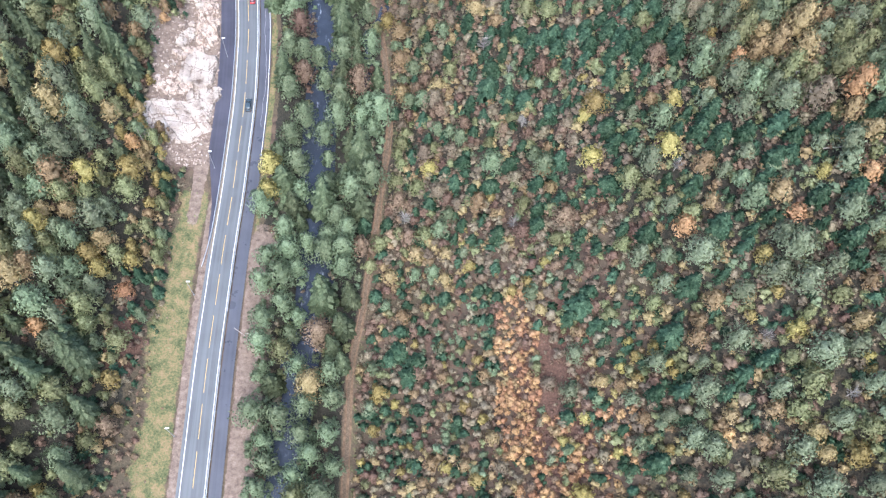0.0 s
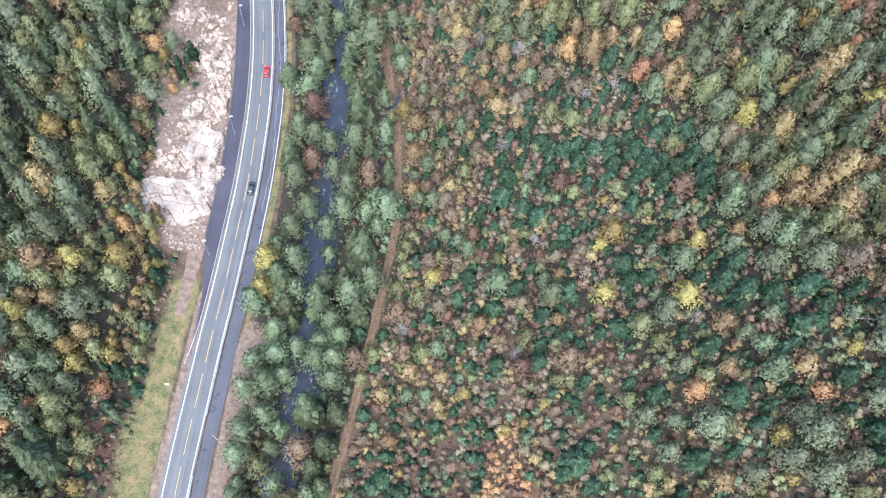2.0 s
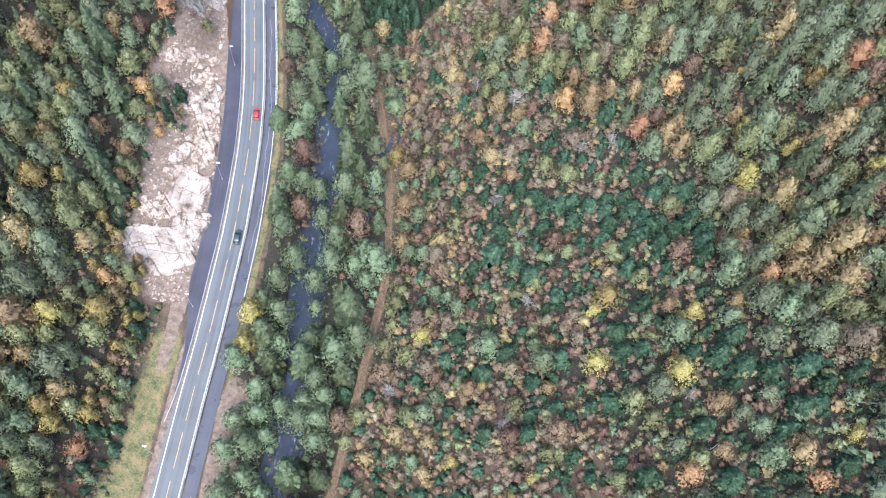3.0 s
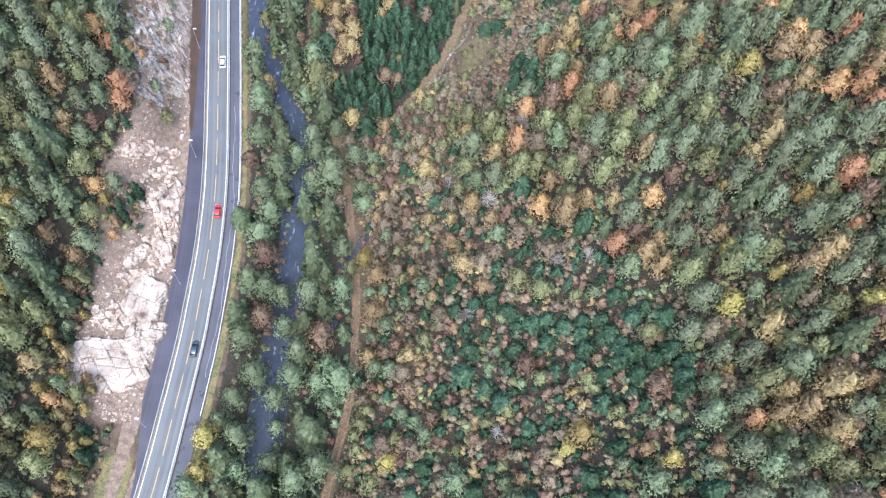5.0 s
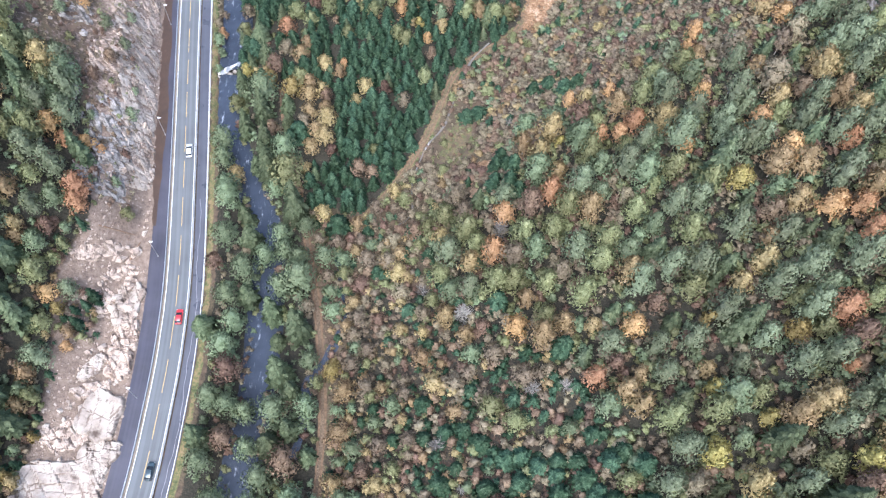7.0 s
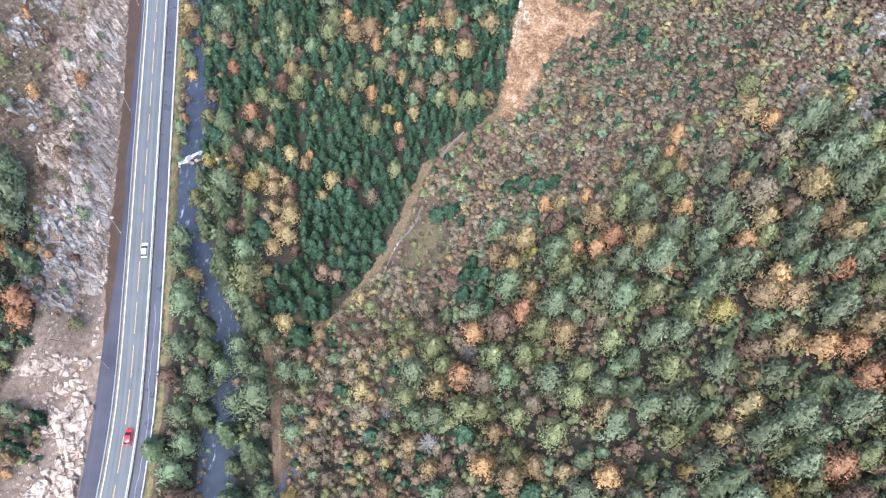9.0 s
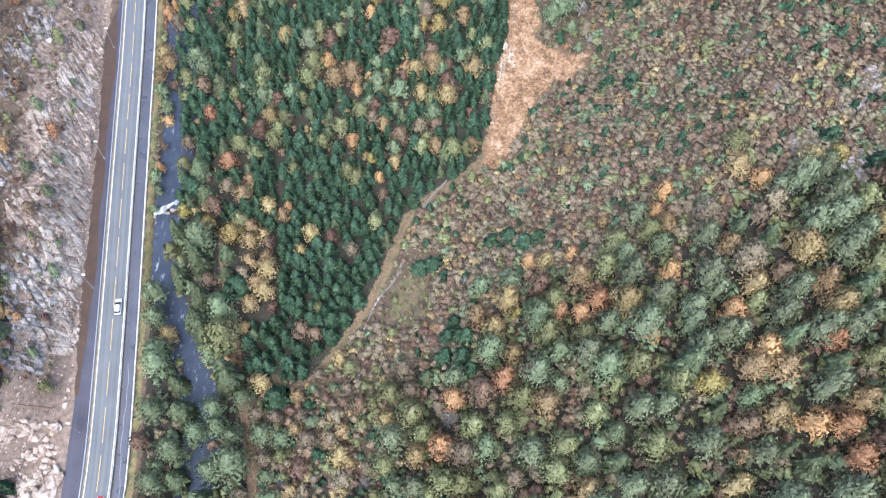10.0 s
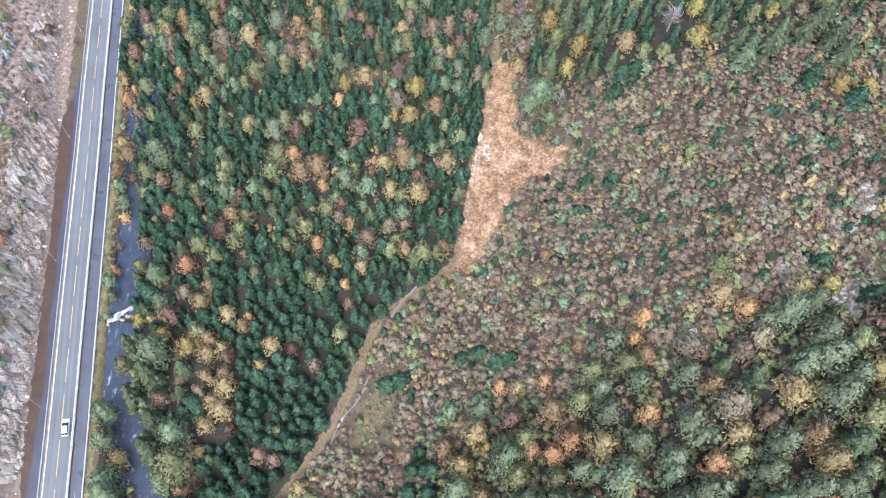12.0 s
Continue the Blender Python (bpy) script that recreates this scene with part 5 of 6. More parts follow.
plant("pine", 89.3, 229.3, 12, 5.7)
plant("olive", 52.1, 229.9, 13.1, 7.4)
plant("pine", 104.3, 230.2, 15.3, 7.1)
plant("orange", 73.5, 230.3, 7.7, 4.4)
plant("pine", 71.0, 230.8, 18, 8.3)
plant("pine", 110.6, 230.9, 14.6, 6.8)
plant("ochre", -45.3, 231.1, 8.6, 5.4)
plant("pine", 80.5, 231.7, 12.3, 5.8)
plant("spruce", -34.8, 232.2, 18.9, 7.8)
plant("pine", 64.1, 232.5, 12.4, 5.8)
plant("young", 33.8, 232.7, 8.3, 5.1)
plant("young", 29.3, 232.8, 8.4, 5.2)
plant("young", 31.7, 233.2, 7.1, 4.4)
plant("ochre", 39.9, 233.3, 11.7, 6.6)
plant("pine", 97.8, 233.3, 14.2, 6.6)
plant("olive", 72.6, 233.4, 11.1, 6.3)
plant("orange", 88.5, 234.0, 10.9, 6.2)
plant("alder", -49.0, 234.4, 10.4, 6.5)
plant("alder", 49.3, 234.4, 15.1, 8.4)
plant("ochre", -25.0, 234.4, 5, 3.9)
plant("pine", 81.2, 234.6, 13.5, 6.3)
plant("orange", 58.9, 235.9, 8.9, 5.0)
plant("olive", 93.5, 237.2, 9.4, 5.3)
plant("orange", 54.4, 237.3, 8.6, 4.9)
plant("young", 30.5, 237.6, 5, 4.5)
plant("pine", 74.8, 238.1, 14.1, 6.6)
plant("alder", 48.5, 238.6, 9.3, 5.2)
plant("yellow", 45.1, 238.6, 5.4, 3.1)
plant("pine", 100.2, 238.9, 14.4, 6.7)
plant("olive", 52.4, 239.2, 12.7, 7.1)
plant("pine", 86.0, 239.4, 11.5, 5.4)
plant("orange", 62.4, 239.7, 10.8, 6.1)
plant("rust", -18.2, 240.6, 6, 3.4)
plant("spruce", -37.9, 240.8, 16.5, 6.8)
plant("ochre", -24.3, 240.8, 7, 4.9)
plant("ochre", 93.3, 240.9, 10.8, 6.1)
plant("alder", -50.7, 241.6, 11.1, 6.9)
plant("pine", 84.3, 242.0, 15.9, 7.4)
plant("grey", 108.9, 243.6, 8.5, 4.9)
plant("pine", 69.0, 244.0, 15.6, 7.3)
plant("rust", 99.0, 244.4, 9, 5.1)
plant("young", -31.1, 244.6, 7, 5.2)
plant("orange", 77.3, 245.1, 8.3, 4.7)
plant("ochre", -21.3, 245.1, 7, 6.3)
plant("ochre", 58.5, 245.9, 11.3, 6.4)
plant("grey", 83.8, 245.9, 8.2, 4.7)
plant("spruce", -45.2, 246.4, 14.7, 6.1)
plant("young", -28.8, 246.5, 8, 7.4)
plant("rust", -37.1, 246.6, 7.4, 4.6)
plant("alder", 36.8, 246.9, 6, 6.1)
plant("ochre", -23.9, 247.1, 7, 5.5)
plant("pine", 110.7, 247.6, 16.3, 7.5)
plant("alder", 43.5, 247.8, 6, 7.5)
plant("ochre", 104.3, 248.7, 11, 6.3)
plant("spruce", -32.7, 249.4, 9, 5.5)
plant("tan", -28.2, 249.6, 7, 4.6)
plant("olive", 108.3, 250.3, 9.1, 5.2)
plant("ochre", 102.8, 250.5, 11.7, 6.6)
plant("young", 94.9, 250.7, 8.6, 5.4)
plant("ochre", 89.4, 251.0, 9.4, 5.3)
plant("ochre", -21.4, 251.1, 8, 7.0)
plant("spruce", -40.5, 251.3, 17.5, 7.2)
plant("alder", 75.6, 252.4, 10.2, 5.8)
plant("ochre", 50.9, 252.5, 8, 4.7)
plant("orange", 47.3, 253.0, 7, 4.2)
plant("pine", 84.6, 253.4, 13, 6.1)
plant("ochre", -26.9, 253.6, 7, 5.5)
plant("orange", 57.1, 253.9, 6, 3.1)
plant("pine", 105.4, 254.5, 14.4, 6.7)
plant("ochre", -22.6, 254.6, 7, 4.4)
plant("olive", 66.6, 254.7, 8.6, 6.9)
plant("olive", -50.1, 254.9, 8.6, 5.3)
plant("spruce", -34.2, 255.3, 9, 5.9)
plant("young", 19.6, 255.9, 5, 5.6)
plant("young", 23.0, 257.2, 5, 5.6)
plant("tan", 95.5, 258.4, 9.5, 5.4)
plant("spruce", -48.0, 258.6, 15.8, 6.5)
plant("tan", 0.4, 258.7, 7, 4.1)
plant("rust", -22.9, 259.2, 7, 4.1)
plant("ochre", -28.1, 259.4, 7, 5.7)
plant("olive", 115.8, 259.5, 11.8, 6.7)
plant("tan", 84.8, 259.6, 11, 6.2)
plant("young", 46.4, 260.7, 6, 5.8)
plant("tan", 98.6, 260.8, 10.8, 6.1)
plant("young", 49.6, 261.1, 6, 4.9)
plant("yellow", -33.9, 261.2, 8, 6.8)
plant("ochre", -24.2, 261.5, 7, 4.7)
plant("young", 38.3, 262.3, 6, 5.6)
plant("pine", 71.2, 262.7, 8.7, 6.9)
plant("orange", 75.3, 262.7, 7, 4.0)
plant("ochre", -11.6, 263.2, 7, 5.3)
plant("ochre", -28.5, 263.5, 7, 5.1)
plant("yellow", -41.3, 263.6, 8.6, 5.4)
plant("young", 42.3, 263.6, 6, 5.9)
plant("pine", 98.6, 264.3, 11.5, 5.4)
plant("olive", -31.9, 265.3, 8, 5.4)
plant("pine", 102.7, 266.1, 16.4, 7.6)
plant("pine", 108.0, 267.9, 12.8, 6.0)
plant("yellow", -49.6, 268.0, 6, 4.0)
plant("orange", 77.0, 268.0, 8, 4.8)
plant("orange", 97.0, 268.6, 7, 5.6)
plant("orange", -19.2, 270.5, 7, 3.0)
plant("young", 119.7, 270.6, 8.5, 5.3)
plant("ochre", 91.9, 271.6, 8.4, 6.7)
plant("ochre", 106.8, 272.4, 8.2, 6.5)
plant("spruce", -44.3, 273.5, 9, 6.4)
plant("yellow", 112.2, 273.6, 6, 4.7)
plant("ochre", -33.2, 274.1, 8, 5.5)
plant("tan", -38.7, 276.5, 7, 4.9)
plant("young", 111.7, 279.0, 6.4, 5.1)
plant("olive", 92.2, 279.1, 7.5, 6.0)
plant("spruce", -47.9, 281.6, 9, 7.8)
plant("orange", 4.9, 281.9, 7, 3.0)
plant("orange", -39.6, 284.5, 8, 5.9)
plant("yellow", 1.6, 287.6, 7, 3.1)
plant("olive", -37.8, 290.6, 8, 5.6)
plant("orange", -4.7, 292.9, 8, 4.3)
plant("rust", 9.1, 295.3, 8, 6.2)
plant("rust", -32.5, 295.5, 8, 5.7)
plant("orange", -62.4, 299.0, 4, 4.2)
plant("tan", 14.7, 299.4, 7, 5.0)
plant("orange", -48.9, 300.4, 7, 4.2)
plant("ochre", -30.7, 301.3, 7, 5.7)
plant("olive", -3.3, 303.5, 8, 5.7)
plant("spruce", -47.7, 310.1, 10, 6.8)
plant("ochre", 13.1, 311.7, 7, 5.7)
plant("orange", -6.4, 311.7, 7, 3.5)
plant("rust", -63.9, 312.2, 4, 4.3)
plant("young", 73.0, 313.2, 6.4, 5.1)
plant("olive", -21.9, 315.4, 8, 6.5)
plant("young", 67.1, 315.5, 6.2, 4.9)
plant("orange", -2.9, 315.7, 7, 2.7)
plant("ochre", -13.7, 315.9, 8, 7.1)
plant("olive", 89.8, 315.9, 6.4, 5.1)
plant("alder", -54.5, 317.8, 8, 6.6)
plant("ochre", -9.0, 317.9, 8, 8.1)
plant("orange", 7.1, 319.7, 7, 2.9)
plant("ochre", -67.2, 319.8, 6, 6.7)
plant("alder", -57.7, 320.4, 9, 7.6)
plant("olive", -21.2, 320.9, 8, 7.5)
plant("orange", -16.3, 321.2, 8, 4.6)
plant("young", 122.3, 321.3, 7.5, 6.0)
plant("ochre", -69.3, 322.7, 6, 6.1)
plant("yellow", 124.5, 323.8, 6, 4.7)
plant("yellow", 118.7, 324.8, 6.6, 5.3)
plant("olive", -47.4, 327.3, 8, 5.4)
plant("young", 113.4, 327.7, 8.4, 6.7)
plant("pine", -23.6, 329.1, 9, 7.0)
plant("rust", 1.5, 330.4, 8, 6.9)
plant("olive", -20.8, 332.3, 9, 6.0)
plant("spruce", 120.0, 332.9, 12, 6.9)
plant("yellow", 15.7, 335.2, 9, 4.9)
plant("yellow", 11.6, 335.4, 8, 3.0)
plant("yellow", -50.1, 337.8, 7, 3.8)
plant("spruce", 118.3, 338.5, 12, 6.8)
plant("spruce", 105.0, 339.4, 12, 6.5)
plant("spruce", 101.7, 339.4, 12, 7.4)
plant("orange", -6.1, 340.4, 7, 4.0)
plant("spruce", 112.9, 341.7, 12, 7.2)
plant("spruce", 107.3, 341.8, 12, 6.4)
plant("young", 73.0, 342.2, 7.1, 5.7)
plant("spruce", 99.6, 343.9, 12, 6.6)
plant("alder", 52.3, 344.1, 11.5, 9.1)
plant("spruce", 116.8, 344.7, 12, 6.9)
plant("yellow", 16.2, 344.8, 9, 6.0)
plant("yellow", -5.1, 345.9, 8, 4.4)
plant("young", 74.3, 347.2, 7.2, 5.7)
plant("young", 77.7, 347.7, 6.7, 5.4)
plant("orange", -57.4, 347.9, 7, 4.2)
plant("ochre", 0.4, 348.9, 8, 6.1)
plant("olive", -33.9, 349.5, 8, 7.9)
plant("olive", 84.0, 349.9, 6.2, 4.9)
plant("yellow", 91.0, 350.3, 8.7, 6.9)
plant("yellow", 60.0, 353.0, 8, 5.6)
plant("pine", -8.0, 353.5, 9, 6.8)
plant("ochre", 45.4, 354.7, 6, 5.4)
plant("ochre", 74.9, 356.2, 8.4, 6.7)
plant("grey", 85.4, 358.6, 10.9, 8.7)
plant("yellow", 62.5, 358.7, 10, 5.9)
plant("ochre", -72.6, 360.8, 5, 3.6)
plant("pine", -16.3, 361.0, 9, 7.3)
plant("spruce", 68.2, 361.2, 13, 6.8)
plant("tan", 46.6, 362.0, 6, 6.1)
plant("tan", -46.5, 362.0, 8, 7.8)
plant("ochre", -38.4, 363.0, 9, 7.4)
plant("olive", 56.2, 364.0, 9, 6.1)
plant("spruce", 64.3, 365.2, 13, 6.6)
plant("ochre", 9.4, 365.7, 8, 5.5)
plant("ochre", -23.1, 368.2, 8, 6.4)
plant("pine", 47.5, 368.6, 9, 7.8)
plant("alder", 39.1, 368.9, 7, 6.8)
plant("ochre", -61.2, 369.4, 8, 5.8)
plant("pine", -30.6, 369.7, 9, 7.5)
plant("spruce", 59.0, 369.8, 13, 7.1)
plant("alder", 50.0, 341.0, 9, 6.8)
plant("alder", 53.5, 346.5, 10, 7.2)
plant("alder", 56.5, 338.5, 6, 4.8)
plant("tan", 49.5, 335.0, 4.5, 4.2)
plant("grey", 58.5, 344.0, 7, 6.0)
plant("young", 53.0, 335.5, 5, 4.0)
plant("tan", 60.5, 337.0, 5, 4.8)
plant("grey", 61.5, 333.5, 5, 4.6)


def choose(rs, shares):
    k = list(shares)
    p = np.array([shares[a] for a in k], float)
    return k[rs.choice(len(k), p=p / p.sum())]


def woodland():
    rs = np.random.RandomState(21)
    near = Near()
    for x, y, r in STANDS:
        near.add(x, y, r)
    lot = []
    for _ in range(34000):
        x, y = rs.uniform(-128, 156), rs.uniform(16, 424)
        if not in_sight(x, y):
            continue
        z = zone(x, y)
        if z not in TREES:
            continue
        gap, lo, hi, ratio, mix = TREES[z]
        h = rs.uniform(lo, hi)
        w = h * ratio * rs.uniform(0.8, 1.2)
        if not near.free(x, y, gap * 0.5, 0.92):
            continue
        kind = choose(rs, mix)
        w *= 0.95 if kind in ("spruce", "young") else 1.1
        near.add(x, y, gap * 0.5)
        lot.append((abs(x - 5 - 0.05 * y), kind, x, y, h, w))
    # the trees that the flight passes nearest stand singly, the farther ones of a kind are joined
    rest = {}
    for _, kind, x, y, h, w in sorted(lot):
        if HELD.get(kind, 0) < 300:
            plant(kind, x, y, h, w)
        else:
            rest.setdefault(kind, []).append((x, y, h, w))
    for kind, more in rest.items():
        for nm, which, mat in (("trunk", 0, KINDS[kind][2]), ("crown", 1, LEAF[kind])):
            pieces, shade = [], []
            for x, y, h, w in more:
                me = tree_meshes(kind, w)[rs.randint(4)][which]
                pieces.append(placed(shape_of(me), x, y, h, w, rs.uniform(0, 6.3), 0.1, SOFT.get(me.name), shade))
            v, f = joined(pieces)
            if nm == "trunk":
                root = tagged(new("far_" + KINDS[kind][0] + "s", mesh_of(nm, v, f, [mat], True)), KINDS[kind][3].replace(" with", "s with") if " with" in KINDS[kind][3] else KINDS[kind][3] + "s", "trees", kind="stuff")
            else:
                part("crown", toned(mesh_of(nm, v, f, [mat], False, np.concatenate(shade)), pieces, rs), None, root)
    print("trees", len(lot), HELD, {k: len(v) for k, v in rest.items()})
    return near


NEAR = woodland()


def undergrowth(near):
    """Shrubs, saplings and bracken, joined by their colour."""
    rs = np.random.RandomState(33)
    shrubs = Near(2.0)
    lots = {}
    cells = [(a, b) for a in np.arange(-126, 150, 0.95) for b in np.arange(16, 402, 0.95)]
    for k in rs.permutation(len(cells)):
        x, y = cells[k][0] + rs.uniform(-0.6, 0.6), cells[k][1] + rs.uniform(-0.6, 0.6)
        if not in_sight(x, y):
            continue
        if not -112 - 0.02 * (y - 150) < x < 100 + 0.12 * y:
            continue
        z = zone(x, y)
        if z not in SHRUBS or y > 262 and abs(x - q_river(y)) < 5.2:
            continue
        gap, lo, hi, mix = SHRUBS[z]
        h = rs.uniform(lo, hi)
        if not shrubs.free(x, y, gap * 0.5, rs.uniform(0.8, 1.1)) or not near.free(x, y, 0.1, 0.55):
            continue
        shrubs.add(x, y, gap * 0.5)
        lots.setdefault(choose(rs, mix), []).append((x, y, h, h * rs.uniform(0.85, 1.3) * (1.3 if z == "heath" else 1.0)))
    names = {"young": ("young_spruces", "thicket of small green spruce saplings"), "tan": ("bare_saplings", "pale brown half-bare birch saplings"), "rust": ("bracken", "rust-brown bracken and low bushes"), "ochre": ("birch_saplings", "ochre autumn birch saplings"),
             "olive": ("green_bushes", "olive green bushes"), "alder": ("willow_bushes", "grey-green willow bushes"), "yellow": ("yellow_saplings", "yellow autumn birch saplings"), "orange": ("beech_saplings", "pale orange autumn saplings with dry leaves")}
    for kind, lot in sorted(lots.items()):
        if kind == "young":
            forms = [cone_crown(rs, 4, 9, 0.02, 1.15, True, 4, (0.02, 0.55)) for _ in range(6)] + [cone_crown(rs, 6, 11, 0.02, 1.1, True, 5, (0.02, 0.5)) for _ in range(6)]
        else:
            forms = [round_crown(rs, 4, 9, 0.14, 0.1, 0.42, 0.8, OCTA, 0.08, 0, True) for _ in range(6)] + [round_crown(rs, 6, 11, 0.105, 0.08, 0.46, 0.75, OCTA, 0.12, 0, True) for _ in range(6)]
        pieces, shade = [], []
        for x, y, h, w in lot:
            a = forms[rs.randint(6) + (6 if h > 1.7 else 0)]
            pieces.append(placed(a, x, y, h, w, rs.uniform(0, 6.3), 0.1, a[2], shade))
        v, f = joined(pieces)
        nm, label = names[kind]
        tagged(new(nm, toned(mesh_of(nm, v, f, [LEAF[kind]], False, np.concatenate(shade)), pieces, rs)), label, "undergrowth", kind="stuff")
        print(nm, len(lot), len(f))


undergrowth(NEAR)


# ---- rock ----
def jointed(rs, x, y, cell, turn, long=1.5):
    """Rock split along two sets of straight joints: for every place the height of its block, and how near a joint it lies."""
    c, s = math.cos(radians(turn)), math.sin(radians(turn))
    wx, wy = x + 0.22 * fbm(x, y, 2.2, 31), y + 0.22 * fbm(x, y, 2.2, 32)
    a, b = wx * c + wy * s, -wx * s + wy * c
    b = b + 0.25 * a
    cuts = a.min() - 1 + np.cumsum(cell * rs.uniform(0.35, 1.7, int((np.ptp(a) + 4) / cell * 1.6) + 4))
    row = np.searchsorted(cuts, a)
    high, gap = np.zeros_like(x), np.full(x.shape, 9.0)
    near = np.minimum(np.abs(a - cuts[np.clip(row, 0, len(cuts) - 1)]), np.abs(a - cuts[np.clip(row - 1, 0, len(cuts) - 1)]))
    for r in np.unique(row):
        m = row == r
        skew = rs.normal() * 0.3
        q = b[m] + skew * a[m]
        ends = q.min() - 2 + np.cumsum(cell * long * rs.uniform(0.3, 1.8, int((np.ptp(q) + 6) / cell / long * 1.7) + 4))
        col = np.searchsorted(ends, q)
        n = len(ends) + 1
        up, ga, gb = rs.uniform(-1, 1, n), rs.normal(size=n) * 0.2, rs.normal(size=n) * 0.2
        mid_a, mid_b = a[m].mean(), (ends[np.clip(col, 0, n - 2)] + ends[np.clip(col - 1, 0, n - 2)]) / 2
        # a slanting break cuts many blocks in two
        ang, off, drop = rs.uniform(0, 3.14, n), rs.normal(size=n) * 0.3, rs.uniform(-0.9, 0.9, n) * (rs.rand(n) < 0.6)
        side = (a[m] - mid_a) * np.cos(ang[col]) + (q - mid_b) * np.sin(ang[col]) - off[col]
        high[m] = up[col] + ga[col] * (a[m] - mid_a) + gb[col] * (q - mid_b) + np.where(side > 0, drop[col], 0)
        d = np.minimum(np.abs(q - ends[np.clip(col, 0, n - 2)]), np.abs(q - ends[np.clip(col - 1, 0, n - 2)]))
        d = np.where(drop[col] != 0, np.minimum(d, np.abs(side)), d)
        gap[m] = d
    return high, np.minimum(gap, near)


def rock_sheet(cx, cy, rx, ry, turn, mat, label, lift=0.7, relief=0.35, cell=2.6, seed=1, step=0.32):
    """A bare jointed rock slab lying on the slope, its rim broken and sunk into the ground."""
    rs = np.random.RandomState(seed)
    m = 1.25
    gx, gy = np.meshgrid(np.arange(-rx * m, rx * m, step), np.arange(-ry * m, ry * m, step))
    c, s = math.cos(radians(turn)), math.sin(radians(turn))
    X, Y = cx + gx * c - gy * s, cy + gx * s + gy * c
    ang = np.arctan2(gy / ry, gx / rx)
    high, gap = jointed(rs, X, Y, cell, turn + rs.uniform(15, 40))
    r = (np.abs(gx / rx) ** 3.2 + np.abs(gy / ry) ** 3.2) ** (1 / 3.2) / (1 + 0.2 * fbm(3 * np.cos(ang), 3 * np.sin(ang), 1.1, seed + 3) + 0.07 * high)
    body = 1 - smooth(0.9, 1.04, r)
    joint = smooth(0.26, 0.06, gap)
    Z = height(X, Y) + lift * body + relief * high * body - 0.9 * (1 - body) + 0.05 * fbm(X, Y, 0.7, seed + 5) - 0.22 * joint * (0.4 + relief)
    keep = r < 1.12
    i = np.arange(X.size).reshape(X.shape)
    f = np.stack([i[:-1, :-1], i[:-1, 1:], i[1:, 1:], i[1:, :-1]], -1)
    f = f[keep[:-1, :-1] & keep[:-1, 1:] & keep[1:, 1:] & keep[1:, :-1]]
    used, f = np.unique(f, return_inverse=True)
    v = np.stack([X, Y, Z], -1).reshape(-1, 3)[used]
    me = mesh_of("rock_outcrop", v, f.reshape(-1, 4), [mat])
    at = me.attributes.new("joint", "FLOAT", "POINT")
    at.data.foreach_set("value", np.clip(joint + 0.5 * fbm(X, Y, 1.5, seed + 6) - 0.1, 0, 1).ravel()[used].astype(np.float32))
    return tagged(new("rock_outcrop", me), label, "rock")


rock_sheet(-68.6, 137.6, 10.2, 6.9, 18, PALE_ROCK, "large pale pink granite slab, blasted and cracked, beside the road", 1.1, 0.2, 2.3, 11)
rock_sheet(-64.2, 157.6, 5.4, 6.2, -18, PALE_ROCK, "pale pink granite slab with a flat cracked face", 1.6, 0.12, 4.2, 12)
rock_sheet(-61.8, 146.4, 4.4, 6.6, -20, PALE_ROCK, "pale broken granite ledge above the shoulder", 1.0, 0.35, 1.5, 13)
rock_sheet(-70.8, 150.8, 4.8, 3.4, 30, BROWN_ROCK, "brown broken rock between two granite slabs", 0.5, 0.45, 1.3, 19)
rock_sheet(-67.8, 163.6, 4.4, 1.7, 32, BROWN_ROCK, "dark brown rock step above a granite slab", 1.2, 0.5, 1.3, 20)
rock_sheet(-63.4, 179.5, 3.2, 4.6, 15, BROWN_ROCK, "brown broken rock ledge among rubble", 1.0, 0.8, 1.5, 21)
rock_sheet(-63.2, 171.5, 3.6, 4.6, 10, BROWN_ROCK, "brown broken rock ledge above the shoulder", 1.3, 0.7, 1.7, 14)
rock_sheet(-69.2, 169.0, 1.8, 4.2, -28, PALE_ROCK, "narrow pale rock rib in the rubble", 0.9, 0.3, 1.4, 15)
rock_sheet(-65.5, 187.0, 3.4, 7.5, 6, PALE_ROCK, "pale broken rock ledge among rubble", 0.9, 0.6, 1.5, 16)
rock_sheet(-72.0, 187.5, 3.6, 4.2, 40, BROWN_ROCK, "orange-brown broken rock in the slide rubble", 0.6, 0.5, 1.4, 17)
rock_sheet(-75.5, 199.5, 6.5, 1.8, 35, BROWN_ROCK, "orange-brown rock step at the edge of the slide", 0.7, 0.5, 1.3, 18)
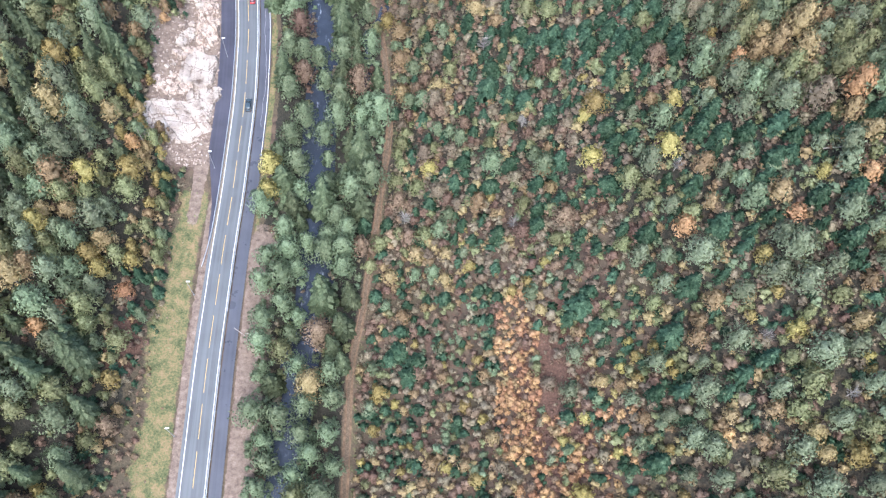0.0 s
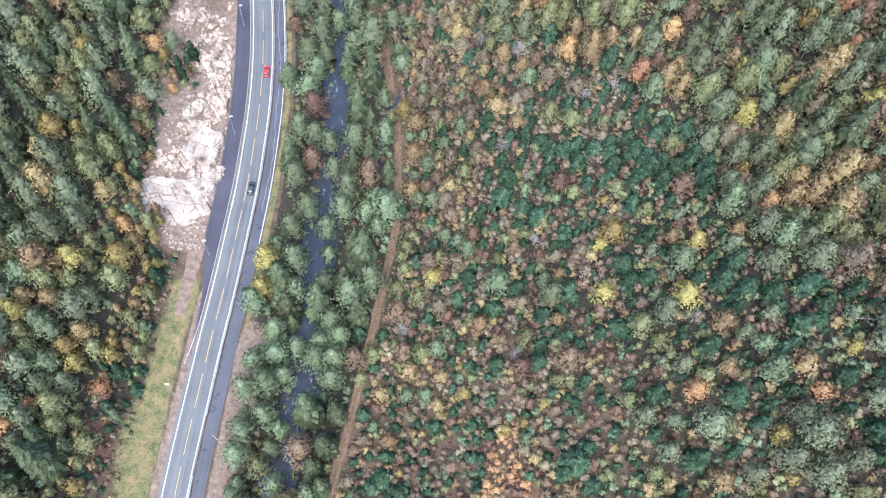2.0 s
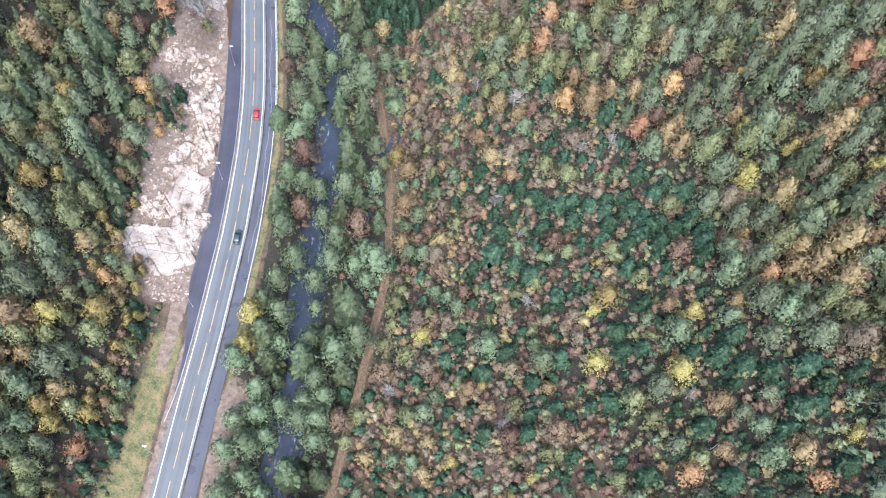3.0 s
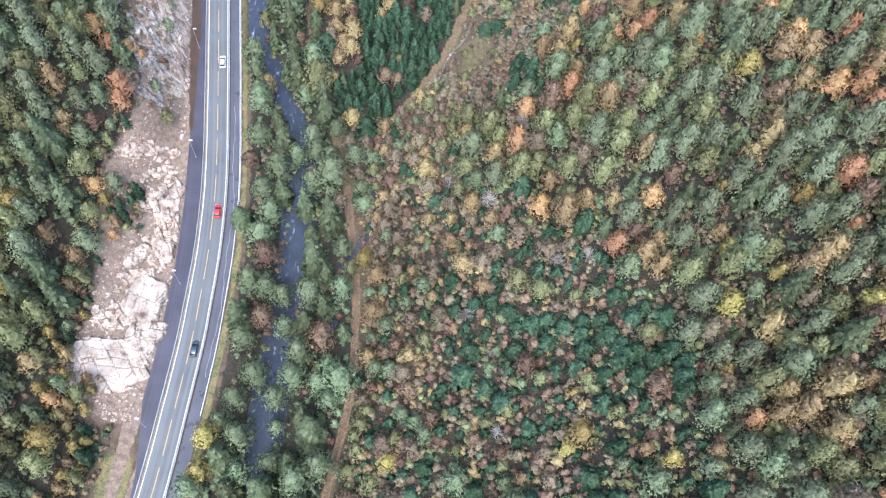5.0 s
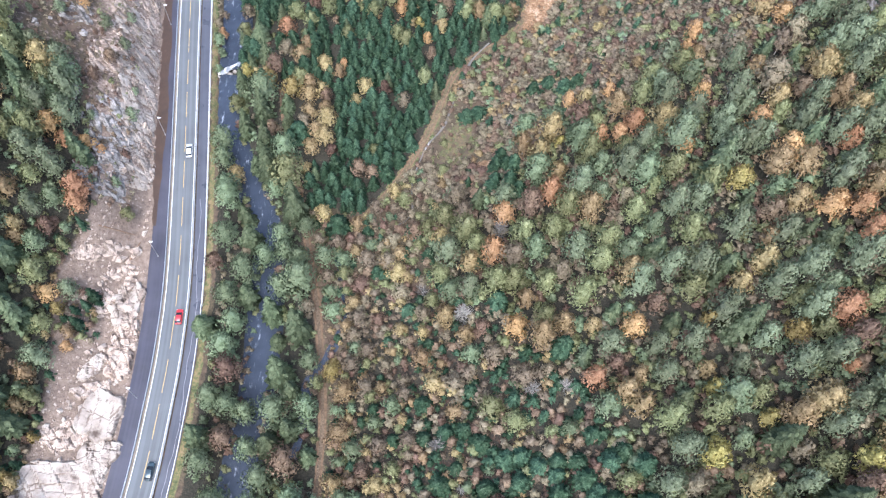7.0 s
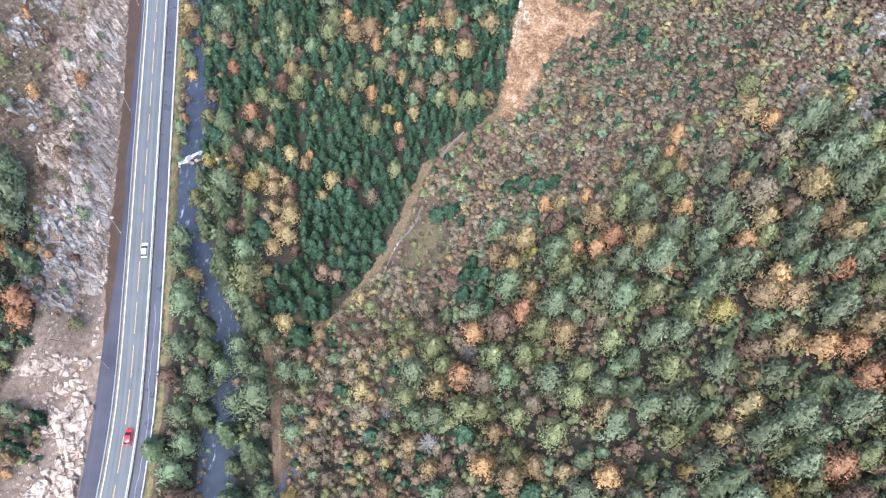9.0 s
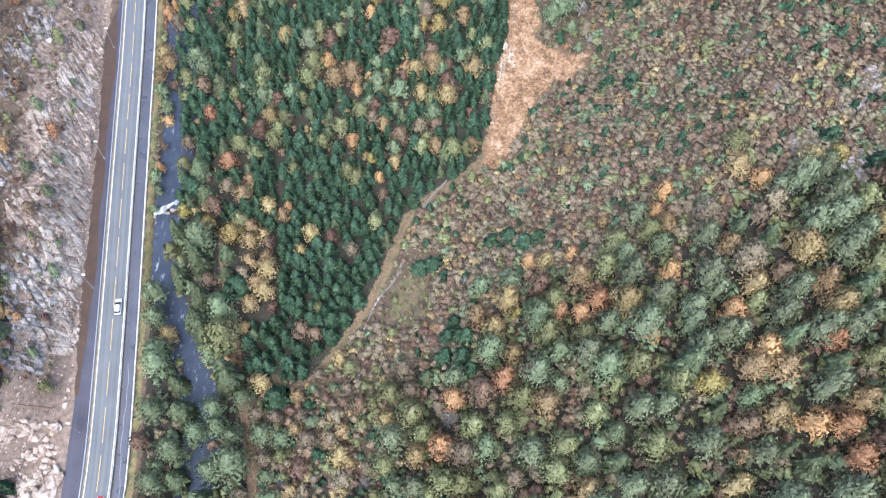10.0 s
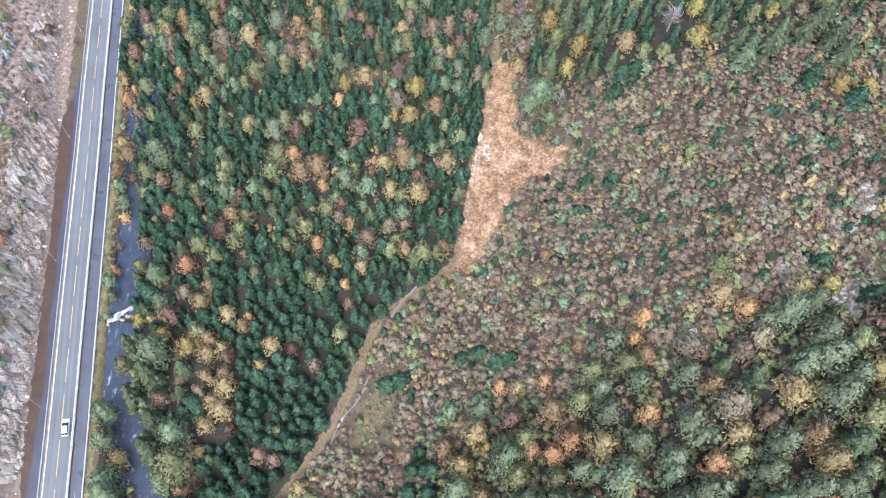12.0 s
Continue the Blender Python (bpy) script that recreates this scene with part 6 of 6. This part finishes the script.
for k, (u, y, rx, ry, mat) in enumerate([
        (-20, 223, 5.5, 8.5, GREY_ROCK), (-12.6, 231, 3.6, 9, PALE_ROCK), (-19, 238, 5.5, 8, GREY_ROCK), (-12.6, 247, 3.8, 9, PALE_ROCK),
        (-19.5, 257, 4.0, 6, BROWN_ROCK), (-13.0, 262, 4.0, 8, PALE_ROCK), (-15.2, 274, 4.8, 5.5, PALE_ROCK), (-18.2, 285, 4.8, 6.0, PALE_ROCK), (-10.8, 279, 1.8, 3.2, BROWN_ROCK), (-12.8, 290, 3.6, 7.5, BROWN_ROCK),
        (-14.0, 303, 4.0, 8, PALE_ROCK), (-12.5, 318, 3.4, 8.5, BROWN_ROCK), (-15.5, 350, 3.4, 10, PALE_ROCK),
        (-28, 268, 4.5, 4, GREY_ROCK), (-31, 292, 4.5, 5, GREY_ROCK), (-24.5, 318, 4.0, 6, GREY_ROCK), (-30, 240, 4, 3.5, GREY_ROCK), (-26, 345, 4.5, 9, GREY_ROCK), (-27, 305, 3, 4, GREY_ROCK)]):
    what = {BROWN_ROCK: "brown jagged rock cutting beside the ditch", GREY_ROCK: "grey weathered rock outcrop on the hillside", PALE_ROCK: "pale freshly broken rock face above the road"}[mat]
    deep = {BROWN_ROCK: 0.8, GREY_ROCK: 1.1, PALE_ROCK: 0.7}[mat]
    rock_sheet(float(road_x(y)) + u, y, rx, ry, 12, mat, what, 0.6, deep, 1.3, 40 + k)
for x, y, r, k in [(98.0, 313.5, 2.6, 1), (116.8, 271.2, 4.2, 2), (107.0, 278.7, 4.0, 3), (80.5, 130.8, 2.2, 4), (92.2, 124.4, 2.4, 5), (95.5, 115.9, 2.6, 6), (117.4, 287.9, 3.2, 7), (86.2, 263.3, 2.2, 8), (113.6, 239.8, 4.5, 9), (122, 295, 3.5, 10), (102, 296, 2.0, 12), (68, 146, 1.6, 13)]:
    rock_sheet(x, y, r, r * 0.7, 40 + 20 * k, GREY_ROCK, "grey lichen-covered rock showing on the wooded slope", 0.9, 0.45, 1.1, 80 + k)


def block_shape(rs, sx=1.0, sy=1.0, sz=1.0):
    """An angular stone: the hull of scattered points."""
    bm = bmesh.new()
    for p in rs.normal(size=(16, 3)):
        p = p / np.linalg.norm(p) ** 0.75
        bm.verts.new((p[0] * 0.5 * sx, p[1] * 0.5 * sy, p[2] * 0.5 * sz))
    out = bmesh.ops.convex_hull(bm, input=bm.verts)
    bmesh.ops.delete(bm, geom=[v for v in bm.verts if not v.link_faces], context="VERTS")
    bmesh.ops.triangulate(bm, faces=bm.faces)
    me = bpy.data.meshes.new("boulder")
    bm.to_mesh(me)
    bm.free()
    return me


def stones():
    rs = np.random.RandomState(5)
    made = {}
    for mat in (PALE_ROCK, BROWN_ROCK, GREY_ROCK):
        made[mat] = [block_shape(rs, 1.2, 0.95, 0.75) for _ in range(6)]
        for me in made[mat]:
            me.materials.append(mat)
    label = {PALE_ROCK: "pale angular boulder lying in the slide rubble", BROWN_ROCK: "brown angular boulder lying in the slide rubble", GREY_ROCK: "grey angular boulder on the bare slope"}

    def boulder(x, y, r, mat):
        ob = new("boulder", made[mat][rs.randint(6)])
        ob.matrix_basis = pose(x, y, hz(x, y) + 0.18 * r, rs.uniform(-25, 25), rs.uniform(-25, 25), rs.uniform(0, 360)) @ Matrix.Diagonal((r, r, r, 1))
        tagged(ob, label[mat], "boulder", "fallen boulders")

    for _ in range(90):
        y = rs.uniform(163, 204)
        u = -rs.triangular(9.2, 12, 22)
        boulder(float(road_x(y)) + u, y, rs.uniform(0.9, 2.7) * (1.1 if u > -15 else 0.8), PALE_ROCK if rs.rand() < 0.28 else BROWN_ROCK)
    for _ in range(60):
        y = rs.uniform(206, 372)
        boulder(float(road_x(y)) - rs.uniform(9.5, 19), y, rs.uniform(0.7, 1.8), BROWN_ROCK if rs.rand() < 0.6 else PALE_ROCK)
    for _ in range(26):
        y = rs.uniform(128, 165)
        boulder(float(road_x(y)) - rs.uniform(19, 27), y, rs.uniform(0.7, 1.7), PALE_ROCK if rs.rand() < 0.5 else BROWN_ROCK)
    for _ in range(26):
        y = rs.uniform(228, 340)
        boulder(float(road_x(y)) - rs.uniform(20, 40), y, rs.uniform(0.8, 2.2), GREY_ROCK)
    for k in range(10):
        boulder(-59 + 0.85 * k + rs.uniform(-0.4, 0.4), 266.8 + 0.65 * k + rs.uniform(-0.8, 0.8), rs.uniform(0.8, 1.4), GREY_ROCK)
    # loose rubble, too small to pick out
    for mat, nm, text, n in ((BROWN_ROCK, "rubble", "brown rubble and stones under the rock cutting", 1700), (PALE_ROCK, "rubble", "pale stone chips strewn over the slide", 300)):
        tmpl = [shape_of(m) for m in made[mat]]
        pieces = []
        while len(pieces) < n:
            y = rs.uniform(124, 372)
            wide = np.interp(y, [124, 135, 160, 200, 210, 372], [17, 26, 27, 28, 20, 19])
            u = rs.uniform(8.8, wide)
            if rs.rand() > (1.0 if y < 212 else 0.55) or (198 < y < 211 and u < 15):
                continue
            r = rs.uniform(0.25, 0.85) * rs.uniform(0.6, 1.2)
            x = float(road_x(y)) - u
            pieces.append(placed(tmpl[rs.randint(6)], x, y, r * 0.8, r, rs.uniform(0, 6.3), -0.05))
        v, f = joined(pieces)
        tagged(new(nm, mesh_of(nm, v, f, [mat])), text, "rubble", kind="stuff")


stones()


# ---- fallen trunks, poles ----
DEADWOOD = simple("weathered_dead_wood", (0.40, 0.36, 0.32), 0.9, 0, 0.3, 3)
BROWNWOOD = simple("brown_timber", (0.20, 0.12, 0.075), 0.9, 0, 0.35, 3)


def log(x0, y0, x1, y1, r, mat=DEADWOOD, label="weathered grey tree trunk lying on the slope", branches=4, lift=0.25):
    rs = np.random.RandomState(int(abs(x0 * 7 + y0)))
    n = 7
    t = np.linspace(0, 1, n)
    px, py = x0 + (x1 - x0) * t, y0 + (y1 - y0) * t
    pz = height(px, py) + lift
    pz = np.interp(t, [0, 0.5, 1], [pz[0], max(pz[n // 2], (pz[0] + pz[-1]) / 2), pz[-1]])
    L = math.hypot(x1 - x0, y1 - y0)
    out = [tube(np.c_[px + rs.normal(size=n) * 0.03, py, pz], r * (1 - 0.6 * t), 7)]
    for k in range(branches):
        q = rs.uniform(0.4, 0.95)
        p = np.array([x0 + (x1 - x0) * q, y0 + (y1 - y0) * q, np.interp(q, t, pz)])
        e = p + [rs.normal() * L * 0.09, rs.normal() * L * 0.09, rs.uniform(0.1, 0.6)]
        out.append(tube([p, (p + e) / 2 + [0, 0, 0.05], e], [r * 0.35, r * 0.25, r * 0.1], 4))
    v, f = joined(out)
    tagged(new("fallen_trunk", mesh_of("fallen_trunk", v, f, [mat], True)), label, "trunk")


log(93.7, 100.2, 103.0, 99.4, 0.16)
log(36.0, 363.7, 42.0, 370.7, 0.2, label="pale bent trunk fallen across the clearing")
log(61.2, 280.3, 63.8, 276.8, 0.16)
log(44.6, 232.0, 49.3, 237.9, 0.3, BROWNWOOD, "dark forked trunk fallen on the slope", 6)
log(77.4, 49.1, 80.4, 44.8, 0.15)
log(94.8, 125.1, 98.2, 115.6, 0.16)
log(-75.4, 206.0, -68.3, 208.1, 0.18, BROWNWOOD, "brown trunk lying on the bare slope", 2)
log(-68.2, 200.7, -66.9, 206.4, 0.28, BROWNWOOD, "dark rotten trunk lying on bare soil", 5)
log(-99.1, 327.4, -95.2, 323.6, 0.16, BROWNWOOD, "brown timber log staked on the slope", 0, 0.9)
log(-95.2, 323.2, -92.6, 315.5, 0.16, BROWNWOOD, "brown timber log staked on the slope", 0, 0.9)
log(-102.4, 364.2, -99.7, 360.4, 0.16, BROWNWOOD, "brown timber log on red soil", 1)
log(-41.5, 71.5, -36.0, 70.6, 0.14, label="pale trunk lying on the bare bank")
log(-42.0, 73.2, -38.6, 73.0, 0.12, label="pale trunk lying on the bare bank")
log(-45.2, 74.6, -42.0, 72.4, 0.10, label="pale branch lying on the bare bank")
log(70.0, 92.0, 66.0, 88.5, 0.13)
log(22.5, 63.0, 26.0, 66.5, 0.1, label="thin pale trunk lying among saplings")


def column(name, x, y, h, r, mat, label, category):
    z = hz(x, y)
    v, f = tube([(x, y, z - 0.5), (x, y, z + h * 0.5), (x, y, z + h)], [r, r * 0.8, r * 0.5], 8)
    tagged(new(name, mesh_of(name, v, f, [mat], True)), label, category)


column("snag", -75.2, 128.0, 7.5, 0.16, DEADWOOD, "pale bare pole standing at the slab's edge", "pole")


# ---- street lamps ----
LAMP_HEAD = simple("white_lamp_housing", (0.80, 0.80, 0.79), 0.4, 0, 0.05, 2)
LAMP_GLASS = simple("lamp_glass", (0.55, 0.56, 0.58), 0.15, 0, 0.05, 2)


def street_lamp():
    root = empty("street_lamp", pose(0, 0, 0), "grey steel street lamp with a white head", "street lamp", "street lamps")
    v, f = tube([(0, 0, -0.6), (0, 0, 4.5), (0, 0, 9.1)], [0.11, 0.085, 0.055], 10)
    part("pole", mesh_of("pole", v, f, [POST], True), None, root)
    v, f = tube([(0, 0, -0.1), (0, 0, 0.35), (0, 0, 0.42)], [0.19, 0.19, 0.1], 10)
    part("base_collar", mesh_of("base_collar", v, f, [POST], True), None, root)
    v, f = tube([(0, 0, 9.0), (0.15, 0, 9.25), (0.55, 0, 9.32)], [0.05, 0.045, 0.04], 8)
    part("arm", mesh_of("arm", v, f, [POST], True), None, root)
    bm = bmesh.new()
    bmesh.ops.create_cube(bm, size=1, matrix=Matrix.Translation((0.45, 0, 9.38)) @ Matrix.Diagonal((1.0, 0.36, 0.16, 1)))
    bmesh.ops.bevel(bm, geom=bm.edges[:], offset=0.06, segments=2, affect="EDGES")
    head = part("lamp_head", bm, LAMP_HEAD, root)
    bm = bmesh.new()
    bmesh.ops.create_cube(bm, size=1, matrix=Matrix.Translation((0.5, 0, 9.285)) @ Matrix.Diagonal((0.7, 0.26, 0.04, 1)))
    bmesh.ops.bevel(bm, geom=bm.edges[:], offset=0.012, segments=1, affect="EDGES")
    part("lens", bm, LAMP_GLASS, head)
    return root


first_lamp = street_lamp()
for k, y in enumerate((6.0, 45.7, 84.0, 123.5, 163.0, 203.0, 242.0, 282.8, 323.0, 363.0)):
    m = pose(float(road_x(y)) - (6.1 if y < 220 else 6.0), y, -0.25, 0, 0, 0)
    if k:
        copy_thing(first_lamp, m)
    else:
        first_lamp.matrix_basis = m


# ---- railing along the cycle path ----
RAIL_WHITE = simple("pale_painted_steel", (0.66, 0.66, 0.64), 0.45, 0.2, 0.12, 2)


def railing(y0, y1, u):
    ym = (y0 + y1) / 2
    root = empty("railing", pose(float(road_x(ym)) + u, ym, -0.1), "pale steel railing along the cycle path", "railing")
    o = np.array(root.location)
    ys = np.linspace(y0, y1, int((y1 - y0) / 3) + 1)
    for nm, z, r in (("handrail", 1.05, 0.05), ("rail", 0.55, 0.03)):
        v, f = tube(np.c_[road_x(ys) + u, ys, np.full(len(ys), z)] - o, [r] * len(ys), 6)
        part(nm, mesh_of(nm, v, f, [RAIL_WHITE], True), None, root)
    v, f = tube([(0, 0, -0.4), (0, 0, 0.5), (0, 0, 1.15)], [0.035] * 3, 6)
    pm = mesh_of("post", v, f, [RAIL_WHITE], True)
    y = y0
    while y <= y1:
        p = part("post", pm, None, root)
        p.location = (float(road_x(y)) + u - o[0], y - o[1], 0)
        y += 3.0


railing(190, 412, 7.25)


# ---- cars ----
GLASS = Mat("dark_car_glass", 0.08, 0, 0.6)
GLASS.base((0.02, 0.024, 0.03))
RUBBER = simple("tyre_rubber", (0.02, 0.02, 0.021), 0.8, 0, 0.1, 8)
RIM = simple("alloy_rim", (0.5, 0.5, 0.52), 0.3, 0.8, 0.1, 8)
HEADLIGHT = simple("headlight_glass", (0.75, 0.77, 0.8), 0.15, 0, 0.05, 4)
TAIL = simple("red_tail_light", (0.35, 0.02, 0.02), 0.25, 0, 0.1, 4)
TRIM = simple("black_plastic_trim", (0.03, 0.03, 0.032), 0.6, 0, 0.1, 6)


def loft(sections, mat, name, parent, label=""):
    """A closed skin over rings of points from back to front."""
    k = len(sections[0])
    v = np.array([p for s in sections for p in s])
    i = np.arange(len(v)).reshape(-1, k)
    j = np.roll(i, -1, 1)
    bm = bmesh.new()
    bv = [bm.verts.new(p) for p in v]
    for a in range(len(sections) - 1):
        for b in range(k):
            bm.faces.new([bv[q] for q in (i[a, b], j[a, b], j[a + 1, b], i[a + 1, b])])
    bm.faces.new([bv[q] for q in i[0]])
    bm.faces.new([bv[q] for q in i[-1][::-1]])
    bmesh.ops.recalc_face_normals(bm, faces=bm.faces)
    bmesh.ops.bevel(bm, geom=bm.edges[:], offset=0.03, segments=1, affect="EDGES")
    for f in bm.faces:
        f.smooth = True
    return part(name, bm, mat, parent, label)


def ring(y, w, z0, z1, tuck=0.9):
    h = w / 2
    return [(-h * 0.94, y, z0), (-h, y, (z0 + z1) * 0.5), (-h * tuck, y, z1), (h * tuck, y, z1), (h, y, (z0 + z1) * 0.5), (h * 0.94, y, z0)]


def car(x, y, paint, label, length=4.5, width=1.85, tall=1.55, boxy=0.0):
    ang = math.degrees(math.atan2(-(float(road_x(y + 3)) - float(road_x(y - 3))), 6))
    root = empty("car", pose(x, y, 0.0, 0, 0, ang), label, "car", "cars on the road")
    a = length / 2
    belt = 0.92 + 0.1 * boxy
    loft([ring(-a, width * 0.86, 0.42, 0.82), ring(-a + 0.18, width * 0.97, 0.25, belt), ring(-a * 0.35, width, 0.2, belt + 0.02), ring(a * 0.25, width, 0.2, belt), ring(a * 0.72, width * 0.97, 0.22, belt - 0.12), ring(a - 0.12, width * 0.9, 0.28, 0.72), ring(a, width * 0.8, 0.38, 0.6)], paint, "body", root)
    back = -a + 0.22 if boxy else -a + 0.5
    loft([ring(back, width * 0.84, belt - 0.05, belt + 0.05, 0.94), ring(back + 0.35, width * 0.86, belt - 0.05, tall - 0.06, 0.82), ring(a * 0.12, width * 0.86, belt - 0.05, tall - 0.05, 0.82), ring(a * 0.5, width * 0.86, belt - 0.08, belt + 0.02, 0.95)], GLASS.m, "cabin_glass", root, "dark tinted car windows")
    loft([ring(back + 0.38, width * 0.72, tall - 0.09, tall - 0.02), ring(-a * 0.1, width * 0.74, tall - 0.09, tall), ring(a * 0.1, width * 0.7, tall - 0.09, tall - 0.02)], paint, "roof", root)
    for sx in (-1, 1):
        for yy in (-a * 0.62, a * 0.64):
            v, f = tube([(sx * (width / 2 - 0.2), yy, 0.33), (sx * (width / 2 - 0.12), yy, 0.33), (sx * (width / 2 + 0.01), yy, 0.33)], [0.31, 0.33, 0.31], 14)
            wheel = part("wheel", mesh_of("wheel", v, f, [RUBBER], True), None, root)
            v, f = tube([(sx * (width / 2 - 0.1), yy, 0.33), (sx * (width / 2 + 0.015), yy, 0.33), (sx * (width / 2 + 0.02), yy, 0.33)], [0.2, 0.2, 0.02], 12)
            part("rim", mesh_of("rim", v, f, [RIM], True), None, wheel)
        for nm, yy, zz, mat, sz in (("headlight", a - 0.14, 0.62, HEADLIGHT, (0.36, 0.2, 0.14)), ("tail_light", -a + 0.08, 0.78, TAIL, (0.3, 0.12, 0.18)), ("mirror", a * 0.34, belt + 0.06, paint, (0.2, 0.12, 0.13))):
            bm = bmesh.new()
            xx = sx * (width * 0.36 if nm != "mirror" else width / 2 + 0.08)
            bmesh.ops.create_cube(bm, size=1, matrix=Matrix.Translation((xx, yy, zz)) @ Matrix.Diagonal((*sz, 1)))
            bmesh.ops.bevel(bm, geom=bm.edges[:], offset=0.03, segments=1, affect="EDGES")
            part(nm, bm, mat, root)
    for nm, yy in (("bumper", a - 0.02), ("bumper", -a + 0.02)):
        bm = bmesh.new()
        bmesh.ops.create_cube(bm, size=1, matrix=Matrix.Translation((0, yy, 0.42)) @ Matrix.Diagonal((width * 0.8, 0.12, 0.16, 1)))
        bmesh.ops.bevel(bm, geom=bm.edges[:], offset=0.03, segments=1, affect="EDGES")
        part(nm, bm, TRIM, root, "black plastic bumper")
    return root


def car_paint(name, col, metal=0.0):
    k = Mat(name, 0.3, metal, 0.5)
    k.base(k.ramp(k.noise(1.2, 3), [(0.3, tuple(c * 0.93 for c in col)), (0.7, col)]))
    k.b.inputs["Coat Weight"].default_value = 0.6
    return k.m


car(float(road_x(237.3)) + 1.45, 237.3, car_paint("silver_white_car_paint", (0.68, 0.69, 0.70), 0.2), "silver-white estate car driving on the road", 4.6, 1.86, 1.6, 1)
car(float(road_x(185.9)) + 1.45, 185.9, car_paint("red_car_paint", (0.52, 0.03, 0.035)), "red hatchback driving on the road", 4.3, 1.82, 1.55, 1)
car(float(road_x(145.1)) + 1.45, 145.1, car_paint("dark_blue_grey_car_paint", (0.05, 0.075, 0.09), 0.3), "dark blue-grey estate car driving on the road", 4.6, 1.84, 1.52, 1)
